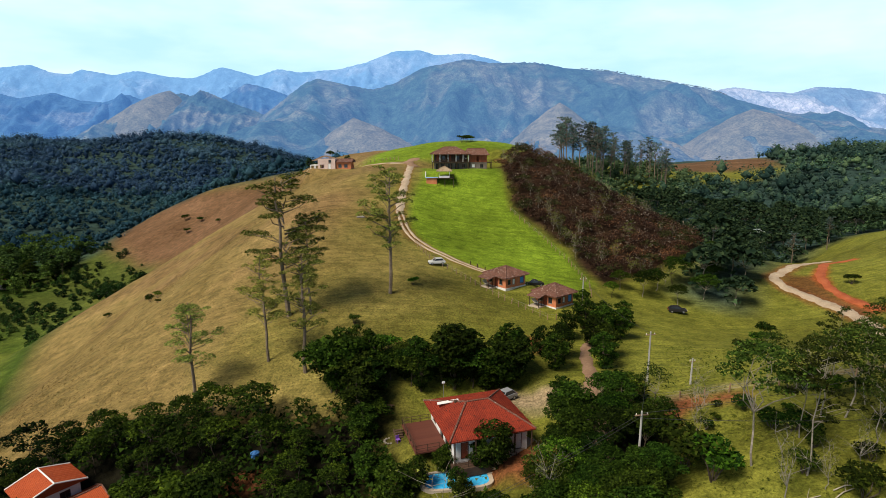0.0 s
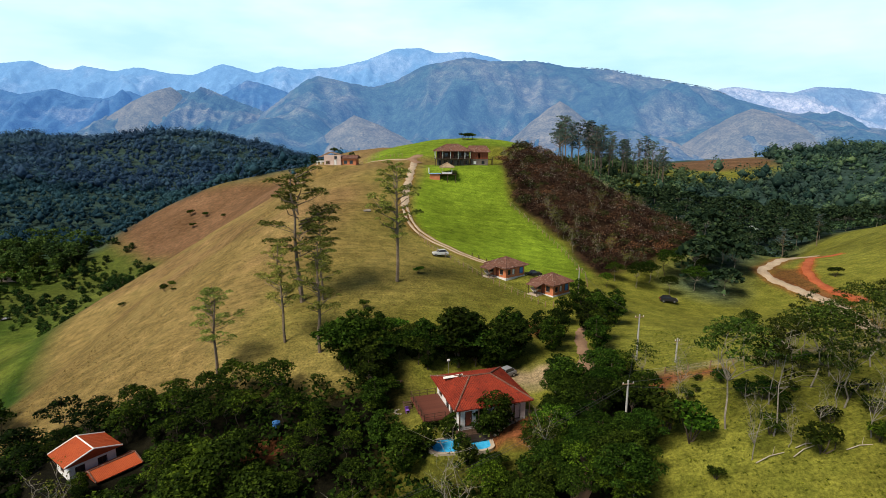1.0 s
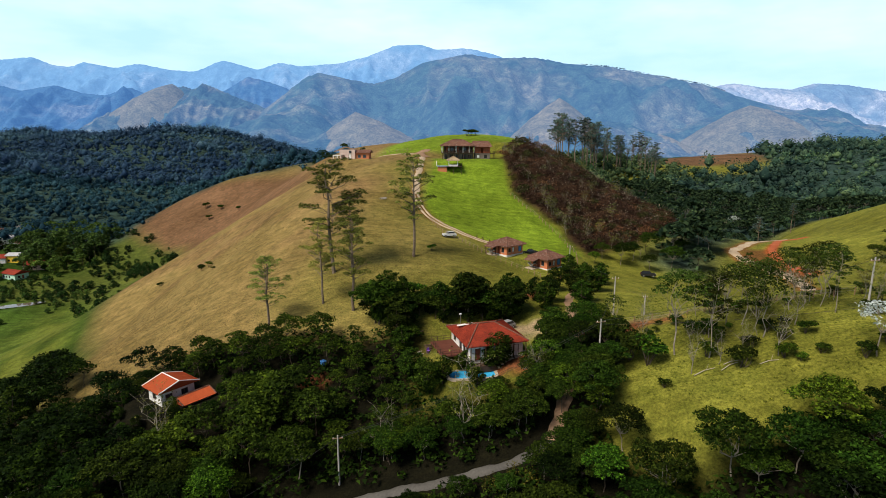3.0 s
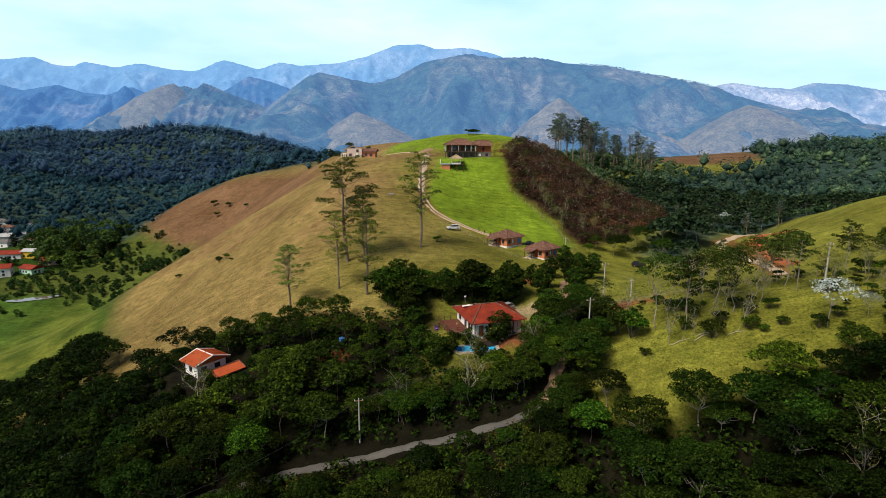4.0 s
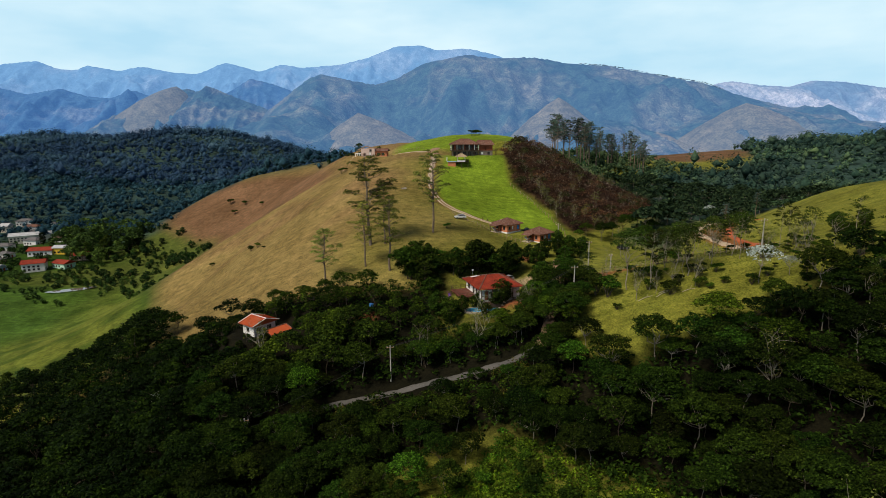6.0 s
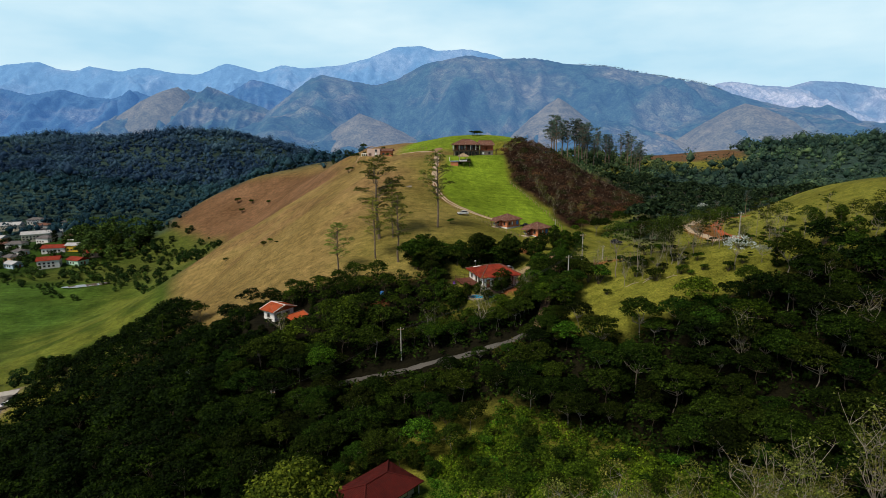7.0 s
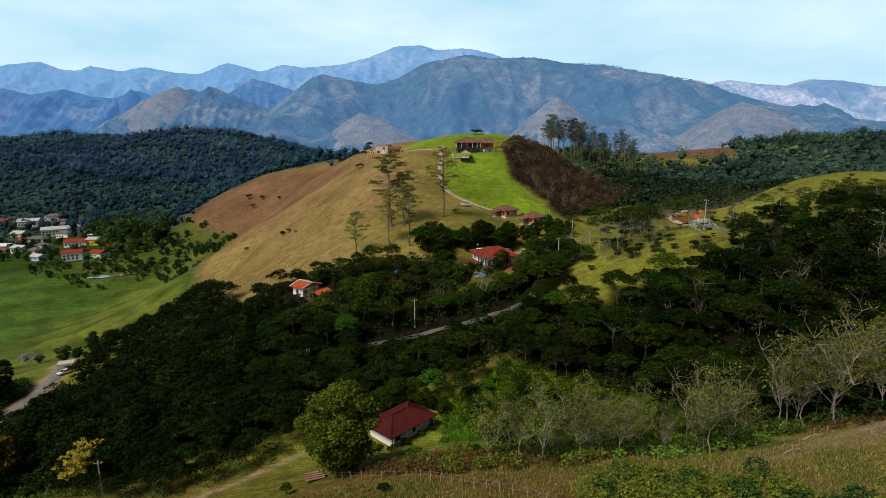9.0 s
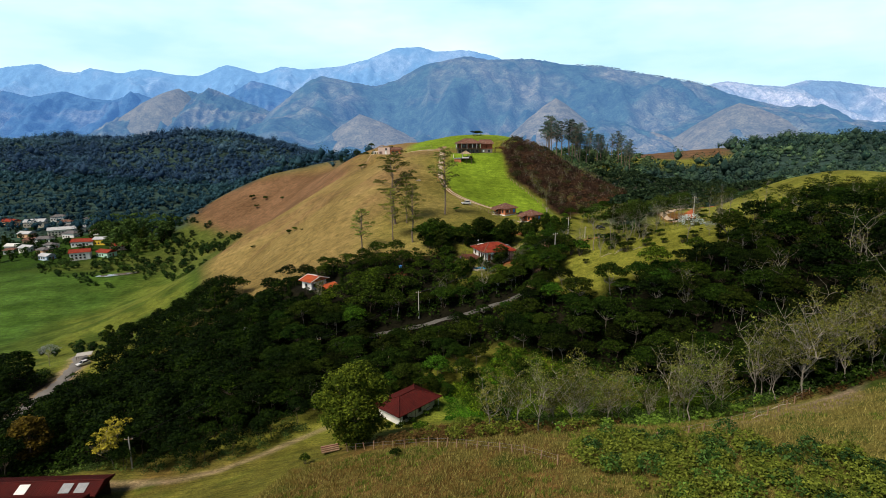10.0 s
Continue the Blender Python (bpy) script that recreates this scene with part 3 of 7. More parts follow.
def far_hill(name, x, y, z, rx, ry, mat, label, seed, lean=0.0, sharp=False):
    """A single rounded hill with spurs, set before a range."""
    a, k = np.meshgrid(np.linspace(0, math.tau, 73)[:-1], np.linspace(0, 1, 26))
    wide = 1 + (0.24 if sharp else 0.15) * wobble(np.cos(a) * 1.5, np.sin(a) * 1.5, 2.0, seed)
    gx = x + lean * k * rx + np.cos(a) * k * rx * wide
    gy = y + np.sin(a) * k * ry * wide
    gz = -45 + (z + 45) * (0.7 * (1 - k) + 0.3 * (1 - k * k)) if sharp else -45 + (z + 45) * (0.5 * (1 - k) + 0.25 * (1 + np.cos(np.clip(k, 0, 1) * math.pi))) * (1 - 0.05 * wobble(np.cos(a) * 1.6, np.sin(a) * 1.6, 1.5, seed + 1) * np.sin(k * math.pi))
    gz = gz + 5 * wobble(gx, gy, 45, seed) * np.sin(k * math.pi)
    idx = np.arange(a.size).reshape(a.shape)
    nxt = np.roll(idx, -1, axis=1)
    faces = np.stack([idx[:-1], idx[1:], nxt[1:], nxt[:-1]], -1).reshape(-1, 4)
    ob = part(name, mesh_of(name, np.stack([gx, gy, gz], -1).reshape(-1, 3), faces, True), mat)
    return tagged(ob, label, "hill", kind="structure")


# the haze blues and glow strengths below paint the air in front of each range
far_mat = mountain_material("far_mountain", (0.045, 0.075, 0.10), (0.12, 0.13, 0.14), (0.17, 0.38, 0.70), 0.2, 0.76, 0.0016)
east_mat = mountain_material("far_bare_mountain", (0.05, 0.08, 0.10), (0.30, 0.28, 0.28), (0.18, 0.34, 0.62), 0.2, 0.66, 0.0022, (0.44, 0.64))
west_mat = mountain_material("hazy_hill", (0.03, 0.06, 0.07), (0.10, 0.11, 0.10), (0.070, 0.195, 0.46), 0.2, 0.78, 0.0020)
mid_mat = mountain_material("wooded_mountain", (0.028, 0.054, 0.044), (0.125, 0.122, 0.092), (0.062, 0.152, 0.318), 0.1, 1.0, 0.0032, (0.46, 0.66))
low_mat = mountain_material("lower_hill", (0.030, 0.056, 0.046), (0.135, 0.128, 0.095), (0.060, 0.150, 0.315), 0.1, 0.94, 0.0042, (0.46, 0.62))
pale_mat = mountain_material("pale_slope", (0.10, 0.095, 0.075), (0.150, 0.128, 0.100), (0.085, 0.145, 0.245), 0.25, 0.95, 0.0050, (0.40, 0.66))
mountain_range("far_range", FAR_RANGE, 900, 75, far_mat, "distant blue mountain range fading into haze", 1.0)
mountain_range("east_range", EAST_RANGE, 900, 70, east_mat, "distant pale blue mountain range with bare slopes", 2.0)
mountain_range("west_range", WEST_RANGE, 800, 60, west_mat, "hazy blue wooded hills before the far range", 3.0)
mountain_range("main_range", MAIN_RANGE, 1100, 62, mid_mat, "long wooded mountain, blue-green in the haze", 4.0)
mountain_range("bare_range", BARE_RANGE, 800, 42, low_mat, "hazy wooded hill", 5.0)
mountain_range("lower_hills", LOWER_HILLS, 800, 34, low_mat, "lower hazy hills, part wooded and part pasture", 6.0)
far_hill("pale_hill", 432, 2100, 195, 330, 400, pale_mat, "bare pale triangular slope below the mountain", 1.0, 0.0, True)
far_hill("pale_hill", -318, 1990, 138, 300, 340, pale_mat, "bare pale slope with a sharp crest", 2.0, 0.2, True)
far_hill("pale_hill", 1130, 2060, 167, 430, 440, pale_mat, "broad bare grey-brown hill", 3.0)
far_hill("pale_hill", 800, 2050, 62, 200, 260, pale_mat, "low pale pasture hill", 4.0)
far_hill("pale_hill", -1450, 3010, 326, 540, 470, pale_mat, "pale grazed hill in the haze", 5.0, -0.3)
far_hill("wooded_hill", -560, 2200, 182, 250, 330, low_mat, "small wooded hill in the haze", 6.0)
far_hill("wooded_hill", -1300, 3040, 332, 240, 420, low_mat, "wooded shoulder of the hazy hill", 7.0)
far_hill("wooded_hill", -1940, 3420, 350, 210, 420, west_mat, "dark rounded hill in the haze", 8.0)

# ---------------------------------------------------------------- trees
bark_pale = two_tone("pale_bark", (0.13, 0.11, 0.085), (0.36, 0.32, 0.26), 0.8, 5, 0.9, 0.03)
bark_grey = two_tone("grey_bark", (0.11, 0.098, 0.078), (0.36, 0.325, 0.27), 0.8, 5, 0.9, 0.03)
bark_dark = two_tone("dark_bark", (0.045, 0.035, 0.025), (0.13, 0.10, 0.07), 0.8, 5, 0.95, 0.03)


def leaf_material(name, low, high, patches=0.0):
    """Foliage: each spray has a tone of its own, each tree another, and light shines through the leaves."""
    m, n, l, b = material(name, 0.75, 0, 0.05)
    info, geo = n.new("ShaderNodeObjectInfo"), n.new("ShaderNodeNewGeometry")
    mid = tuple(p * 0.78 + q * 0.22 for p, q in zip(low, high))
    r = ramp(n, [(0.0, low), (0.55, mid), (1.0, high)])
    l.new(geo.outputs["Random Per Island"], r.inputs[0])
    colour = r.outputs[0]
    if patches:      # stands of lighter and darker trees
        wide = noise_node(n, l, patches, 4, 0.7)
        g = ramp(n, [(0.36, (0.38, 0.46, 0.56)), (0.52, (1.0, 1.0, 1.0)), (0.66, (2.2, 1.95, 1.4))])
        l.new(wide.outputs[0], g.inputs[0])
        colour = mixed(n, l, colour, g.outputs[0], 1.0, "MULTIPLY")
    hsv = n.new("ShaderNodeHueSaturation")
    rng, rv = n.new("ShaderNodeMapRange"), n.new("ShaderNodeMapRange")
    rng.inputs[3].default_value, rng.inputs[4].default_value = 0.475, 0.525
    rv.inputs[3].default_value, rv.inputs[4].default_value = 0.45, 1.55
    mul, mul2 = n.new("ShaderNodeMath"), n.new("ShaderNodeMath")
    mul.operation, mul2.operation = "FRACT", "MULTIPLY"
    mul2.inputs[1].default_value = 7.3
    l.new(info.outputs["Random"], mul2.inputs[0])
    l.new(mul2.outputs[0], mul.inputs[0])
    l.new(info.outputs["Random"], rng.inputs[0])
    l.new(mul.outputs[0], rv.inputs[0])
    l.new(rng.outputs[0], hsv.inputs["Hue"])
    l.new(rv.outputs[0], hsv.inputs["Value"])
    l.new(colour, hsv.inputs["Color"])
    l.new(hsv.outputs[0], b.inputs["Base Color"])
    thin, mix = n.new("ShaderNodeBsdfTranslucent"), n.new("ShaderNodeMixShader")
    l.new(mixed(n, l, hsv.outputs[0], (1.5, 1.6, 0.8), 1.0, "MULTIPLY"), thin.inputs["Color"])
    mix.inputs[0].default_value = 0.14
    l.new(b.outputs[0], mix.inputs[1])
    l.new(thin.outputs[0], mix.inputs[2])
    l.new(mix.outputs[0], n["Material Output"].inputs["Surface"])
    return m


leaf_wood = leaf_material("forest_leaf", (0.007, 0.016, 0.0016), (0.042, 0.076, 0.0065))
# darkened copy of leaf_wood: shade of wood and undergrowth painted into the leaves
leaf_shaded = leaf_material("shaded_forest_leaf", (0.004, 0.010, 0.0010), (0.027, 0.050, 0.0045))
leaf_light = leaf_material("light_leaf", (0.008, 0.022, 0.002), (0.085, 0.155, 0.009))
leaf_gum = leaf_material("gum_leaf", (0.070, 0.090, 0.018), (0.235, 0.255, 0.055))
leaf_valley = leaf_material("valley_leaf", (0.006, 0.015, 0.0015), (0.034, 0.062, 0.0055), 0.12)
leaf_far = leaf_material("far_leaf", (0.014, 0.034, 0.018), (0.080, 0.122, 0.050))


def leaves(rng, clumps, count, size):
    """Leaf sprays scattered over the skins of clumps (x, y, z, radius, flatness): an array of places and of faces."""
    cl = np.array(clumps, float)
    share = cl[:, 3] ** 2
    pick = rng.choice(len(cl), count, p=share / share.sum())
    d = rng.normal(size=(count, 3))
    d /= np.linalg.norm(d, axis=1)[:, None]
    d[:, 2] = np.where(d[:, 2] < -0.15, -d[:, 2], d[:, 2])
    r = cl[pick, 3] * rng.uniform(0.62, 1.08, count)
    p = cl[pick, :3] + d * r[:, None] * np.stack([np.ones(count), np.ones(count), cl[pick, 4]], 1)
    u = rng.normal(size=(count, 3)) * [1, 1, 0.45]
    u /= np.linalg.norm(u, axis=1)[:, None]
    nrm = d + rng.normal(size=(count, 3)) * 0.45 + [0, 0, 0.35]
    v = np.cross(nrm, u)
    v /= np.linalg.norm(v, axis=1)[:, None]
    s = size * rng.uniform(0.6, 1.4, count)[:, None]
    a, b, c = p - u * s * 0.9 - v * s * 0.4, p + u * s * 0.9 - v * s * 0.4, p + v * s * rng.uniform(0.5, 1.0, count)[:, None]
    verts = np.stack([a, b, c], 1).reshape(-1, 3)
    return verts, np.arange(count * 3).reshape(-1, 3)


def limb_path(rng, a, b, n=4, sway=0.12):
    a, b = np.array(a, float), np.array(b, float)
    k = np.linspace(0, 1, n)[:, None]
    p = a + (b - a) * k
    p[1:-1] += rng.normal(size=(n - 2, 3)) * np.linalg.norm(b - a) * sway * [1, 1, 0.4]
    return [tuple(q) for q in p]


def tree_meshes(seed, height, spread, style, count, leaf_size, bark, leaf, stout=1.0, clear=0.36):
    """The trunk with its limbs, and the crown, of one kind of tree; base at the origin."""
    rng = np.random.default_rng(seed)
    bm, clumps, thick = bmesh.new(), [], height * stout
    if style == "wood":          # leaning trunks that fork below a dome of many puffs
        fork = height * rng.uniform(0.34, 0.46)
        tip = (rng.normal() * spread * 0.12, rng.normal() * spread * 0.12, fork)
        tube(bm, limb_path(rng, (0, 0, -0.6), tip, 4, 0.04), np.linspace(0.017, 0.011, 4) * thick, 6)
        lean, deep = rng.normal(size=2) * spread * 0.10, rng.uniform(0.24, 0.33) * height
        for k in range(30):
            ang, up = k * 2.4 + rng.uniform(-0.3, 0.3), (k + 0.5) / 30
            out = math.sqrt(1 - up * up) * spread * rng.uniform(0.62, 0.92) * (1 + 0.22 * math.sin(3 * ang + seed))
            end = np.array([lean[0] + math.cos(ang) * out, lean[1] + math.sin(ang) * out, height * 0.60 + deep * up * rng.uniform(0.8, 1.15)])
            if k % 4 == 0:
                tube(bm, limb_path(rng, tip, end, 4), np.linspace(0.009, 0.003, 4) * thick, 4)
            clumps.append((*end, spread * rng.uniform(0.20, 0.34), rng.uniform(0.45, 0.7)))
    elif style == "gum":         # tall straight trunk with open tiers of foliage
        tube(bm, limb_path(rng, (0, 0, -0.6), (rng.normal() * 0.5, rng.normal() * 0.5, height), 7, 0.008), np.linspace(0.015, 0.003, 7) * thick, 6)
        n = int(height * 1.6)
        for k in range(n):
            h = height * (clear + (0.98 - clear) * (k + rng.uniform()) / n)
            out = spread * (1.12 - 0.75 * abs(h / height - 0.62) / 0.4) * rng.uniform(0.35, 1.0)
            ang = rng.uniform(0, math.tau)
            end = np.array([math.cos(ang) * out, math.sin(ang) * out, h + out * 0.35])
            tube(bm, limb_path(rng, (0, 0, h - out * 0.25), end, 3), np.linspace(0.0045, 0.0015, 3) * thick, 3)
            clumps.append((*end, spread * rng.uniform(0.11, 0.24), rng.uniform(0.5, 0.8)))
            clumps.append((*(end * [0.55, 0.55, 1] + [0, 0, -0.2]), spread * rng.uniform(0.08, 0.16), 0.8))
    elif style == "bare":        # pale twisted trunk with thin twigs and hardly a leaf
        fork = height * 0.25
        tip = np.array([rng.normal() * 0.4, rng.normal() * 0.4, fork])
        tube(bm, limb_path(rng, (0, 0, -0.6), tip, 4, 0.05), np.linspace(0.013, 0.009, 4) * thick, 6)
        for k in range(6):
            ang, out = k * math.tau / 6 + rng.uniform(-0.5, 0.5), spread * rng.uniform(0.15, 0.6)
            end = np.array([math.cos(ang) * out, math.sin(ang) * out, height * rng.uniform(0.6, 1.0)])
            path = limb_path(rng, tip, end, 4)
            tube(bm, path, np.linspace(0.006, 0.0025, 4) * thick, 4)
            for q in path[1:]:
                for _ in range(4):
                    t = np.array(q) + rng.normal(size=3) * spread * [0.25, 0.25, 0.15] + [0, 0, height * 0.1]
                    tube(bm, limb_path(rng, q, t, 3), np.linspace(0.0026, 0.0009, 3) * thick, 3, False)
                    clumps.append((*t, spread * 0.16, 0.8))
    elif style == "round":       # dense dome that reaches the ground
        tube(bm, limb_path(rng, (0, 0, -0.6), (0, 0, height * 0.6), 4, 0.03), np.linspace(0.03, 0.012, 4) * thick, 6)
        for k in range(64):
            d = rng.normal(size=3)
            d /= np.linalg.norm(d)
            wide = spread * (0.70 if d[2] > -0.1 else 0.70 + 0.32 * d[2]) * rng.uniform(0.8, 1.05)
            p = np.array([d[0] * wide, d[1] * wide, height * 0.47 + d[2] * height * 0.42])
            clumps.append((*p, spread * rng.uniform(0.17, 0.30), 0.9))
            if k < 8:
                tube(bm, limb_path(rng, (0, 0, height * 0.4), p, 3), np.linspace(0.012, 0.004, 3) * thick, 4)
        clumps.append((0, 0, height * 0.5, spread * 0.6, 1.0))
    else:                        # shrub
        for k in range(5):
            ang = k * 1.3 + rng.uniform()
            end = np.array([math.cos(ang) * spread * 0.5, math.sin(ang) * spread * 0.5, height * rng.uniform(0.5, 0.8)])
            tube(bm, limb_path(rng, (0, 0, -0.3), end, 3), np.linspace(0.03, 0.01, 3) * thick, 4)
            clumps.append((*end, spread * rng.uniform(0.35, 0.55), 0.7))
    bmesh.ops.delete(bm, geom=[f for f in bm.faces if len(f.verts) != 4], context="FACES_ONLY")
    trunk = bpy.data.meshes.new("trunk")
    bm.to_mesh(trunk)
    bm.free()
    trunk.materials.append(bark)
    v, f = leaves(rng, clumps, int(count * 1.9), leaf_size * 0.74)
    crown = mesh_of("crown", v, f)
    crown.materials.append(leaf)
    return trunk, crown


def tree(meshes, name, label, place, turn, size, group=""):
    ob = thing(name, place, turn, label, "tree", group)
    ob.scale = (size,) * 3
    part("trunk", meshes[0], None, ob)
    part("crown", meshes[1], None, ob)
    return ob


wood_kinds = [tree_meshes(10 + k, 9.0, 4.2, "wood", 1750, 0.285, bark_dark if k % 2 else bark_pale, leaf_light if k == 3 else leaf_wood, 0.8) for k in range(5)]
wood_shaded_kinds = [tree_meshes(20 + k, 9.0, 4.2, "wood", 1750, 0.285, bark_dark if k % 2 else bark_pale, leaf_shaded, 0.8) for k in range(5)]
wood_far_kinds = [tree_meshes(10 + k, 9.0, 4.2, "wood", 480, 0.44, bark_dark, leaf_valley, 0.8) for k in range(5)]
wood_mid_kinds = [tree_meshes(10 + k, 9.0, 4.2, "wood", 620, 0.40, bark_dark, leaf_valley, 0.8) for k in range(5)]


def scatter(poly, gap, seed, keep_off=()):
    """Loose places inside a plan outline, about gap apart, off the given lines and outlines."""
    rng = np.random.default_rng(seed)
    xs, ys = [p[0] for p in poly], [p[1] for p in poly]
    gx, gy = np.meshgrid(np.arange(min(xs), max(xs), gap), np.arange(min(ys), max(ys), gap * 0.9))
    gx = gx + rng.uniform(-0.45, 0.45, gx.shape) * gap + (np.arange(gx.shape[0]) % 2)[:, None] * gap * 0.5
    gy = gy + rng.uniform(-0.45, 0.45, gy.shape) * gap
    ok = inside(poly, gx, gy) > 0
    for kind, shape, off in keep_off:
        ok &= (along(shape, gx, gy) > off) if kind == "line" else (inside(shape, gx, gy) < -off)
    return list(zip(gx[ok].tolist(), gy[ok].tolist())), rng


HOUSE_YARD = [(-10.5, 79), (-10.5, 70), (-7, 65), (-4, 60), (10, 60), (15, 66), (14, 88), (6, 92), (-4, 82)]
ORANGE_SPOT = [(-111, 10), (-97, 10), (-82, -8), (-96, -8)]
VALLEY_YARD = [(-146, 82), (-127, 72), (-120, 36), (-117, 24), (-133, 26), (-142, 50)]
NEAR_HOUSE_YARD = [(-31, 2), (-29, 11), (-22, 17), (-14, 12), (-8, 4), (-14, -6)]
WEST_HOUSE_YARD = [(-65, 60), (-65, 76), (-47, 77), (-44, 61)]


def plant(meshes, name, label, x, y, turn, size, group="", sink=0.0, category="tree"):
    ob = tree(meshes, name, label, (x, y, high(x, y) - sink), turn, size, group)
    ob["category"] = category
    return ob


def joined_trees(name, label, kinds, rows):
    """Trees past those that can be told apart: trunks and crowns in one mesh. Rows: kind, x, y, turn, size."""
    vs, fs, ms, count = [], [], [], 0
    store = []
    for trunk, crown in kinds:
        pair = []
        for me in (trunk, crown):
            co = np.empty(len(me.vertices) * 3, np.float32)
            me.vertices.foreach_get("co", co)
            lo = np.empty(len(me.loops), np.int32)
            me.loops.foreach_get("vertex_index", lo)
            lo = lo.reshape(-1, 3) if me is crown else lo.reshape(-1, 4)[:, [0, 1, 2, 0, 2, 3]].reshape(-1, 3)
            pair.append((co.reshape(-1, 3), lo))
        store.append(pair)
    for kind, x, y, turn, size in rows:
        c, s = math.cos(math.radians(turn)), math.sin(math.radians(turn))
        m = np.array([[c, s, 0], [-s, c, 0], [0, 0, 1]]) * size
        for slot, (co, fa) in enumerate(store[kind]):
            vs.append(co @ m + [x, y, high(x, y)])
            fs.append(fa + count)
            ms.append(np.full(len(fa), slot))
            count += len(co)
    me = mesh_of(name, np.concatenate(vs), np.concatenate(fs))
    me.materials.append(kinds[0][0].materials[0])
    me.materials.append(kinds[0][1].materials[0])
    me.polygons.foreach_set("material_index", np.concatenate(ms).astype(np.int32))
    return tagged(part(name, me, None), label, "forest", kind="stuff")


# the valley wood
keep = (("line", LOW_ROAD[2:8], 2.7), ("line", LOW_ROAD[:3], 1.0), ("line", LOW_ROAD[7:], 1.9), ("line", HOUSE_LANE, 4.0), ("line", VALLEY_ROAD, 5), ("line", YARD_TRACK, 3), ("poly", ORANGE_SPOT, 0), ("poly", VALLEY_YARD, 0), ("poly", HOUSE_YARD, 0), ("poly", NEAR_HOUSE_YARD, 0), ("poly", WEST_HOUSE_YARD, 0))
places, rng = scatter(LOW_WOOD, 4.9, 5, keep)
far_rows = []
for x, y in places:
    k = int(rng.integers(5))
    size = float(rng.uniform(0.6, 1.1))
    turn = float(rng.uniform(0, 360))
    if -26 < x < 30 and y > 48:
        size *= min(1.0, max(0.55, (66 - y) / 17))
    if -35 < x < 9 and 36 < y < 45.5:      # the bank below the road carries low growth
        if k > 2:
            continue
        size *= 0.6
    if y > 72 and x < -9:
        size *= 0.8
    if -62 < x < 66 and y < 52 + (x > 0) * 8:
        # near and western trees get the leaves with shade in their colour
        kinds = wood_shaded_kinds if y < 34 + rng.normal() * 4 or x < -44 else wood_kinds
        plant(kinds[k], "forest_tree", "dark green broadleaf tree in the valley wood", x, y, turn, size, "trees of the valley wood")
    else:
        far_rows.append((k, x, y, turn, size))
FOOT_WOOD = [(-134, 78), (-124, 104), (-114, 116), (-100, 106), (-86, 90), (-92, 78), (-106, 68), (-122, 64)]
for x, y in scatter(FOOT_WOOD, 5.6, 44, (("poly", LOW_WOOD, 1), ("poly", VALLEY_YARD, 1)))[0]:
    far_rows.append((int(rng.integers(5)), x, y, float(rng.uniform(0, 360)), float(rng.uniform(0.6, 1.1))))
YARD_EDGE = [(-100, -8), (-78, -7), (-62, -9), (-52, -6), (-43, 5), (-50, 11), (-66, 7), (-84, 2), (-100, 0)]
for x, y in scatter(YARD_EDGE, 4.4, 54, (("poly", LOW_WOOD, 1), ("poly", ORANGE_SPOT, 0), ("line", YARD_TRACK, 3)))[0]:
    far_rows.append((int(rng.integers(5)), x, y, float(rng.uniform(0, 360)), float(rng.uniform(0.35, 0.75))))
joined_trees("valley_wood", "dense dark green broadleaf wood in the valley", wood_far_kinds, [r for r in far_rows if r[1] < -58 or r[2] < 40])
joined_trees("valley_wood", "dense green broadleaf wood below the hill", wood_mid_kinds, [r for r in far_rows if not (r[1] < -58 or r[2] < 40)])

for k, (x, y) in enumerate(((9, 42), (12.5, 42.5), (15.5, 45), (17.5, 49), (19, 53), (20.5, 57), (14, 39.5), (10, 53), (12, 57), (6.5, 50), (2, 50.5), (-3, 51), (-8, 50.5), (-13, 51), (-18, 53), (16, 56), (22, 62))):
    plant(wood_kinds[k % 5], "forest_tree", "leafy tree beside the narrow road", x, y, 83.0 * k, 0.66 + 0.07 * math.sin(k * 2.1), "trees of the valley wood")
for k in range(18):     # trees that crowd the dirt road
    f = k / 17
    x, y = 10 + 9 * f + (2.6 if k % 2 else -2.4) + float(rng.normal()) * 0.4, 50 + 21 * f
    plant(wood_kinds[k % 5], "forest_tree", "leafy tree crowding the dirt road", x, y, 50.0 * k, float(rng.uniform(0.55, 0.8)), "trees of the valley wood")
BACK_WOOD = [(-27, 17), (-18, 19), (-10, 18), (-2, 24), (6, 32), (-10, 38), (-27, 30)]
places, rng = scatter(BACK_WOOD, 4.6, 45, (("poly", LOW_WOOD, 2),))
for k, (x, y) in enumerate(places):
    plant(wood_kinds[k % 5], "forest_tree", "dark green broadleaf tree in the valley wood", x, y, 50.0 * k, float(rng.uniform(0.5, 0.85)), "trees of the valley wood")

# tall gums on the dry slope: (x, y, height)
bark_gum = two_tone("gum_bark", (0.09, 0.065, 0.045), (0.24, 0.19, 0.14), 0.8, 5, 0.9, 0.03)
# grove leaves lightened and blued, haze put into their colour
leaf_grove = leaf_material("grove_leaf", (0.040, 0.072, 0.070), (0.13, 0.180, 0.155))
gum_kinds = [tree_meshes(40 + k, 24.0, 5.6, "gum", 3600, 0.24, bark_gum, leaf_gum) for k in range(3)]
grove_kinds = [tree_meshes(46 + k, 24.0, 4.6, "gum", 460, 0.42, bark_gum, leaf_grove, 1.0, 0.55) for k in range(3)]
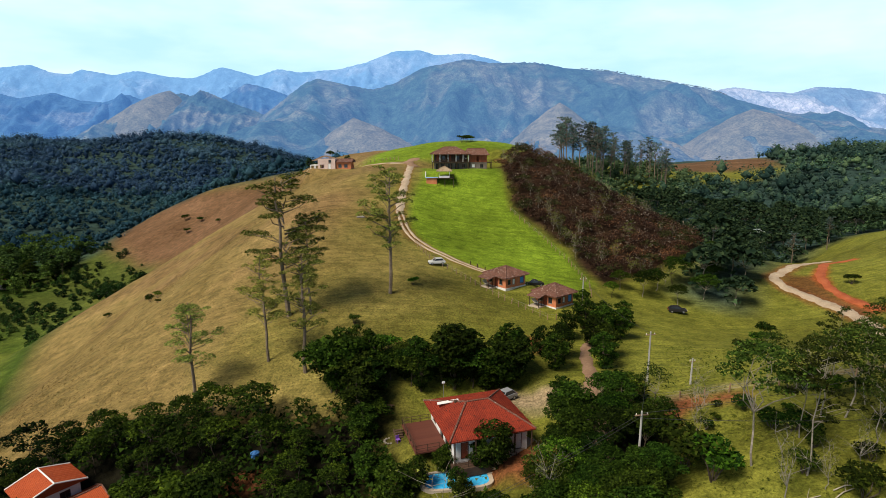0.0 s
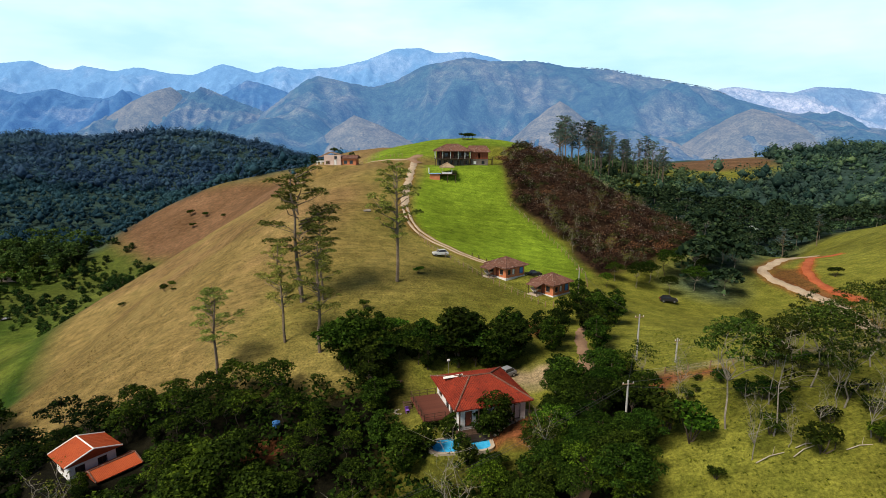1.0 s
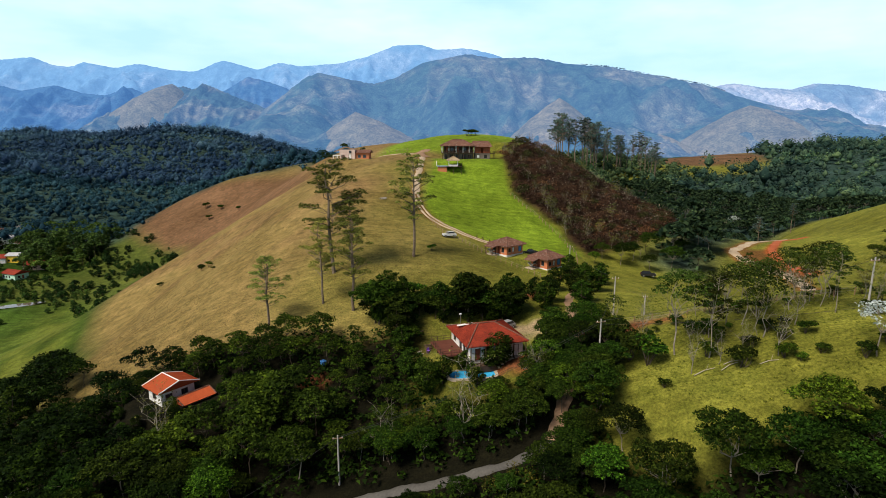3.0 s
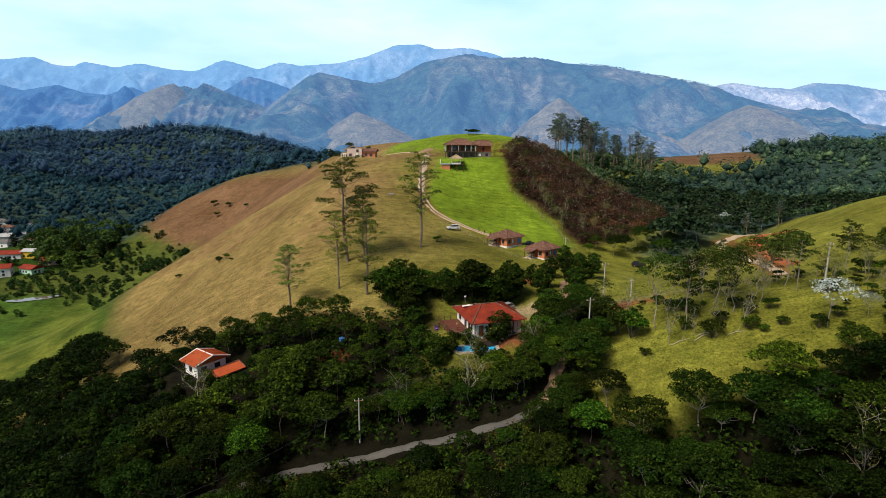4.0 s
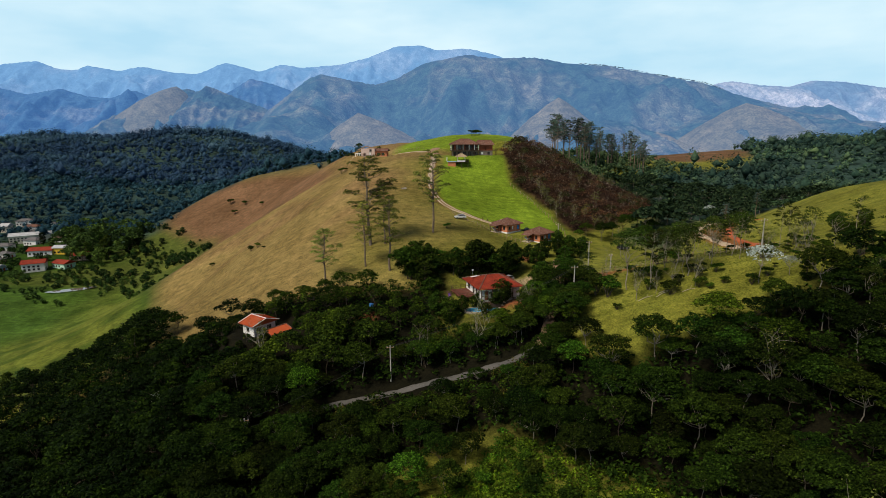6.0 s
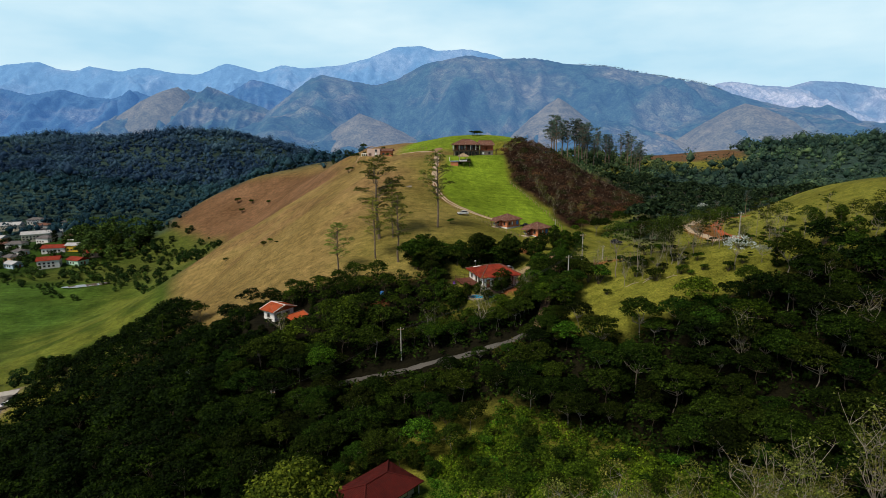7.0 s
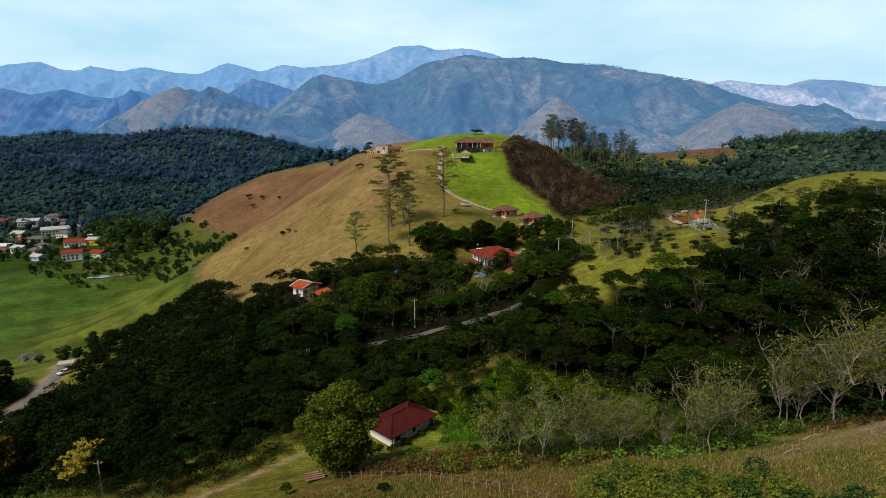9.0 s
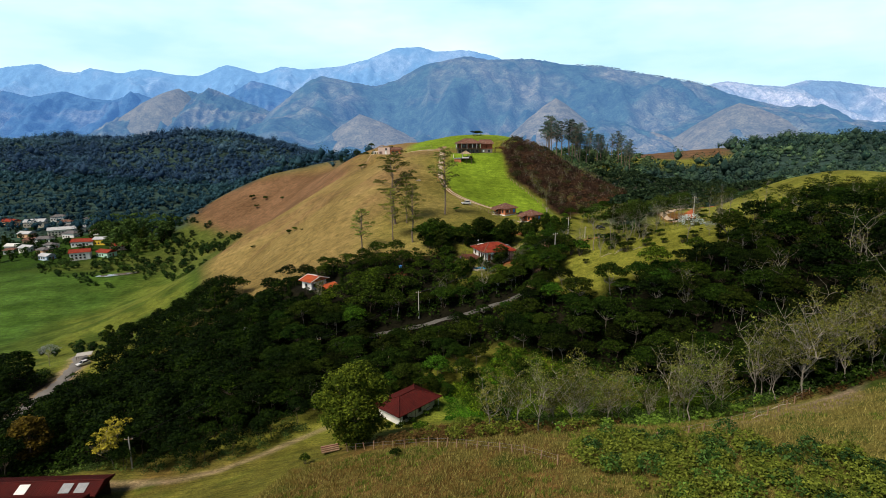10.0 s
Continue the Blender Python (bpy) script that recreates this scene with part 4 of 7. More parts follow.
for k, (x, y, h, wide) in enumerate(((-32, 107, 27.5, 1.15), (-31.7, 92.3, 18.5, 0.85), (-24.3, 88.1, 20.5, 0.9), (-12.6, 114, 26.0, 0.85), (-42.4, 86.7, 16.5, 1.0), (-27.5, 106, 19, 0.8))):
    ob = plant(gum_kinds[k % 3], "gum_tree", "tall slender tree with open tiers of foliage", x, y, 70.0 * k, h / 24, "tall trees on the dry slope")
    ob.scale = (h / 24 * wide * 1.22, h / 24 * wide * 1.22, h / 24)
rng = np.random.default_rng(77)
for k in range(15):
    x, y = float(rng.uniform(74, 104)), float(rng.uniform(355, 395))
    plant(grove_kinds[k % 3], "gum_tree", "tall dark eucalyptus behind the hill", x, y, 50.0 * k, float(rng.uniform(34, 41)) / 24, "eucalyptus grove behind the hill")
for k in range(26):
    x, y = float(rng.uniform(104, 160)), float(rng.uniform(370, 430))
    plant(grove_kinds[k % 3], "gum_tree", "dark eucalyptus behind the hill", x, y, 50.0 * k, float(rng.uniform(19, 30)) / 24, "eucalyptus grove behind the hill")
for x, y, h in ((112, 206, 17), (116, 210, 14), (128, 202, 15), (104, 215, 12), (96, 205, 10), (150, 215, 13)):
    plant(grove_kinds[int(x) % 3], "gum_tree", "slim tree at the edge of the pasture", x, y, x * 7, h / 24, "slim trees beyond the pasture")

# trees on the spur
leaf_spur = leaf_material("spur_leaf", (0.012, 0.022, 0.003), (0.070, 0.098, 0.013))
open_kinds = [tree_meshes(60 + k, 14.0, 4.0, ("wood", "gum", "wood")[k], (950, 800, 700)[k], 0.25, bark_pale, leaf_spur, 0.5, 0.45) for k in range(3)]
leaf_thicket = leaf_material("thicket_leaf", (0.050, 0.058, 0.012), (0.180, 0.185, 0.038))
bare_kinds = [tree_meshes(70 + k, 9.0, 3.4, "bare", 200 if k < 2 else 1000, 0.17 if k < 2 else 0.14, bark_grey, leaf_thicket, 0.75) for k in range(4)]
for k, (x, y, h) in enumerate(((31.9, 56.4, 18), (35.8, 53.5, 15), (43.6, 59.7, 14), (44.4, 54.8, 15), (38, 58.3, 12), (47, 61, 12), (52.5, 61.5, 13), (56.8, 57.1, 11), (41.9, 60.9, 13), (62, 66, 12), (48, 68, 11), (25.8, 69.3, 9), (58, 72, 12), (78, 74, 12), (66, 76, 11), (74, 52, 10), (84, 60, 11))):
    plant(open_kinds[k % 3], "pale_trunk_tree", "tree with a pale forked trunk and dark crown", x, y, 47.0 * k, h * 0.88 / 14, "pale-trunked trees on the spur")
for k, (x, y, h) in enumerate(((30, 65.7, 7), (44.2, 50, 8), (36.4, 51.5, 5), (32.3, 51.3, 8), (40.5, 52.5, 6), (50, 56, 9), (-1.8, 51.5, 13), (-52, 58, 12), (64, 46, 9), (28, 61, 5), (-14, 52, 9), (10, 56, 9), (74, 8, 14), (62, 16, 12), (46, 24, 11))):
    plant(bare_kinds[k % 2], "bare_tree", "leafless tree with pale twisted branches", x, y, 61.0 * k, h / 9, "bare trees", category="tree")
rng2 = np.random.default_rng(56)
for k in range(16):
    x, y = float(rng2.uniform(33, 72)), float(rng2.uniform(54, 72))
    plant(open_kinds[k % 3] if k % 4 else bare_kinds[3], "pale_trunk_tree", "slim tree with a pale trunk and thin crown", x, y, 47.0 * k, float(rng2.uniform(0.5, 0.85)), "pale-trunked trees on the spur").scale[0] *= 0.8
spur_side = [(60, 30), (66, 42), (80, 44), (92, 58), (112, 66), (118, 40), (100, 14), (70, 16)]
places, rng2 = scatter(spur_side, 6.2, 41)
for k, (x, y) in enumerate(places):
    plant((open_kinds + wood_kinds[:2])[k % 5], "pale_trunk_tree", "tree with a pale forked trunk and dark crown", x, y, 47.0 * k, float(rng2.uniform(0.5, 0.8)) * (1 if k % 5 < 3 else 1.2), "pale-trunked trees on the spur")
near_rows = [(-5.9, -23.7, 9), (-1.5, -25, 10), (0.6, -27.9, 10), (3.5, -23, 10), (6, -27, 9), (8.6, -25.1, 9), (10, -20, 9), (12.4, -26, 9), (-3, -19, 8), (4, -17, 9), (15, -22, 8), (24.5, -27, 12), (25, -18.7, 13), (19, -15, 10), (30, -12, 12), (36, -12, 12), (33, -20, 9)]
for k in range(15):
    near_rows.append((42 + 2.1 * k + 1.5 * math.sin(k * 2.3), -20 - 0.45 * k + 2.5 * math.sin(k * 1.7), 12 + 2.5 * math.sin(k * 3.1)))
rng2 = np.random.default_rng(52)
for k in range(22):
    near_rows.append((float(rng2.uniform(40, 76)), float(rng2.uniform(-24, -10)), float(rng2.uniform(9, 15))))
for k in range(12):
    near_rows.append((float(rng2.uniform(2, 36)), float(rng2.uniform(-28, -8)), float(rng2.uniform(6, 11))))
for k, (x, y, h) in enumerate(near_rows):
    plant(bare_kinds[2 + k % 2 if k < 11 else 1 + k % 3], "bare_tree", "thin pale tree with sparse grey-green twigs", x, y, 61.0 * k, h / 9, "thin trees on the near slope")

# single trees
leaf_dome = leaf_material("dome_leaf", (0.034, 0.056, 0.005), (0.175, 0.215, 0.018))
round_tree = tree_meshes(81, 16.5, 7.8, "round", 9000, 0.36, bark_dark, leaf_dome)
plant(round_tree, "round_tree", "dense domed yellow-green tree beside the farmhouse", -30.0, -13.0, 0, 1.0)
yard_tree = tree_meshes(82, 7.0, 3.2, "round", 1500, 0.30, bark_dark, leaf_wood)
for x, y, s in ((4.9, 66.4, 1.0), (3.4, 66.8, 0.7), (-0.6, 67.2, 0.55), (-1.6, 66.6, 0.5), (0.2, 62.4, 0.5), (-5.0, 63.2, 0.7), (0.9, 60.4, 0.5), (15.4, 74.5, 0.9), (15.6, 70, 1.1), (14.5, 64, 1.0), (-7.6, 62.5, 1.0), (-10.5, 66.5, 0.9), (-12.5, 80.5, 1.0), (-14, 77, 1.1), (-12.6, 73.5, 0.8)):
    plant(yard_tree, "garden_tree", "dark leafy garden tree by the pool house", x, y, x * 31, s, "garden trees by the pool house")
hedge_kinds = [yard_tree, tree_meshes(87, 7.0, 3.4, "wood", 1000, 0.30, bark_dark, leaf_wood), tree_meshes(88, 7.0, 2.6, "round", 1100, 0.28, bark_dark, leaf_wood)]
for k in range(34):
    f = k / 33
    x, y = -20 + 31 * f + float(rng.normal()) * 0.8, 83.2 + 1.6 * math.sin(f * 5) + 5 * f * f + float(rng.normal()) * 1.3
    size = (0.95 + 0.3 * math.sin(f * 13) - 0.35 * math.exp(-((f - 0.55) / 0.06) ** 2) + (0.25 if f > 0.68 else 0)) * float(rng.uniform(0.8, 1.3))
    plant(hedge_kinds[k % 3], "hedge_tree", "dense dark tree in the row behind the house", x, y, 40.0 * k, size, "row of trees behind the house")
for k, (x, y, s) in enumerate(((17, 88, 1.0), (19, 93, 1.0), (26, 98, 1.0), (29, 103, 1.1), (27, 108, 1.0), (31, 110, 0.9), (25, 88, 1.0), (16, 93, 0.9), (27, 93, 1.0), (22, 102, 0.9), (28, 115, 0.8), (33, 104, 1.0), (36, 112, 0.9))):
    plant(yard_tree, "hedge_tree", "dense dark tree beside the dirt road", x, y, 53.0 * k, s * 0.9, "trees beside the dirt road")
leaf_silver = leaf_material("silver_leaf", (0.26, 0.30, 0.30), (0.52, 0.58, 0.60))
silver = tree_meshes(83, 9.0, 3.8, "wood", 330, 0.28, bark_pale, leaf_silver, 0.8)
for x, y, s in ((54.9, 45.6, 0.95), (-72.5, 51.0, 0.6), (-152, 76, 0.9), (60.5, 45, 0.5), (150, 262, 0.9), (176, 280, 0.9), (205, 300, 1.0), (162, 300, 0.8), (190, 262, 0.8), (128, 240, 0.7)):
    plant(silver, "silver_tree", "tree with silvery white leaves", x, y, x * 17, s, "silver-leaved trees")
leaf_yellow = leaf_material("yellow_leaf", (0.16, 0.14, 0.015), (0.32, 0.27, 0.03))
leaf_orange = leaf_material("orange_leaf", (0.07, 0.04, 0.008), (0.24, 0.14, 0.02))
yellow = tree_meshes(84, 9.0, 4.0, "bare", 900, 0.32, bark_pale, leaf_yellow)
plant(yellow, "yellow_tree", "half-bare tree with yellow-green leaves", -80.0, -5.0, 0, 1.0)
orange = tree_meshes(85, 9.0, 4.6, "round", 1700, 0.40, bark_dark, leaf_orange)
plant(orange, "orange_tree", "rounded tree with rusty orange leaves", -104.0, 4.0, 0, 1.15)
tall_dark = tree_meshes(86, 16.0, 4.2, "round", 2600, 0.45, bark_dark, leaf_wood)
for x, y, s in ((-92, 78, 0.85), (-150, 64, 0.6), (-136, 86, 0.6), (-262, 318, 0.9), (-254, 330, 1.0), (-252, 322, 1.0), (-350, 300, 0.8), (-362, 296, 0.9), (-372, 308, 0.9), (-385, 318, 0.9), (-340, 300, 0.6), (-240, 330, 0.9), (-270, 345, 0.9), (-310, 350, 0.6), (-360, 350, 0.7), (-390, 350, 0.8), (-335, 375, 0.7), (-300, 372, 0.8), (-400, 370, 0.8)):
    plant(tall_dark, "dark_tree", "tall dense dark green tree near the village", x, y, x * 13, s, "dark trees near the village")

# shrubs
shrub_kinds = [tree_meshes(90 + k, 2.4, 1.7, "shrub", 320, 0.24, bark_dark, (leaf_wood, leaf_light)[k % 2]) for k in range(3)]
slope_shrubs = [(-89, 160, 1.0), (-85.5, 158, 0.8), (-113, 177, 0.8), (-174, 367, 1.5), (-60, 214, 1.2), (-58.5, 216, 0.9), (-79, 146, 0.5), (-10.6, 91, 1.6), (-20, 172, 0.7), (25.6, 58.7, 2.0), (27.5, 56, 1.8), (39, 50, 1.4), (-18, 101, 0.8), (-8, 119, 0.8), (8.9, 249, 1.5), (6.8, 250, 1.3), (11, 249, 1.2), (-170, 380, 1.6)]
yard_shrubs = [(-186, 392, 1.8), (-150, 360, 1.2), (-21, -30, 0.6), (-38, -18, 0.7), (-18, -12, 0.9), (-8, -14, 0.8), (-20.5, 2.0, 0.6), (-17.5, 5.2, 0.5), (-15.2, 7.6, 0.6), (-22.6, -1.0, 0.7), (-25, -3.5, 0.6), (104, 140, 1.2), (66, 112, 1.4), (58, 100, 1.3), (50, 92, 1.2)]
for k, (x, y, s) in enumerate(slope_shrubs + yard_shrubs):
    plant(shrub_kinds[k % 3], "shrub", "low green shrub on the grass", x, y, 77.0 * k, s, "shrubs on the slopes", category="shrub")
hollow = [(2, 30), (20, 18), (38, 4), (44, -8), (30, -14), (8, -12), (-6, -2), (-9, 8), (-12, 18), (-4, 24)]
places, rng2 = scatter(hollow, 4.2, 14)
for k, (x, y) in enumerate(places):
    plant(shrub_kinds[k % 3], "shrub", "bushy green shrub in the hollow", x, y, 77.0 * k, float(rng2.uniform(0.5, 1.25)), "shrubs in the hollow", category="shrub")
leaf_brush = leaf_material("brush_leaf", (0.012, 0.028, 0.006), (0.062, 0.108, 0.026), 0.05)
village_kinds = [tree_meshes(97 + k, 8.0, 3.6, ("round", "wood")[k % 2], 230, 0.75, bark_dark, leaf_brush) for k in range(6)]
behind_house = [(-31, 9), (-29, 15), (-22, 21), (-14, 20), (-10, 14), (-14, 13), (-21, 17), (-27, 12)]
places, rng2 = scatter(behind_house, 2.4, 58)
for k, (x, y) in enumerate(places):
    plant(hedge_kinds[k % 3], "garden_tree", "dark leafy bush behind the farmhouse", x, y, 57.0 * k, float(rng2.uniform(0.35, 0.65)), "bushes behind the farmhouse")
for k, (x, y) in enumerate(((-61, 62), (-58, 61.5), (-55, 62), (-52, 62.5), (-49, 63), (-46.5, 65), (-63, 65), (-64, 69), (-63, 73), (-47, 71), (-48, 75), (-57, 63.5), (-53, 64))):
    plant(hedge_kinds[(k * 2) % 3], "garden_tree", "dark bush beside the stepped house", x, y, 49.0 * k, 0.40 + 0.10 * math.sin(k * 2.7), "bushes beside the stepped house")
spur_growth = [(28, 49), (40, 47), (56, 44), (74, 40), (88, 48), (90, 66), (74, 74), (50, 75), (34, 73), (27, 64)]
places, rng2 = scatter(spur_growth, 3.9, 59, (("line", SPUR_TRACK, 1.5),))
for k, (x, y) in enumerate(p for p in places if wobble(p[0], p[1], 8, 0.5) > (0.25 if p[1] < 53 and p[0] < 52 else -0.1)):
    plant(shrub_kinds[k % 3], "shrub", "bushy shrub among the thin trees", x, y, 77.0 * k, float(rng2.uniform(0.4, 1.1)), "shrubs on the spur", category="shrub")
for k, (x, y, sz) in enumerate(((117, 112, 0.9), (120, 104, 1.0), (112, 119, 0.7), (124, 110, 0.8), (66, 40, 0.9), (72, 38, 0.8), (78, 42, 0.9), (62, 42, 0.7), (84, 40, 0.9), (104, 88, 0.7), (96, 80, 0.8), (110, 96, 0.8), (126, 96, 0.9))):
    plant(hedge_kinds[(k * 2) % 3], "hedge_tree", "rounded green bush on the spur pasture", x, y, 91.0 * k, sz, "bushes on the spur pasture")
for k in range(26):
    x, y = -62 - 60 * (k / 25) + float(rng2.normal()) * 4, 262 + 190 * (k / 25) + float(rng2.normal()) * 6
    if k < 9 or k > 18:
        plant(village_kinds[k % 6], "ridge_tree", "small dark tree on the ridge crest", x + 6, y + 6, 67.0 * k, float(rng2.uniform(0.35, 0.75)), "trees on the ridge crest")
VILLAGE_TREES = [(-300, 345), (-284, 324), (-264, 306), (-246, 312), (-240, 340), (-252, 385), (-275, 425), (-330, 470), (-372, 452), (-352, 426), (-330, 392), (-318, 362)]
places, rng2 = scatter(VILLAGE_TREES, 9.0, 17)
joined_trees("village_wood", "dense dark trees between the village and the hill", village_kinds, [(k % 6, x, y, 71.0 * k, float(rng2.uniform(0.6, 1.7))) for k, (x, y) in enumerate(places)])
brush = [(-306, 270), (-262, 248), (-228, 232), (-210, 248), (-204, 275), (-225, 284), (-252, 284), (-306, 292)]
places, rng2 = scatter(brush, 4.6, 15, (("poly", [(-250, 252), (-236, 240), (-214, 244), (-214, 262), (-238, 270)], 0),))
places = [p for p in places if wobble(p[0], p[1], 11, 0.4) > -0.25]
brush_kinds = [tree_meshes(95 + k, 5.0, 2.8, "round", 150, 0.66, bark_dark, leaf_brush) for k in range(3)]
joined_trees("stream_brush", "dark brush and small trees along the stream", brush_kinds, [(k % 3, x, y, 71.0 * k, float(rng2.uniform(0.3, 0.8))) for k, (x, y) in enumerate(places)])
places, rng2 = scatter([(-300, 290), (-290, 318), (-330, 350), (-380, 400), (-440, 440), (-440, 380), (-380, 330), (-330, 300)], 9, 18)
places += [p for p in scatter(VALLEY_SCRUB, 6.0, 19)[0] if wobble(p[0], p[1], 16, 0.9) > -0.1]
places += scatter([(-196, 120), (-150, 92), (-128, 84), (-136, 110), (-165, 128)], 7.5, 20)[0]
joined_trees("village_trees", "dark bushy trees between the houses and at the hill's foot", brush_kinds, [(k % 3, x, y, 71.0 * k, float(rng2.uniform(0.3, 1.1))) for k, (x, y) in enumerate(places)])


def sprays(name, label, places, rng, radius, lift, per, size, mat, flat=0.7, category="undergrowth"):
    """Low growth that nobody could count: leaf sprays in clumps, joined."""
    p = np.array(places)
    z = ground(p[:, 0], p[:, 1])
    r = radius * rng.uniform(0.5, 1.4, len(p))
    cl = np.stack([p[:, 0], p[:, 1], z + lift * r, r, np.full(len(p), flat)], 1)
    v, f = leaves(rng, cl, int(per * 1.4) * len(p), size * 0.85)
    ob = part(name, mesh_of(name, v, f), mat)
    return tagged(ob, label, category, kind="stuff")


def feathered(places, poly, rng, width):
    """Places that thin out towards the edge of a plan outline."""
    p = np.array(places)
    d = inside(poly, p[:, 0], p[:, 1]) / width + 0.7 * wobble(p[:, 0], p[:, 1], width * 1.3, 0.9)
    return [tuple(q) for q, k in zip(places, rng.uniform(0, 1, len(p)) < d) if k]


def blades(name, label, places, rng, per, tall, wide, mat, spread=0.3, category="grass"):
    """Grass in tufts: thin upright blades that lean apart, joined."""
    p = np.repeat(np.array(places), per, axis=0)
    n = len(p)
    ang = rng.uniform(0, math.tau, n)
    p = p + np.stack([np.cos(ang), np.sin(ang)], 1) * (rng.uniform(0, spread, n))[:, None]
    foot = np.concatenate([p, surface(p[:, 0], p[:, 1])[:, None] - 0.05], 1)
    h = tall * rng.uniform(0.5, 1.3, n)
    turn = rng.uniform(0, math.pi, n)
    side = np.stack([np.cos(turn), np.sin(turn), np.zeros(n)], 1) * (wide * rng.uniform(0.6, 1.4, n))[:, None]
    tip = foot + np.stack([np.cos(ang) * h * 0.4, np.sin(ang) * h * 0.4, h], 1)
    v = np.stack([foot - side, foot + side, tip], 1).reshape(-1, 3)
    ob = part(name, mesh_of(name, v, np.arange(n * 3).reshape(-1, 3)), mat)
    return tagged(ob, label, category, kind="stuff")


places, rng2 = scatter(LOW_WOOD, 2.2, 21, (("line", LOW_ROAD, 2.0), ("line", HOUSE_LANE, 3.0), ("line", VALLEY_ROAD, 3.5), ("poly", HOUSE_YARD, 0), ("poly", NEAR_HOUSE_YARD, 1), ("poly", WEST_HOUSE_YARD, 0)))
sprays("undergrowth", "dense dark undergrowth beneath the trees", places, rng2, 1.6, 0.6, 22, 0.46, leaf_shaded)
leaf_scrub = leaf_material("scrub_leaf", (0.030, 0.014, 0.011), (0.21, 0.105, 0.070), 0.06)
leaf_scrub_green = leaf_material("scrub_green", (0.030, 0.036, 0.012), (0.10, 0.105, 0.035))
places, rng2 = scatter(SCRUB, 2.6, 22)
sprays("scrub", "dry reddish brown scrub on the hillside", places, rng2, 1.7, 1.0, 80, 0.27, leaf_scrub, category="scrub")
places, rng2 = scatter(SCRUB, 4.6, 23)
rim = [p for p in places if -7 < float(inside(SCRUB, p[0], p[1])) < 6 or rng2.uniform() < 0.4]
places = rim
sprays("scrub", "dull green bushes among the dry scrub", places, rng2, 2.0, 1.0, 60, 0.40, leaf_scrub_green, category="scrub")
leaf_twig = leaf_material("pale_twig", (0.12, 0.09, 0.07), (0.36, 0.29, 0.24))
places, rng2 = scatter(SCRUB, 3.4, 30)
sprays("scrub", "pale bare twigs standing over the scrub", places, rng2, 1.5, 1.5, 12, 0.24, leaf_twig, 1.5, category="scrub")
edge_rows = [(20.5 + 14 * f + float(rng2.normal()), 210 - 52 * f + float(rng2.normal())) for f in np.linspace(0, 1, 18)] + [(36 + 22 * f + float(rng2.normal()), 156 - 12 * f + float(rng2.normal()) * 2) for f in np.linspace(0, 1, 9)]
edge_rows += [(float(rng2.uniform(30, 70)), float(rng2.uniform(160, 215))) for _ in range(26)]
for k, (x, y) in enumerate(edge_rows):
    if k < 27 or inside(SCRUB, x, y) > 1:
        plant(bare_kinds[k % 4], "bare_tree", "small pale half-bare tree at the edge of the scrub", x, y, 63.0 * k, float(rng2.uniform(0.35, 0.75)), "small trees in the scrub")
for k, (x, y, s) in enumerate(((44, 139, 0.6), (49, 136, 0.8), (54, 141, 0.7), (60, 145, 0.9), (66, 150, 0.7), (57, 134, 0.6), (65, 138, 0.8), (71, 146, 0.7), (78, 158, 0.8), (40, 133, 0.45))):
    plant(wood_kinds[(k * 2) % 5], "hedge_tree", "green tree at the foot of the scrub", x, y, 53.0 * k, s, "trees at the foot of the scrub")
near_slope = [(-40, -20), (-12, -24), (10, -20), (40, -30), (60, -30), (60, -64), (-10, -64), (-45, -45)]
places, rng2 = scatter([(-100, -9), (-78, -9), (-62, -11), (-50, -7), (-42, 4), (-50, 8), (-66, 2), (-84, -3), (-100, -3)], 2.0, 55, (("line", YARD_TRACK, 2),))
sprays("weeds", "dark green weeds along the yard track", places, rng2, 1.0, 0.5, 40, 0.2, leaf_brush, 0.8, "weeds")
leaf_dry = leaf_material("dry_grass", (0.125, 0.105, 0.030), (0.275, 0.230, 0.075))
leaf_weed = leaf_material("dull_weed", (0.050, 0.080, 0.010), (0.150, 0.205, 0.028))
leaf_grass = leaf_material("green_grass", (0.08, 0.10, 0.012), (0.22, 0.24, 0.025), 0.12)
places, rng2 = scatter(near_slope, 0.68, 24)
blades("grass", "rough dry grass tufts on the near slope", places, rng2, 11, 0.42, 0.055, leaf_dry, 0.6)
places, rng2 = scatter(near_slope, 1.6, 25)
blades("grass", "green weeds among the dry grass", [p for p in places if wobble(p[0], p[1], 9, 2.2) > 0.1], rng2, 22, 0.5, 0.07, leaf_weed, 0.6)
tufts, rng2 = scatter(near_slope, 2.0, 57)
tufts = [p for p in tufts if wobble(p[0], p[1], 7, 0.2) > -0.15]
rust_mound = [(-36, -17), (-24, -26), (-12, -36), (-2, -43), (8, -50), (14, -64), (-44, -64), (-44, -34)]
tufts = [p for p in feathered(tufts, rust_mound, rng2, 7.0) if p[0] < 10 or wobble(p[0], p[1], 5, 0.7) > 0.5]
blades("grass", "tall rusty grass clumps on the near slope", tufts, rng2, 46, 0.58, 0.05, leaf_material("rusty_grass", (0.115, 0.074, 0.022), (0.215, 0.145, 0.048)), 1.0)
leaf_lush = leaf_material("lush_weed", (0.014, 0.038, 0.003), (0.080, 0.165, 0.009), 0.10)
bushes = [(2, -34), (12, -34), (26, -40), (34, -50), (28, -66), (6, -66), (2, -48)]
places, rng2 = scatter(bushes, 3.4, 46)
places = feathered(places, bushes, rng2, 5.0)
sprays("weeds", "dark low bushes on the near slope", places, rng2, 1.2, 0.5, 90, 0.25, leaf_brush, 0.8, "weeds")
places, rng2 = scatter(bushes, 2.1, 26)
places = feathered(places, bushes, rng2, 5.0)
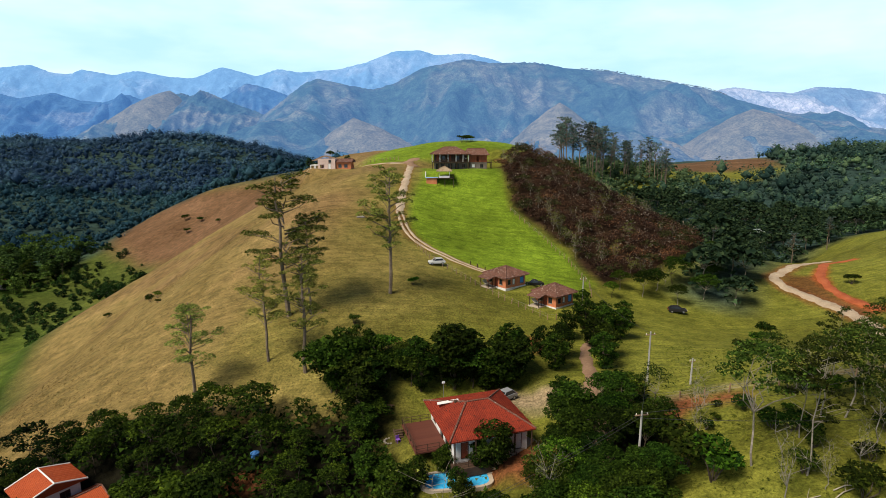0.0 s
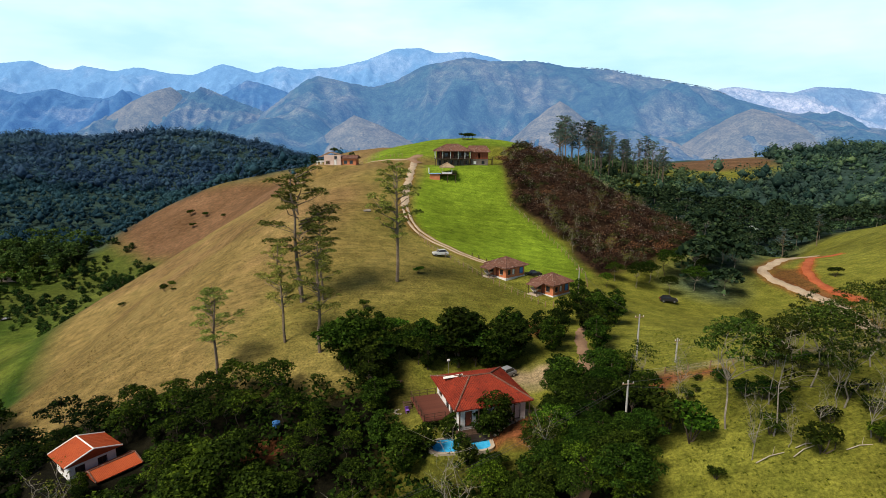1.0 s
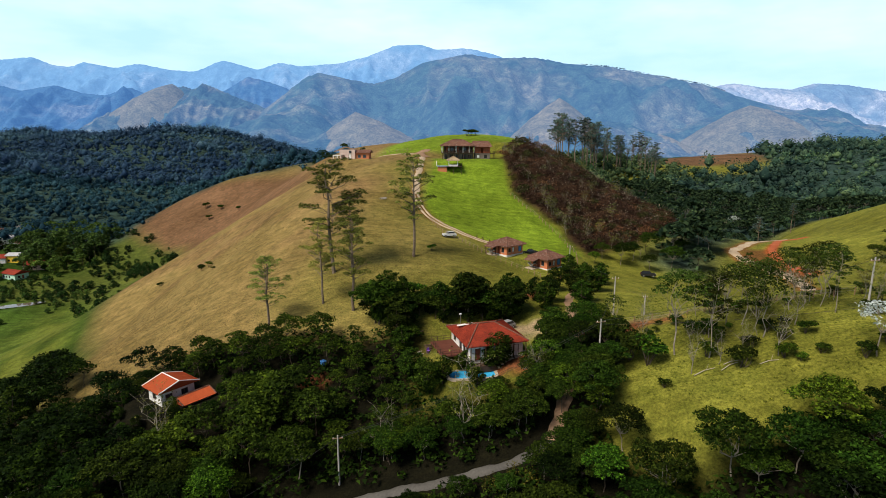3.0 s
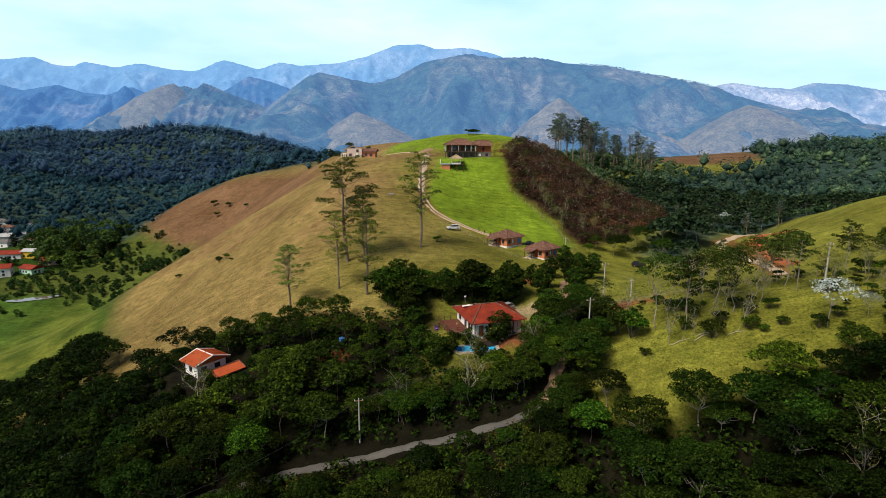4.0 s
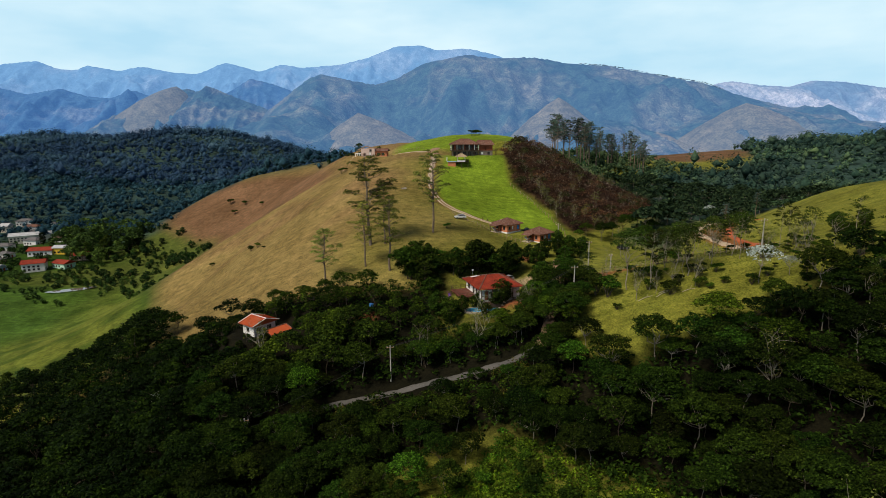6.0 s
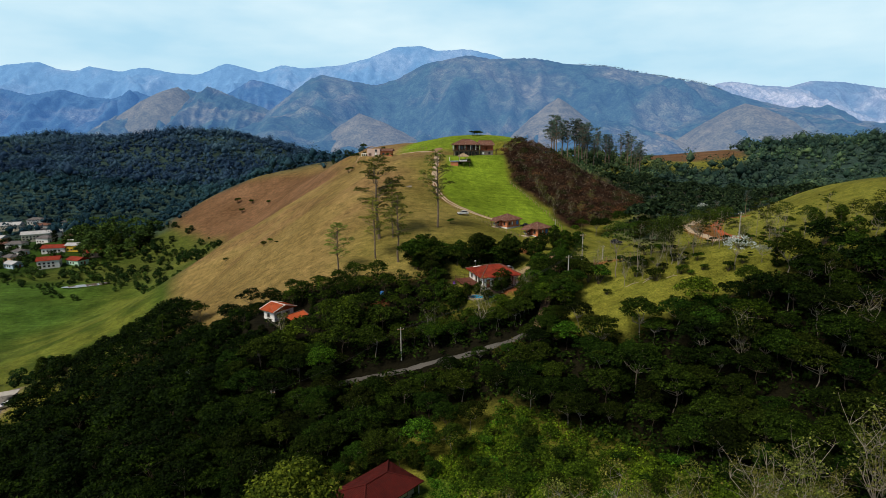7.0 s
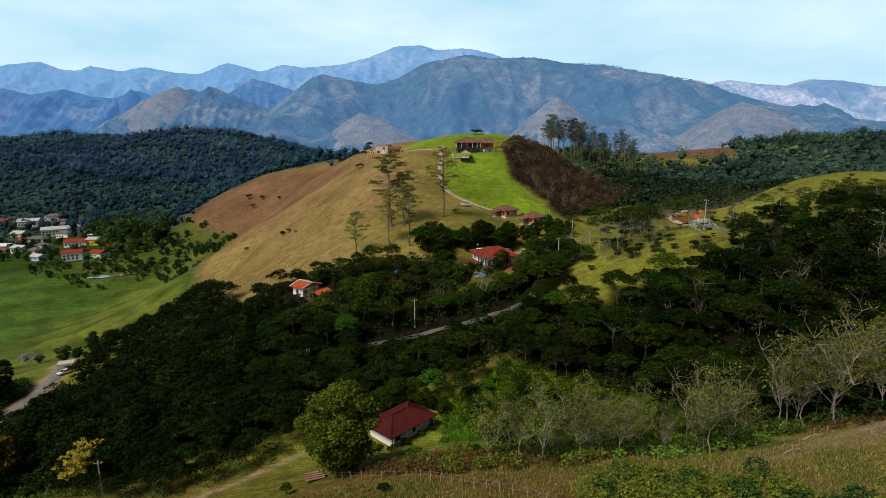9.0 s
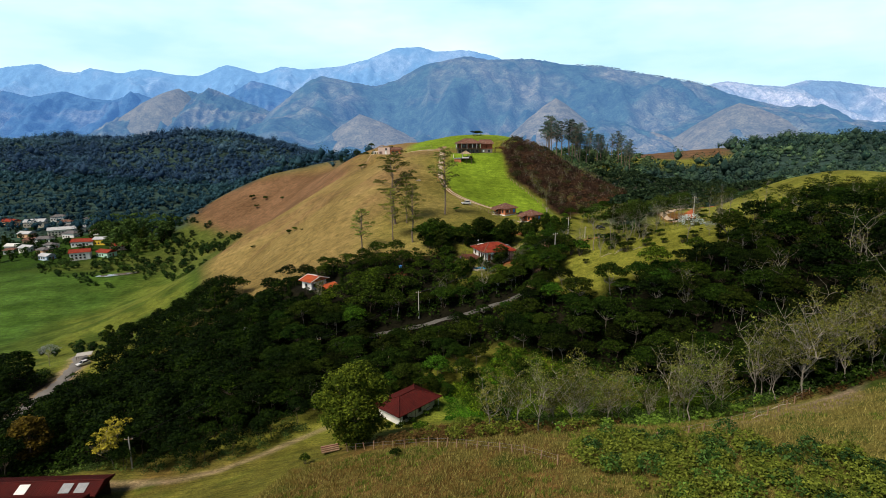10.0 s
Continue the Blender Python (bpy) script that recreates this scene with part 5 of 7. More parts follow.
sprays("weeds", "thick green weeds and low bushes", places, rng2, 1.1, 0.45, 110, 0.22, leaf_weed, 0.85, "weeds")
places, rng2 = scatter(hollow, 1.3, 29)
sprays("weeds", "bright lush weeds filling the hollow", places, rng2, 1.05, 0.5, 40, 0.27, leaf_lush, 0.8, "weeds")
places, rng2 = scatter([(-34, 36), (-20, 36), (-4, 34), (9, 34), (14, 40), (8, 43.5), (-6, 44), (-20, 44.6), (-33, 44.4)], 2.0, 60)
sprays("brush", "low dark brush on the bank below the road", places, rng2, 1.2, 0.5, 44, 0.24, leaf_wood, 0.8, "brush")
places = [p for p in places if wobble(p[0], p[1], 6, 1.1) > 0.35 or p[0] > 5]
sprays("brush", "yellowing creepers on the bank below the road", places, rng2, 1.2, 0.7, 40, 0.22, leaf_material("creeper_leaf", (0.05, 0.045, 0.008), (0.17, 0.15, 0.025), 0.1), 1.1, "brush")
places, rng2 = scatter([(-14, 14), (-10, 19), (-4, 25), (2, 31), (8, 20), (0, 2), (-8, -3), (-15, -3), (-13, 5)], 1.3, 53)
sprays("weeds", "bright lush weeds beside the farmhouse", places, rng2, 0.8, 0.4, 40, 0.17, leaf_lush, 0.7, "weeds")
leaf_rust = leaf_material("rusty_brush", (0.055, 0.030, 0.010), (0.140, 0.080, 0.030))
strip = [(-27, -17), (-20, -14), (-10, -12), (0, -16), (12, -18), (14, -26), (6, -31), (-4, -30), (-13, -27)]
places, rng2 = scatter(strip, 1.7, 47)
sprays("brush", "rusty dry brush above the fence", places, rng2, 0.9, 0.4, 40, 0.22, leaf_rust, 0.8, "brush")
places, rng2 = scatter(strip, 3.4, 48)
sprays("brush", "green bushes among the dry brush", places, rng2, 1.2, 0.5, 80, 0.25, leaf_weed, 0.8, "brush")
places, rng2 = scatter([(-6, -18), (4, -14), (20, -12), (40, -17), (62, -20), (62, -26), (36, -23), (16, -27), (2, -27)], 2.2, 61)
sprays("brush", "dark tangle of bushes at the foot of the thin trees", places, rng2, 1.3, 0.6, 40, 0.26, leaf_brush, 0.9, "brush")
thicket = [(4, -14), (14, -10), (30, -10), (44, -18), (34, -25), (18, -30), (4, -31)]
places, rng2 = scatter(thicket, 2.6, 49)
sprays("brush", "tangled green growth below the thin trees", places, rng2, 1.0, 0.5, 60, 0.25, leaf_weed, 0.9, "brush")
places, rng2 = scatter([(40, -24), (52, -22), (66, -24), (66, -29), (52, -27), (42, -28)], 1.6, 50)
sprays("brush", "heap of felled reddish branches", places, rng2, 0.7, 0.5, 40, 0.17, leaf_rust, 0.8, "brush")
dry_hill = [(-112, 110), (-98, 88), (-60, 92), (-20, 86), (5, 92), (14, 112), (4, 126), (-12, 140), (-20, 170), (-40, 200), (-66, 204), (-90, 178), (-104, 140)]
places, rng2 = scatter(dry_hill, 1.1, 27)
leaf_straw = leaf_material("straw_grass", (0.15, 0.11, 0.03), (0.33, 0.25, 0.07))
sprays("grass", "tussocks of dry golden grass on the hillside", places, rng2, 0.20, 0.3, 3, 0.11, leaf_straw, 0.8, "grass")
spur = [(24, 50), (34, 44), (60, 42), (80, 46), (90, 70), (70, 90), (40, 100), (30, 74)]
places, rng2 = scatter(spur, 1.0, 28)
sprays("grass", "yellow-green grass tussocks on the spur", places, rng2, 0.22, 0.3, 4, 0.13, leaf_grass, 0.9, "grass")


def far_crowns(name, label, poly, gap, seed, radius, mat, spray, off=()):
    """Far woods: a low core and ragged sprays for each crown, joined."""
    places, rng = scatter(poly, gap, seed, off)
    sv = np.array([(1, 0, 0), (0, 1, 0), (-1, 0, 0), (0, -1, 0), (0, 0, 1), (0, 0, -1)], float)
    sf = np.array([(0, 1, 4), (1, 2, 4), (2, 3, 4), (3, 0, 4), (1, 0, 5), (2, 1, 5), (3, 2, 5), (0, 3, 5)])
    p = np.array(places)
    p = p + rng.normal(size=p.shape) * gap * 0.34
    n = len(p)
    z = ground(p[:, 0], p[:, 1])
    r = radius * np.clip(np.exp(rng.normal(size=n) * 0.28), 0.5, 1.7) * (1 + 0.25 * wobble(p[:, 0], p[:, 1], gap * 6, 0.6))
    tall = rng.uniform(0.55, 1.25, n)
    mid = np.stack([p[:, 0], p[:, 1], z + r * rng.uniform(0.3, 1.3, n) + radius * 0.5 * wobble(p[:, 0], p[:, 1], gap * 4, 1.7)], 1)
    v = sv[None] * (0.6 + rng.normal(size=(n, len(sv), 1)) * 0.12) * r[:, None, None] * np.stack([np.ones(n), np.ones(n), tall], 1)[:, None] + mid[:, None]
    f = sf[None] + (np.arange(n) * len(sv))[:, None, None]
    lv, lf = leaves(rng, np.concatenate([mid, r[:, None], tall[:, None]], 1), n * 26, spray * 0.72)
    ob = part(name, mesh_of(name, np.concatenate([v.reshape(-1, 3), lv]), np.concatenate([f.reshape(-1, 3), lf + n * len(sv)]), True), mat)
    return tagged(ob, label, "forest", kind="stuff")


NEAR_WEST = [(-900, 330), (-460, 340), (-420, 420), (-300, 400), (-262, 350), (-250, 390), (-245, 445), (-190, 458), (-130, 430), (-90, 400), (-30, 430), (30, 440), (0, 640), (-900, 700)]
FAR_WEST = [(-1500, 640), (60, 640), (0, 900), (-200, 1450), (-1500, 1450)]
EAST_NEAR = [(60, 142), (80, 160), (86, 190), (72, 212), (84, 290), (120, 340), (300, 330), (470, 300), (420, 160), (230, 215), (150, 225), (122, 205), (104, 190), (98, 170), (84, 150), (72, 132)]
EAST_FAR = [(120, 340), (300, 330), (470, 300), (420, 160), (900, 200), (1200, 900), (420, 640), (330, 590), (300, 480), (200, 420)]
# distant haze is painted as blue in these leaf colours, strongest in leaf_hazy
leaf_mid_hazed = leaf_material("hazed_mid_leaf", (0.020, 0.056, 0.100), (0.062, 0.128, 0.192), 0.009)
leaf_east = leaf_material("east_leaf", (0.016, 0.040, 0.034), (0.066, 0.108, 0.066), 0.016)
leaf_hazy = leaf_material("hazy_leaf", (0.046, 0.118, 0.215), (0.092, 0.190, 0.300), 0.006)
far_crowns("far_wood", "dense dark forest on the slopes across the valley", NEAR_WEST, 8.2, 1, 4.4, leaf_mid_hazed, 1.15)
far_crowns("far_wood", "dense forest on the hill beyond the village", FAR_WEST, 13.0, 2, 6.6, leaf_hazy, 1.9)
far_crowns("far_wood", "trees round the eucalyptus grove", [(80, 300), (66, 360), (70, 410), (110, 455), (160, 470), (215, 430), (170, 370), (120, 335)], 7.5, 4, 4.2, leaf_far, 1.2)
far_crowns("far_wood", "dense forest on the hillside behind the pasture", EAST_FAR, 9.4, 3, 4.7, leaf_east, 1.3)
east_kinds = [tree_meshes(50 + k, 9.0, 4.4, "wood", 190, 1.0, bark_dark if k % 2 else bark_pale, leaf_far) for k in range(4)]
places, rng2 = scatter(EAST_NEAR, 11.5, 33)
joined_trees("hillside_wood", "dark green broadleaf wood behind the pasture", east_kinds, [(k % 4, x, y, 71.0 * k, float(rng2.uniform(0.8, 1.35))) for k, (x, y) in enumerate(places)])
places, rng2 = scatter(EAST_NEAR, 4.5, 34)
sprays("undergrowth", "dense growth under the trees behind the pasture", places, rng2, 2.4, 0.8, 16, 0.8, leaf_far)


def crest_trees():
    """The line of single trees along the mountain's crest."""
    rng = np.random.default_rng(91)
    depth, line = MAIN_RANGE
    xs = rng.uniform(700, 1500, 150)
    zs = np.interp(xs, [p[0] for p in line], [p[1] for p in line])
    r = rng.uniform(1.8, 4.5, 150)
    cl = np.stack([xs, np.full(150, depth - 6.0), zs + r * 0.1, r, rng.uniform(0.9, 1.6, 150)], 1)
    v, f = leaves(rng, cl, 150 * 18, 1.8)
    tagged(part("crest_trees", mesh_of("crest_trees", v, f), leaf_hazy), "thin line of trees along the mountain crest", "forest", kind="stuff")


crest_trees()

# ---------------------------------------------------------------- materials of built things
def tile_material(name, low, high, moss):
    """Clay roof tiles: rows of barrels, each course a little different, with lichen and grime."""
    m, n, l, b = material(name, 0.85, 0, 0.2)
    tc = n.new("ShaderNodeTexCoord")
    wide, fine = noise_node(n, l, 0.6, 4), noise_node(n, l, 5.0, 5, 0.75)
    r = ramp(n, [(0.32, low), (0.68, high)])
    mix = n.new("ShaderNodeMath")
    mix.operation = "MULTIPLY_ADD"
    l.new(fine.outputs[0], mix.inputs[0])
    mix.inputs[1].default_value = 0.6
    half = n.new("ShaderNodeMath")
    half.operation = "MULTIPLY"
    half.inputs[1].default_value = 0.4
    l.new(wide.outputs[0], half.inputs[0])
    l.new(half.outputs[0], mix.inputs[2])
    l.new(mix.outputs[0], r.inputs[0])
    spots = noise_node(n, l, 2.2, 5, 0.8)
    sr = ramp(n, [(0.56, (0, 0, 0)), (0.64, (1, 1, 1))])
    l.new(spots.outputs[0], sr.inputs[0])
    l.new(mixed(n, l, r.outputs[0], moss, sr.outputs[0]), b.inputs["Base Color"])
    w = n.new("ShaderNodeTexWave")
    w.inputs["Scale"].default_value, w.inputs["Distortion"].default_value = 1.3, 0.6
    l.new(tc.outputs["Object"], w.inputs["Vector"])
    bump(n, l, b, w.outputs[0], 0.8, 0.05)
    return m


tile_red = tile_material("red_clay_tile", (0.10, 0.012, 0.008), (0.36, 0.052, 0.022), (0.07, 0.018, 0.014))
tile_new = tile_material("new_clay_tile", (0.36, 0.065, 0.02), (0.54, 0.12, 0.04), (0.35, 0.08, 0.04))
tile_old = tile_material("old_clay_tile", (0.06, 0.026, 0.02), (0.24, 0.115, 0.08), (0.40, 0.33, 0.28))
tile_dark = tile_material("dark_red_tile", (0.028, 0.004, 0.004), (0.105, 0.010, 0.007), (0.055, 0.020, 0.016))
thatch = two_tone("thatch", (0.20, 0.14, 0.08), (0.42, 0.33, 0.22), 1, 9, 0.95, 0.04)
white_wall = two_tone("white_plaster", (0.62, 0.61, 0.59), (0.82, 0.81, 0.79), 0.5, 6, 0.9, 0.006)
pink_wall = two_tone("pale_pink_plaster", (0.48, 0.34, 0.29), (0.66, 0.52, 0.46), 0.5, 6, 0.9, 0.006)
# plaster darkened to hold the shade of the hilltop house's lower storey
shaded_wall = two_tone("shaded_plaster", (0.10, 0.075, 0.06), (0.22, 0.18, 0.16), 0.5, 6, 0.9, 0.006)
brick_wall = two_tone("orange_brick", (0.44, 0.13, 0.055), (0.64, 0.25, 0.12), 0.8, 7, 0.9, 0.015)
red_wood = two_tone("red_wood", (0.20, 0.045, 0.02), (0.36, 0.09, 0.045), 0.8, 9, 0.7, 0.01)
dark_wood = two_tone("dark_wood", (0.035, 0.02, 0.012), (0.10, 0.06, 0.04), 0.8, 9, 0.8, 0.01)
deck_wood = two_tone("deck_wood", (0.075, 0.024, 0.016), (0.15, 0.052, 0.034), 0.8, 9, 0.7, 0.01)
post_wood = two_tone("weathered_post", (0.18, 0.10, 0.06), (0.38, 0.26, 0.17), 1, 9, 0.95, 0.015)
pale_log = two_tone("bleached_log", (0.26, 0.22, 0.16), (0.46, 0.41, 0.33), 1, 9, 0.95, 0.015)
concrete = two_tone("concrete", (0.30, 0.29, 0.27), (0.48, 0.46, 0.43), 0.8, 8, 0.9, 0.01)
paving = two_tone("pale_paving", (0.34, 0.28, 0.21), (0.52, 0.44, 0.35), 0.6, 7, 0.9, 0.01)
blue_paint = two_tone("blue_paint", (0.05, 0.19, 0.52), (0.09, 0.29, 0.68), 1, 8, 0.5, 0.003)
metal_grey = two_tone("grey_metal", (0.30, 0.31, 0.32), (0.46, 0.47, 0.48), 1, 8, 0.45, 0.002, 0.5, 0.7)
black_wire = two_tone("black_cable", (0.02, 0.02, 0.02), (0.05, 0.05, 0.05), 1, 8, 0.6, 0)
rubber = two_tone("tyre_rubber", (0.012, 0.012, 0.012), (0.03, 0.03, 0.03), 1, 12, 0.85, 0.002)
cloth_white = two_tone("white_cloth", (0.6, 0.58, 0.55), (0.82, 0.8, 0.78), 1, 8, 0.9, 0.005)
violet = two_tone("violet_plastic", (0.16, 0.07, 0.34), (0.26, 0.12, 0.48), 1, 8, 0.4, 0)
tarp_blue = two_tone("pale_blue_sheet", (0.20, 0.38, 0.66), (0.34, 0.54, 0.80), 1, 8, 0.5, 0.002)
glass, gn, gl, gb = material("dark_glass", 0.08, 0, 0.5)
gb.inputs["Base Color"].default_value = (0.02, 0.025, 0.03, 1)
water, qn, ql, qb = material("pool_water", 0.05, 0, 0.5)
wave = noise_node(qn, ql, 2.5, 3)
wr = ramp(qn, [(0.3, (0.03, 0.36, 0.72)), (0.7, (0.07, 0.50, 0.86))])
ql.new(wave.outputs[0], wr.inputs[0])
ql.new(wr.outputs[0], qb.inputs["Base Color"])
bump(qn, ql, qb, wave.outputs[0], 0.15, 0.03)
pond_water, qn, ql, qb = material("pond_water", 0.06, 0, 0.5)
wave = noise_node(qn, ql, 0.4, 4)
wr = ramp(qn, [(0.3, (0.10, 0.085, 0.065)), (0.7, (0.18, 0.15, 0.12))])
ql.new(wave.outputs[0], wr.inputs[0])
ql.new(wr.outputs[0], qb.inputs["Base Color"])
bump(qn, ql, qb, wave.outputs[0], 0.1, 0.03)


def paint(name, colour):
    return two_tone(name, tuple(c * 0.82 for c in colour), colour, 0.5, 6, 0.9, 0.005)


# ---------------------------------------------------------------- parts of houses
def roof_mesh(w, d, rise, over, ridge, thick=0.16):
    """A hip roof of given plan; ridge is the ridge's length (w + 2 * over makes gables); the eaves lie at z = 0."""
    bm = bmesh.new()
    a, b, r = w / 2 + over, d / 2 + over, ridge / 2

    def shell(z, lift):
        e = [bm.verts.new(p) for p in ((-a, -b, z), (a, -b, z), (a, b, z), (-a, b, z))]
        if r < 0.05:
            t = bm.verts.new((0, 0, rise + lift))
            return e, [(e[0], e[1], t), (e[1], e[2], t), (e[2], e[3], t), (e[3], e[0], t)]
        t = [bm.verts.new((-r, 0, rise + lift)), bm.verts.new((r, 0, rise + lift))]
        return e, [(e[0], e[1], t[1], t[0]), (e[1], e[2], t[1]), (e[2], e[3], t[0], t[1]), (e[3], e[0], t[0])]

    e1, upper = shell(0.0, 0.0)
    e0, lower = shell(-thick, -thick)
    for f in upper:
        bm.faces.new(f)
    for f in lower:
        bm.faces.new(f[::-1])
    for k in range(4):
        bm.faces.new((e0[k], e0[(k + 1) % 4], e1[(k + 1) % 4], e1[k]))
    return bm


def roof(parent, w, d, z, rise, over, ridge, mat, caps=None, at=(0, 0), label="", rows=True):
    ob = part("roof", roof_mesh(w, d, rise, over, ridge), mat, parent, label)
    ob.location = (at[0], at[1], z)
    a, b, r = w / 2 + over, d / 2 + over, ridge / 2
    lines = [((-r, 0, rise), (-a, -b, 0)), ((-r, 0, rise), (-a, b, 0)), ((r, 0, rise), (a, -b, 0)), ((r, 0, rise), (a, b, 0))]
    if r > 0.05:
        lines.append(((-r, 0, rise), (r, 0, rise)))
    for p, q in lines:
        bm = bmesh.new()
        tube(bm, [(p[0], p[1], p[2] + 0.05), ((p[0] + q[0]) / 2, (p[1] + q[1]) / 2, (p[2] + q[2]) / 2 + 0.06), (q[0], q[1], q[2] + 0.05)], (0.13, 0.13, 0.13), 6)
        part("ridge_cap", bm, caps or mat, ob)
    if rows:      # barrel courses that run down each slope, one by one
        step = 0.36

        def course(low, top):
            bm = bmesh.new()
            tube(bm, [low, top], (0.06, 0.06), 4, False)
            part("tile_course", bm, mat, ob)

        for sgn in (-1, 1):
            x = -a + 0.2
            while x < a - 0.1:
                k = 1.0 if abs(x) <= r else (a - abs(x)) / max(a - r, 0.01)
                course((x, sgn * (b + 0.03), 0.0), (x, sgn * b * (1 - k), rise * k))
                x += step
            y = -b + 0.2
            while y < b - 0.1 and a - r > 0.2:
                k = 1 - abs(y) / b
                course((sgn * (a + 0.03), y, 0.0), (sgn * (a - (a - r) * k), y, rise * k))
                y += step
    return ob


def wall_run(parent, p, q, z0, z1, thick, mat, holes=(), frame_mat=None, label=""):
    """A wall from p to q in the house's plan, with real openings (u, z, width, height, kind); the outer face lies on the right of p to q."""
    p, q = Vector((*p, 0)), Vector((*q, 0))
    length = (q - p).length
    along_way = (q - p) / length
    ob = part("wall", wall_mesh(length, z0, z1, thick, holes), mat, parent, label)
    ob.location = p
    ob.rotation_euler = (0, 0, math.atan2(along_way.y, along_way.x))
    for u, z, w, h, kind in holes:
        if kind == "open":
            continue
        name = "door" if kind.startswith("door") else "window"
        fm = frame_mat or dark_wood
        f = 0.07
        frame_bm = boxes((u - f, -0.04, z - f, u, thick * 0.6, z + h + f), (u + w, -0.04, z - f, u + w + f, thick * 0.6, z + h + f), (u, -0.04, z + h, u + w, thick * 0.6, z + h + f), (u, -0.04, z - f, u + w, thick * 0.6, z))
        fr = part(name, frame_bm, fm, ob)
        if name == "window":
            if kind == "shutter":
                part("shutter", boxes((u + 0.02, -0.02, z + 0.02, u + w / 2 - 0.01, 0.04, z + h - 0.02), (u + w / 2 + 0.01, -0.02, z + 0.02, u + w - 0.02, 0.04, z + h - 0.02)), blue_paint, fr, "blue shutter")
            elif kind == "white":
                part("shutter", boxes((u + 0.02, 0.0, z + 0.02, u + w - 0.02, 0.05, z + h - 0.02)), white_wall, fr, "white blind")
            else:
                part("pane", boxes((u, 0.06, z, u + w / 2 - 0.025, 0.075, z + h)), glass, fr)
                part("pane", boxes((u + w / 2 + 0.025, 0.06, z, u + w, 0.075, z + h)), glass, fr)
                part("mullion", boxes((u + w / 2 - 0.024, 0.03, z, u + w / 2 + 0.024, 0.09, z + h)), fm, fr)
            part("sill", boxes((u - 0.12, -0.12, z - 0.13, u + w + 0.12, 0.0, z - 0.07)), concrete, fr)
        else:
            part("leaf", boxes((u + 0.01, 0.03, z + 0.01, u + w - 0.01, 0.09, z + h - 0.01)), red_wood if kind == "door" else white_wall, fr)
            part("handle", boxes((u + w - 0.16, -0.03, z + 0.95, u + w - 0.10, 0.03, z + 1.12)), metal_grey, fr)
    return ob


def wall_mesh(length, z0, z1, thick, holes):
    bm = bmesh.new()
    cuts = sorted({0.0, length, *[h[0] for h in holes], *[h[0] + h[2] for h in holes]})
    for a, b in zip(cuts, cuts[1:]):
        if b - a < 1e-4:
            continue
        spans = sorted((h[1], h[1] + h[3]) for h in holes if h[0] < (a + b) / 2 < h[0] + h[2])
        z = z0
        for lo, hi in spans + [(z1, z1)]:
            if lo - z > 1e-3:
                box(bm, a, 0, z, b, thick, lo)
            z = max(z, hi)
    bmesh.ops.remove_doubles(bm, verts=bm.verts, dist=1e-4)
    return bm


def four_walls(parent, w, d, z0, z1, mat, front=(), right=(), back=(), left=(), frame_mat=None, at=(0, 0)):
    ax, ay = at
    t = 0.2
    c = [(ax - w / 2, ay - d / 2), (ax + w / 2, ay - d / 2), (ax + w / 2, ay + d / 2), (ax - w / 2, ay + d / 2)]
    wall_run(parent, c[0], c[1], z0, z1, t, mat, front, frame_mat)
    wall_run(parent, (c[1][0], c[1][1] + t), (c[2][0], c[2][1] - t), z0, z1, t, mat, right, frame_mat)
    wall_run(parent, c[2], c[3], z0, z1, t, mat, back, frame_mat)
    wall_run(parent, (c[3][0], c[3][1] - t), (c[0][0], c[0][1] + t), z0, z1, t, mat, left, frame_mat)


def posts(parent, name, places, z0, z1, size, mat):
    me = None
    for x, y in places:
        if me is None:
            me = boxes((-size / 2, -size / 2, z0, size / 2, size / 2, z1), bevel=size * 0.12)
            ob = part(name, me, mat, parent)
            me = ob.data
        else:
            ob = part(name, me, mat, parent)
        ob.location = (x, y, 0)


def railing(parent, p, q, z, height, mat, gap=1.2):
    """A rail with posts and two bars."""
    p, q = Vector((*p, z)), Vector((*q, z))
    n = max(2, int((q - p).length / gap) + 1)
    for k in range(n):
        c = p + (q - p) * (k / (n - 1))
        part("rail_post", boxes((c.x - 0.04, c.y - 0.04, c.z, c.x + 0.04, c.y + 0.04, c.z + height)), mat, parent)
    for h in (height, height * 0.5):
        bm = bmesh.new()
        tube(bm, [p + Vector((0, 0, h)), q + Vector((0, 0, h))], (0.035, 0.035), 4)
        part("rail", bm, mat, parent)


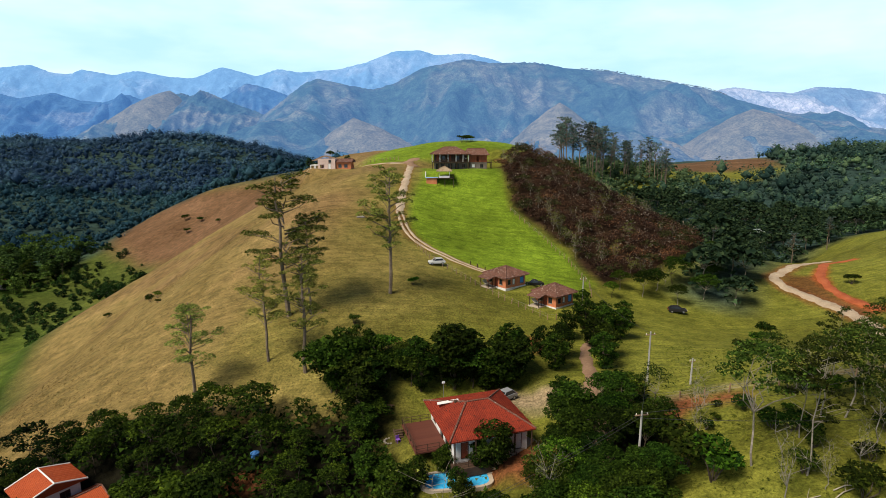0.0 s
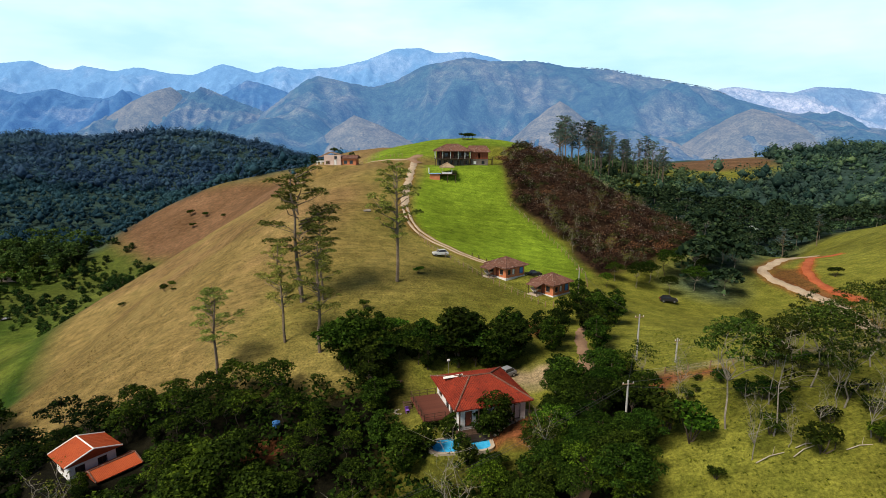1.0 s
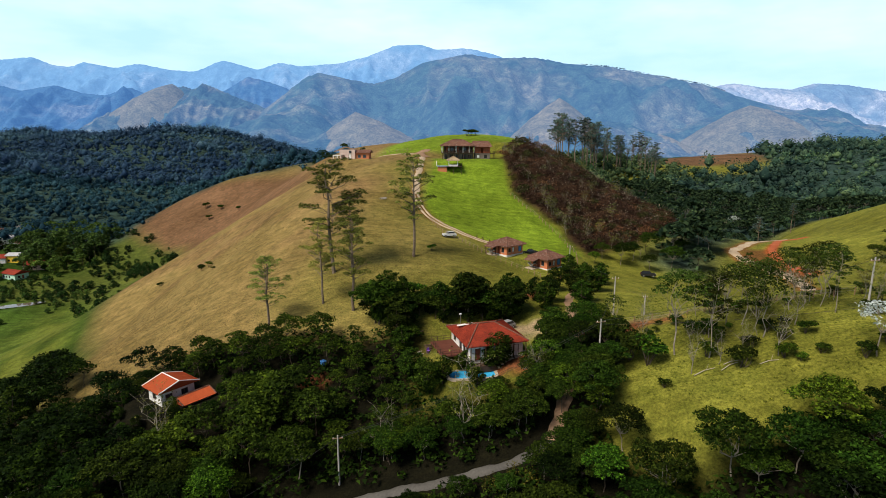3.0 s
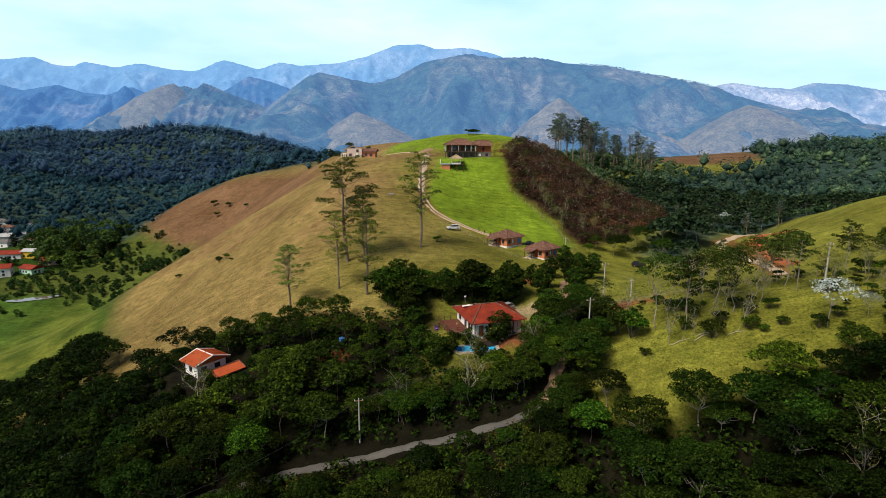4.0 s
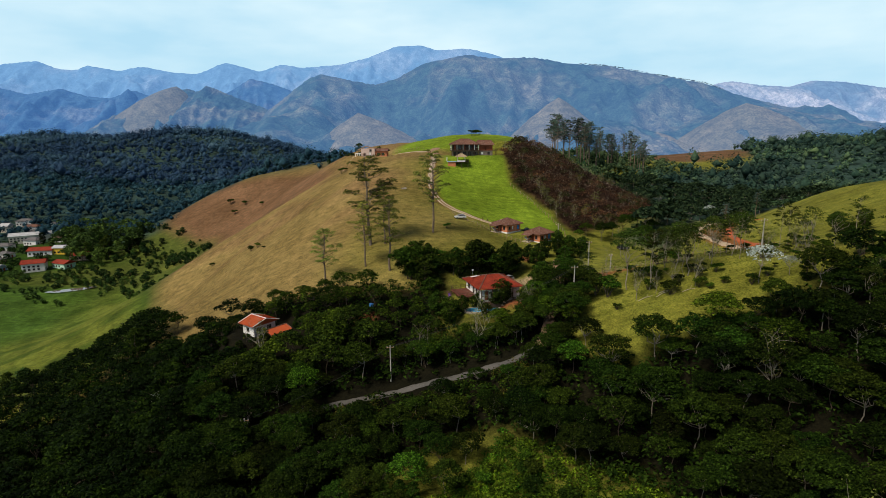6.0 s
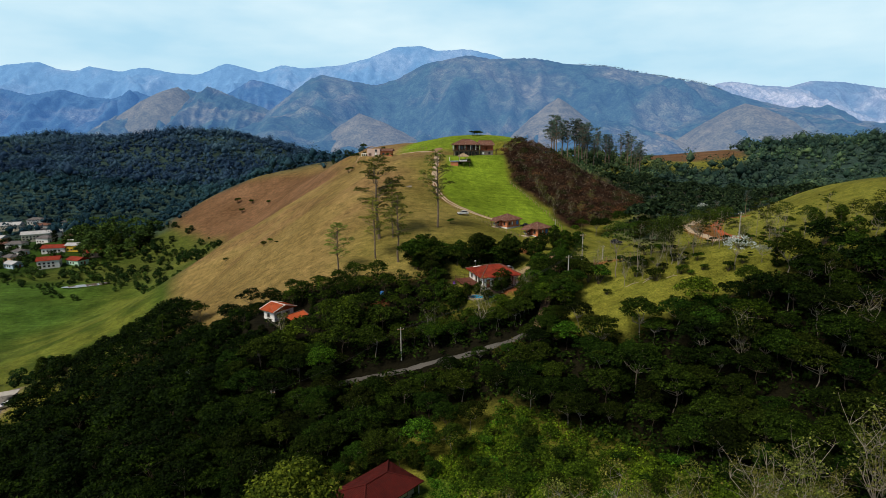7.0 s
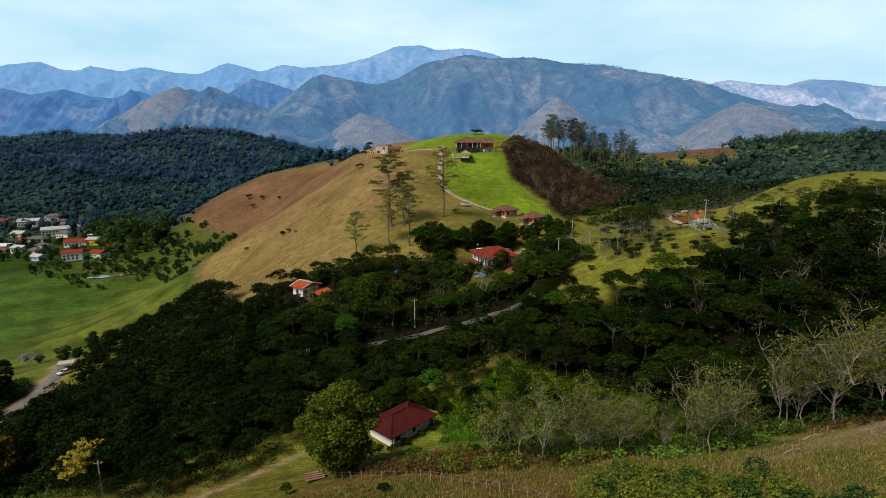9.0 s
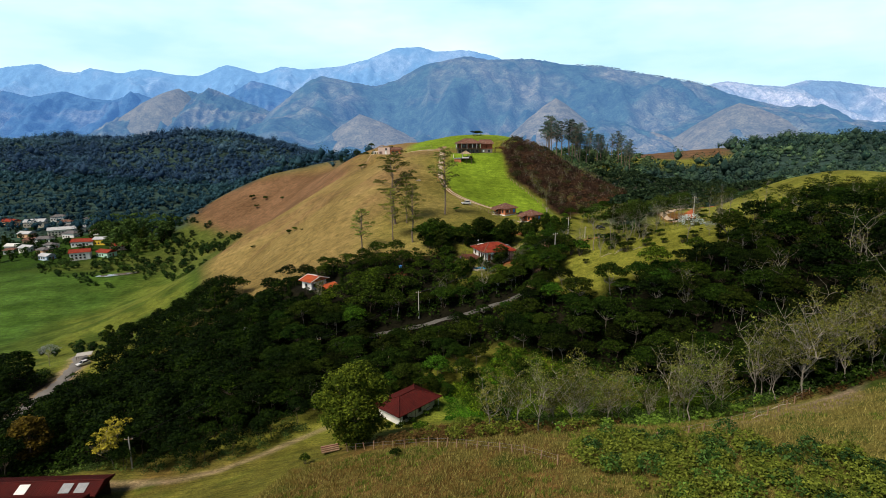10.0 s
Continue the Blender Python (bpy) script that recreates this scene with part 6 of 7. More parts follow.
# ---------------------------------------------------------------- the house with the pool
def pool_house():
    h = thing("house", (3.2, 72.4, 10.7), 17.5, "white house with a broad red clay tile roof", "house")
    four_walls(h, 10.2, 10.4, -0.4, 3.0, white_wall,
               front=[(1.0, 0.2, 0.9, 2.1, "door"), (2.6, 0.9, 1.6, 1.2, "glass"), (5.2, 0.9, 1.4, 1.2, "glass"), (8.4, 0.2, 0.9, 2.1, "door_white")],
               left=[(1.2, 1.2, 1.1, 1.0, "glass"), (4.6, 0.1, 1.1, 2.2, "glass"), (6.6, 0.1, 1.1, 2.2, "glass"), (8.2, 1.0, 1.0, 1.1, "glass")],
               right=[(2.0, 1.0, 1.2, 1.1, "glass"), (6.0, 1.0, 1.2, 1.1, "glass")])
    part("floor_slab", boxes((-5.5, -6.6, -1.6, 5.6, 5.3, -0.4)), dark_wood, h)
    r = roof(h, 10.4, 10.6, 3.1, 2.0, 0.75, 3.2, tile_red, tile_old, label="weathered red clay tile roof")
    part("skylight_strip", boxes((-3.9, -0.35, 0.0, -0.9, 0.35, 0.06)), white_wall, r, "pale sheet metal strip").matrix_local = pose(-1.2, 1.6, 1.62, 0, -8, -12)
    part("roof_vent", boxes((-0.25, -0.25, 0, 0.25, 0.25, 0.5), bevel=0.05), dark_wood, r).location = (-2.6, 1.3, 1.3)
    posts(h, "veranda_post", [(-5.2, -5.9), (-2.4, -5.9), (0.4, -5.9), (3.0, -5.9), (5.4, -5.9)], -0.4, 3.0, 0.16, dark_wood)
    railing(h, (-5.2, -6.4), (3.0, -6.4), -0.4, 0.9, dark_wood, 1.6)
    up = 0.9
    bm = boxes((-9.6, -3.2, up - 0.35, -5.2, 4.6, up - 0.2))
    deck = part("deck", bm, deck_wood, h, "red-brown timber deck")
    plank = None
    for k in range(21):
        plank = part("plank", boxes((0, -3.2, -0.03, 0.19, 4.6, 0)) if plank is None else plank.data, deck_wood, deck)
        plank.location = (-9.6 + k * 0.21, 0, up - 0.16)
    posts(h, "deck_post", [(-9.4, -3), (-9.4, 0.5), (-9.4, 4.3), (-6.2, -3)], -2.4, up - 0.2, 0.18, dark_wood)
    railing(h, (-9.5, -3.1), (-9.5, 4.5), up - 0.16, 0.95, dark_wood, 1.3)
    railing(h, (-9.5, -3.1), (-6.4, -3.1), up - 0.16, 0.95, dark_wood, 1.1)
    railing(h, (-9.5, 4.5), (-5.6, 4.5), up - 0.16, 0.95, dark_wood, 1.3)
    for k in range(12):
        z = up - 0.45 - k * 0.2
        part("step", boxes((-10.8, 3.4 - k * 0.30, z, -9.8, 3.72 - k * 0.30, z + 0.11)), dark_wood, h)
    for x in (-10.9, -9.8):
        bm = bmesh.new()
        tube(bm, [(x, 3.9, up - 0.35), (x, -0.1, up - 3.0)], (0.12, 0.12), 4)
        part("stair_string", bm, dark_wood, h)
    return h


pool_house()


def swimming_pool():
    p = thing("swimming_pool", (0.2, 64.6, high(0.2, 64.6) + 0.25), 8, "blue swimming pool with a pale stone rim", "pool")
    outer = [(math.copysign(abs(math.cos(a)) ** 0.5, math.cos(a)) * 4.1, math.copysign(abs(math.sin(a)) ** 0.6, math.sin(a)) * 1.7) for a in np.linspace(0, math.tau, 29)[:-1]]
    bm = bmesh.new()
    lo = [bm.verts.new((x * 1.13, y * 1.22, -0.5)) for x, y in outer]
    hi = [bm.verts.new((x * 1.13, y * 1.22, 0.22)) for x, y in outer]
    inn = [bm.verts.new((x, y, 0.22)) for x, y in outer]
    dep = [bm.verts.new((x, y, -0.4)) for x, y in outer]
    for a, b in ((lo, hi), (hi, inn), (inn, dep)):
        for k in range(28):
            j = (k + 1) % 28
            bm.faces.new((a[k], a[j], b[j], b[k]))
    part("rim", bm, paving, p)
    bm = bmesh.new()
    bm.faces.new([bm.verts.new((x, y, 0.08)) for x, y in outer])
    bm.faces.new([bm.verts.new((x, y, -0.35)) for x, y in outer][::-1])
    part("water", bm, water, p)
    walkway = thing("garden_path", (0, 0, 0), 0, "curved pale stone path round the house", "path")
    way = [(1, 66.6), (4, 66.2), (6.2, 66.8), (8.2, 68.6), (9.6, 70), (10.6, 71.5)]
    for (ax, ay), (bx, by) in zip(way, way[1:]):
        n = int(math.hypot(bx - ax, by - ay) / 0.7) + 1
        for k in range(n):
            x, y = ax + (bx - ax) * k / n, ay + (by - ay) * k / n
            s = part("slab", boxes((-0.42, -0.6, -0.2, 0.3, 0.6, 0.12), bevel=0.03), paving, walkway)
            s.matrix_local = pose(x, y, high(x, y), 0, 0, math.degrees(math.atan2(by - ay, bx - ax)))


swimming_pool()


def aerial(x, y, z, height):
    a = thing("antenna_mast", (x, y, z), 20, "thin grey antenna mast with a white dish", "antenna")
    bm = bmesh.new()
    tube(bm, [(0, 0, -0.5), (0, 0, height)], (0.05, 0.04), 6)
    part("mast", bm, metal_grey, a)
    part("box", boxes((-0.22, -0.1, height - 0.32, 0.22, 0.1, height), bevel=0.03), white_wall, a)
    bm = bmesh.new()
    bmesh.ops.create_cone(bm, segments=14, radius1=0.45, radius2=0.1, depth=0.15, matrix=pose(0.1, -0.3, 0.9, 70, 0, 0))
    part("dish", bm, white_wall, a)


aerial(-1.4, 79.5, high(-1.4, 79.5), 4.6)


def garden_chair(x, y, turn):
    c = thing("garden_chair", (x, y, high(x, y)), turn, "violet plastic garden chair on the lawn", "chair")
    part("seat", boxes((-0.26, -0.26, 0.4, 0.26, 0.26, 0.45), bevel=0.015), violet, c)
    part("backrest", boxes((-0.26, 0.22, 0.45, 0.26, 0.27, 0.95), bevel=0.015), violet, c)
    for sx in (-0.23, 0.23):
        for sy in (-0.23, 0.23):
            part("leg", boxes((sx - 0.025, sy - 0.025, -0.05, sx + 0.025, sy + 0.025, 0.42)), violet, c)


garden_chair(-7.6, 71.2, 30)
fire = thing("fire_ring", (-8.9, 72.2, high(-8.9, 72.2)), 0, "ring of dark stones on the lawn", "fire pit")
stone_mat = two_tone("field_stone", (0.14, 0.12, 0.10), (0.32, 0.29, 0.25), 1, 6, 0.95, 0.03)
for k in range(11):
    bm = bmesh.new()
    bmesh.ops.create_icosphere(bm, subdivisions=1, radius=0.19)
    s = part("stone", bm, stone_mat, fire)
    s.location, s.scale = (math.cos(k * 0.571) * 0.7, math.sin(k * 0.571) * 0.7, 0.05), (1.2, 0.8, 0.7)


def picnic_table(x, y, turn):
    t = thing("picnic_table", (x, y, high(x, y)), turn, "dark timber table with benches at the garden's edge", "table")
    part("tabletop", boxes((-1.2, -0.4, 0.72, 1.2, 0.4, 0.78), bevel=0.01), dark_wood, t)
    for s in (-0.85, 0.85):
        part("bench", boxes((-1.2, s - 0.14, 0.42, 1.2, s + 0.14, 0.47), bevel=0.01), dark_wood, t)
        part("leg", boxes((s - 0.06, -0.9, -0.1, s + 0.06, -0.75, 0.42), (s - 0.06, 0.75, -0.1, s + 0.06, 0.9, 0.42), (s - 0.06, -0.3, -0.1, s + 0.06, -0.18, 0.72), (s - 0.06, 0.18, -0.1, s + 0.06, 0.3, 0.72)), dark_wood, t)


picnic_table(-10.2, 78.6, -14)


# ---------------------------------------------------------------- the house under the hill
def stepped_house():
    h = thing("house", (-56.2, 70.8, 1.6), 54, "white house with two stepped orange clay tile roofs", "house")
    h.scale = (0.84, 0.84, 0.9)
    four_walls(h, 7.6, 5.4, -0.6, 3.0, white_wall, front=[(1.0, 0.9, 1.4, 1.1, "glass"), (4.6, 0.9, 1.4, 1.1, "glass")], left=[(1.6, 0.9, 1.2, 1.1, "glass")], right=[(2.2, 0.0, 0.9, 2.1, "door")])
    r = roof(h, 5.6, 7.8, 3.05, 1.35, 0.8, 7.2, tile_new, white_wall, label="bright orange clay tile roof")
    r.rotation_euler = (0, 0, math.pi / 2)
    four_walls(h, 6.4, 4.0, -2.8, 0.5, white_wall, front=[(0.8, -1.4, 1.2, 1.1, "glass"), (3.6, -1.4, 1.2, 1.1, "glass")], at=(2.2, -5.0))
    roof(h, 6.6, 4.4, 0.55, 1.0, 0.6, 7.8, tile_new, tile_old, at=(2.2, -4.9), label="lower orange clay tile roof")
    part("water_drum", boxes((-3.3, 2.9, -0.6, -2.3, 3.9, 0.4), bevel=0.2), concrete, h)


stepped_house()

# blue water tank on its mound below the hill
def water_tank(x, y):
    t = thing("water_tank", (x, y, high(x, y) + 1.0), 0, "bright blue plastic water tank on a timber stand", "tank")
    t.scale = (0.7, 0.7, 0.8)
    bm = bmesh.new()
    tube(bm, [(0, 0, 0), (0, 0, 0.15), (0, 0, 1.0), (0, 0, 1.12)], (0.72, 0.76, 0.86, 0.5), 18)
    part("body", bm, blue_paint, t)
    bm = bmesh.new()
    tube(bm, [(0, 0, 1.1), (0, 0, 1.25)], (0.55, 0.35), 14)
    part("lid", bm, blue_paint, t)
    for sx in (-0.5, 0.5):
        for sy in (-0.5, 0.5):
            part("leg", boxes((sx - 0.08, sy - 0.08, -1.3, sx + 0.08, sy + 0.08, 0)), dark_wood, t)


water_tank(-27.6, 72.0)


# ---------------------------------------------------------------- brick cabins
def cabin(x, y, z, turn, side, porch):
    h = thing("cabin", (x, y, z), turn, "orange brick cabin with a weathered clay tile roof", "house", "brick cabins on the hill")
    s = side
    four_walls(h, s, s, 0.25, 2.75, brick_wall, front=[(0.7, 1.1, 0.8, 1.0, "glass"), (2.2, 1.0, 0.7, 1.2, "white"), (s - 1.7, 0.9, 1.1, 1.4, "shutter")],
               left=[(0.6, 1.1, 1.2, 1.0, "glass"), (s - 3.6, 0.3, 0.9, 2.1, "door"), (s - 2.2, 1.0, 0.9, 1.1, "glass")],
               right=[(1.0, 1.1, 1.0, 1.0, "glass"), (3.4, 1.1, 1.0, 1.0, "glass")])
    part("plinth", boxes((-s / 2 - 0.12, -s / 2 - 0.12, -1.5, s / 2 + 0.12, s / 2 + 0.12, 0.25)), white_wall, h, "white plinth")
    roof(h, s, s, 2.85, 1.85, 0.75, 0.0, tile_old, tile_old, label="mottled old clay tile roof")
    # porch on the side that looks down the valley
    slab = part("porch_floor", boxes((-s / 2 - 2.4, -0.2, -1.3, -s / 2 - 0.14, s / 2, 0.12)), paving, h)
    bm = bmesh.new()
    vs = [bm.verts.new(p) for p in ((-s / 2 - 2.7, -0.5, 2.2), (-s / 2 - 0.4, -0.5, 2.8), (-s / 2 - 0.4, s / 2 + 0.2, 2.8), (-s / 2 - 2.7, s / 2 + 0.2, 2.2))]
    top = bm.faces.new(vs)
    ext = bmesh.ops.extrude_face_region(bm, geom=[top])
    bmesh.ops.translate(bm, verts=[v for v in ext["geom"] if isinstance(v, bmesh.types.BMVert)], vec=(0, 0, 0.14))
    part("porch_roof", bm, tile_old, h)
    posts(h, "porch_post", [(-s / 2 - 2.3, 0.0), (-s / 2 - 2.3, s / 2 - 0.3), (-s / 2 - 1.2, 0.0)], 0.1, 2.3, 0.14, dark_wood)
    bm = bmesh.new()
    n = 9
    rows = []
    for k in range(n):
        f = k / (n - 1)
        dip = 1.5 - 0.75 * math.sin(f * math.pi)
        rows.append([bm.verts.new((-s / 2 - 2.2 + f * 0.2, 0.1 + f * (s / 2 - 0.5), dip + 0.10)), bm.verts.new((-s / 2 - 1.5 + f * 0.2, 0.1 + f * (s / 2 - 0.5), dip - 0.05)), bm.verts.new((-s / 2 - 1.0 + f * 0.2, 0.1 + f * (s / 2 - 0.5), dip + 0.15))])
    for a, b in zip(rows, rows[1:]):
        bm.faces.new((a[0], a[1], b[1], b[0]))
        bm.faces.new((a[1], a[2], b[2], b[1]))
    bmesh.ops.solidify(bm, geom=bm.faces[:], thickness=0.04)
    part("hammock", bm, cloth_white, h, "white hammock")
    return h


cabin(13.4, 128.8, 17.2, 38.5, 6.4, 1)
cabin(22.9, 118.6, 15.6, 39.0, 5.7, 1)


# ---------------------------------------------------------------- the house on the hilltop
def hill_house():
    h = thing("house", (4.2, 207.5, 40.6), 1.5, "two-storey timber house with galleries and a clay tile roof", "house")
    h.scale = (0.85, 0.92, 1.0)
    # dark wall colours paint in the shade below and inside the gallery
    four_walls(h, 14.5, 6.0, 0, 2.7, shaded_wall, front=[(0.8, 0.1, 1.2, 2.1, "glass"), (3.0, 0.1, 1.6, 2.1, "glass"), (6.0, 0.1, 1.6, 2.1, "glass"), (9.0, 0.1, 1.6, 2.1, "glass"), (12.0, 0.8, 1.2, 1.2, "glass")], at=(-3.2, 1.0))
    four_walls(h, 14.5, 4.6, 3.0, 5.7, dark_wood, front=[(1.0, 3.1, 1.0, 2.1, "door"), (3.4, 3.6, 1.4, 1.3, "glass"), (6.4, 3.1, 1.0, 2.1, "door"), (9.4, 3.6, 1.4, 1.3, "glass"), (12.0, 3.1, 1.0, 2.1, "door")], left=[(1.5, 3.7, 1.2, 1.2, "glass")], at=(-3.2, 1.7))
    part("gallery_floor", boxes((-11.6, -4.6, 2.72, 4.4, 4.2, 2.98)), dark_wood, h)
    posts(h, "lower_post", [(-11.2, -4.2), (-8.6, -4.2), (-6.0, -4.2), (-3.4, -4.2), (-0.8, -4.2), (1.8, -4.2), (4.1, -4.2)], -1.2, 2.72, 0.26, dark_wood)
    posts(h, "gallery_post", [(-11.3, -4.3), (-8.0, -4.3), (-4.6, -4.3), (-1.2, -4.3), (1.8, -4.3), (4.2, -4.3), (-11.3, -0.6), (-11.3, 3.6)], 2.98, 5.8, 0.30, white_wall)
    railing(h, (-11.4, -4.45), (4.2, -4.45), 2.98, 0.95, dark_wood, 1.1)
    railing(h, (-11.4, -4.45), (-11.4, 4.0), 2.98, 0.95, dark_wood, 1.1)
    roof(h, 16.0, 8.6, 5.75, 2.5, 0.7, 5.0, tile_old, tile_old, at=(-3.6, -0.2), label="old clay tile roof with broad hips")
    four_walls(h, 7.4, 5.6, -0.4, 2.7, shaded_wall, front=[(1.0, 0.9, 1.2, 1.1, "white"), (4.6, 0.8, 1.2, 1.2, "glass")], at=(8.4, -0.6))
    four_walls(h, 7.4, 5.6, 2.75, 5.3, red_wood, front=[(0.9, 2.9, 1.0, 2.0, "door"), (3.0, 2.9, 0.9, 2.0, "open"), (5.0, 2.9, 1.0, 2.0, "door")], at=(8.4, -0.6))
    roof(h, 9.4, 7.4, 5.4, 2.2, 0.6, 7.6, tile_old, tile_old, at=(7.7, -0.4), label="lower clay tile roof")
    part("side_balcony", boxes((12.1, -3.2, 2.5, 14.4, 1.0, 2.7)), dark_wood, h)
    railing(h, (12.2, -3.1), (14.3, -3.1), 2.7, 0.9, dark_wood, 1.0)
    railing(h, (14.3, -3.1), (14.3, 0.9), 2.7, 0.9, dark_wood, 1.0)
    posts(h, "balcony_post", [(14.2, -3.0), (14.2, 0.8)], -2.5, 2.5, 0.2, dark_wood)
    bm = bmesh.new()
    for k in range(8):
        f = k / 7
        v = 4.9 - 0.8 * math.sin(f * math.pi)
        box(bm, 1.9 + f * 2.0, -4.2, v - 0.03, 2.2 + f * 2.0, -3.6, v + 0.03)
    part("hammock", bm, cloth_white, h, "pale hammock")


hill_house()


def gazebo():
    z = high(-0.8, 188.0)
    g = thing("gazebo", (-0.8, 188.0, z), 0, "timber gazebo on stilts with a thatched pyramid roof", "gazebo")
    posts(g, "stilt", [(-2.6, -2), (2.8, -2), (-2.6, 2), (2.8, 2), (0, -2)], -1.5, 1.6, 0.2, dark_wood)
    part("floor", boxes((-2.9, -2.3, 1.45, 3.1, 2.3, 1.62)), dark_wood, g)
    posts(g, "post", [(-1.9, -1.7), (1.5, -1.7), (-1.9, 1.7), (1.5, 1.7)], 1.6, 4.0, 0.16, white_wall)
    part("parapet", boxes((-1.9, -1.78, 1.62, 1.5, -1.70, 2.3)), white_wall, g)
    roof(g, 4.2, 4.0, 3.9, 1.5, 0.5, 0.0, thatch, thatch, at=(-0.2, 0), label="pale thatch roof", rows=False)
    railing(g, (1.6, -2.2), (3.0, -2.2), 1.62, 1.0, dark_wood, 0.7)
    railing(g, (3.0, -2.2), (3.0, 2.2), 1.62, 1.0, dark_wood, 1.1)
    s = thing("hut", (-5.2, 188.4, high(-5.2, 188.4)), 0, "small brick hut with a pale blue sheet roof", "hut")
    four_walls(s, 3.6, 2.4, -1, 1.5, brick_wall)
    bm = boxes((-2.1, -1.6, 1.5, 2.1, 1.6, 1.62))
    for k in range(14):
        box(bm, -2.1 + k * 0.3, -1.6, 1.62, -1.97 + k * 0.3, 1.6, 1.67)
    part("roof", bm, tarp_blue, s, "pale blue corrugated sheet")
    b = thing("bollard", (-7.4, 192, high(-7.4, 192)), 0, "short white painted post beside the drive", "post")
    part("shaft", boxes((-0.15, -0.15, -0.3, 0.15, 0.15, 1.5), bevel=0.03), white_wall, b)


gazebo()


def ridge_house():
    h = thing("house", (-46.5, 225.5, 40.0), -4, "unfinished pale pink house with bare roof beams", "house")
    four_walls(h, 7.0, 6.0, 0, 4.2, pink_wall, front=[(0.8, 0.6, 1.6, 1.4, "open"), (4.2, 0.2, 1.0, 2.1, "door_white"), (4.4, 2.8, 1.0, 1.0, "glass")], left=[(1.0, 0.6, 2.6, 1.8, "open")], at=(-1.0, 0))
    four_walls(h, 6.0, 5.0, 0, 3.0, brick_wall, front=[(1.0, 0.8, 1.2, 1.2, "glass"), (3.4, 0.8, 1.2, 1.2, "glass")], at=(5.6, 0.3))
    roof(h, 6.4, 5.4, 3.0, 1.1, 0.5, 7.0, tile_old, tile_old, at=(5.6, 0.3))
    part("terrace", boxes((-7.6, -3.2, 1.6, -4.6, 2.0, 1.85)), white_wall, h)
    posts(h, "terrace_post", [(-7.4, -3.0), (-5.4, -3.0), (-7.4, 1.8)], -1.6, 1.6, 0.3, white_wall)
    for k in range(6):
        bm = bmesh.new()
        y = -2.8 + k * 1.1
        tube(bm, [(-7.0, y, 3.4), (-2.6, y, 5.4), (2.2, y, 4.3)], (0.09, 0.09, 0.09), 4)
        part("rafter", bm, post_wood, h)
    for y in (-2.8, 2.7):
        bm = bmesh.new()
        tube(bm, [(-6.9, y, 3.4), (-2.6, y, 5.4)], (0.12, 0.12), 4)
        part("beam", bm, post_wood, h)


ridge_house()


# ---------------------------------------------------------------- near house and sheds
def near_house():
    h = thing("house", (-21.8, 7.4, -9.8), 47, "white farmhouse with a stained dark red tile roof", "house")
    four_walls(h, 10.6, 6.6, -0.6, 2.7, white_wall, front=[(1.0, 0.9, 1.2, 1.2, "glass"), (3.6, 0.0, 1.0, 2.1, "door_white"), (5.6, 0.9, 0.8, 1.2, "glass"), (7.6, 0.9, 1.5, 1.1, "white")],
               right=[(1.4, 0.9, 1.2, 1.2, "glass"), (3.8, 0.9, 1.2, 1.2, "glass")])
    roof(h, 10.8, 6.8, 2.75, 1.7, 1.1, 4.6, tile_dark, tile_dark, label="stained dark red tile roof")
    posts(h, "porch_post", [(-5.6, -4.2), (-2.0, -4.2), (1.6, -4.2), (5.6, -4.2)], -0.8, 2.6, 0.16, white_wall)
    part("porch_floor", boxes((-6.0, -4.6, -1.2, 6.0, -3.35, -0.1)), concrete, h)


near_house()


def long_sheds():
    for k, (x, y, w, d) in enumerate(((-84, -18.5, 20, 5.2), (-86, -24.5, 22, 6.0))):
        s = thing("shed", (x, y, -13.0), 2, "long open shed with a dark red sheet roof", "shed", "sheds in the yard")
        posts(s, "post", [(-w / 2 + 0.4 + j * (w - 0.8) / 5, sy * (d / 2 - 0.3)) for j in range(6) for sy in (-1, 1)], -0.8, 3.2, 0.2, dark_wood)
        part("back_wall", boxes((-w / 2 + 0.2, d / 2 - 0.35, -0.6, w / 2 - 0.2, d / 2 - 0.2, 2.6)), dark_wood, s)
        r = roof(s, w, d, 3.3, 1.0, 0.5, w + 1.0, tile_dark, tile_dark, label="dark red sheet roof")
        for j, u in enumerate((-2.6, 4.8, 7.4)):
            p = part("skylight_strip", boxes((-0.9, -1.0, -0.01, 0.9, 1.0, 0.05)), metal_grey if j else white_wall, r, "pale translucent sheet")
            p.matrix_local = pose(u, -d / 4 - 0.3, 0.62, 18, 0, 0)
    c = thing("carport", (-139.2, 75.6, high(-139.2, 75.6)), 25, "carport with a pale sheet roof on thin posts", "carport")
    posts(c, "post", [(-2.8, -2), (2.8, -2), (-2.8, 2), (2.8, 2)], -0.4, 2.5, 0.14, dark_wood)
    part("roof", boxes((-3.2, -2.4, 2.5, 3.2, 2.4, 2.65)), concrete, c)
    c.scale = (0.75, 0.75, 0.9)


long_sheds()


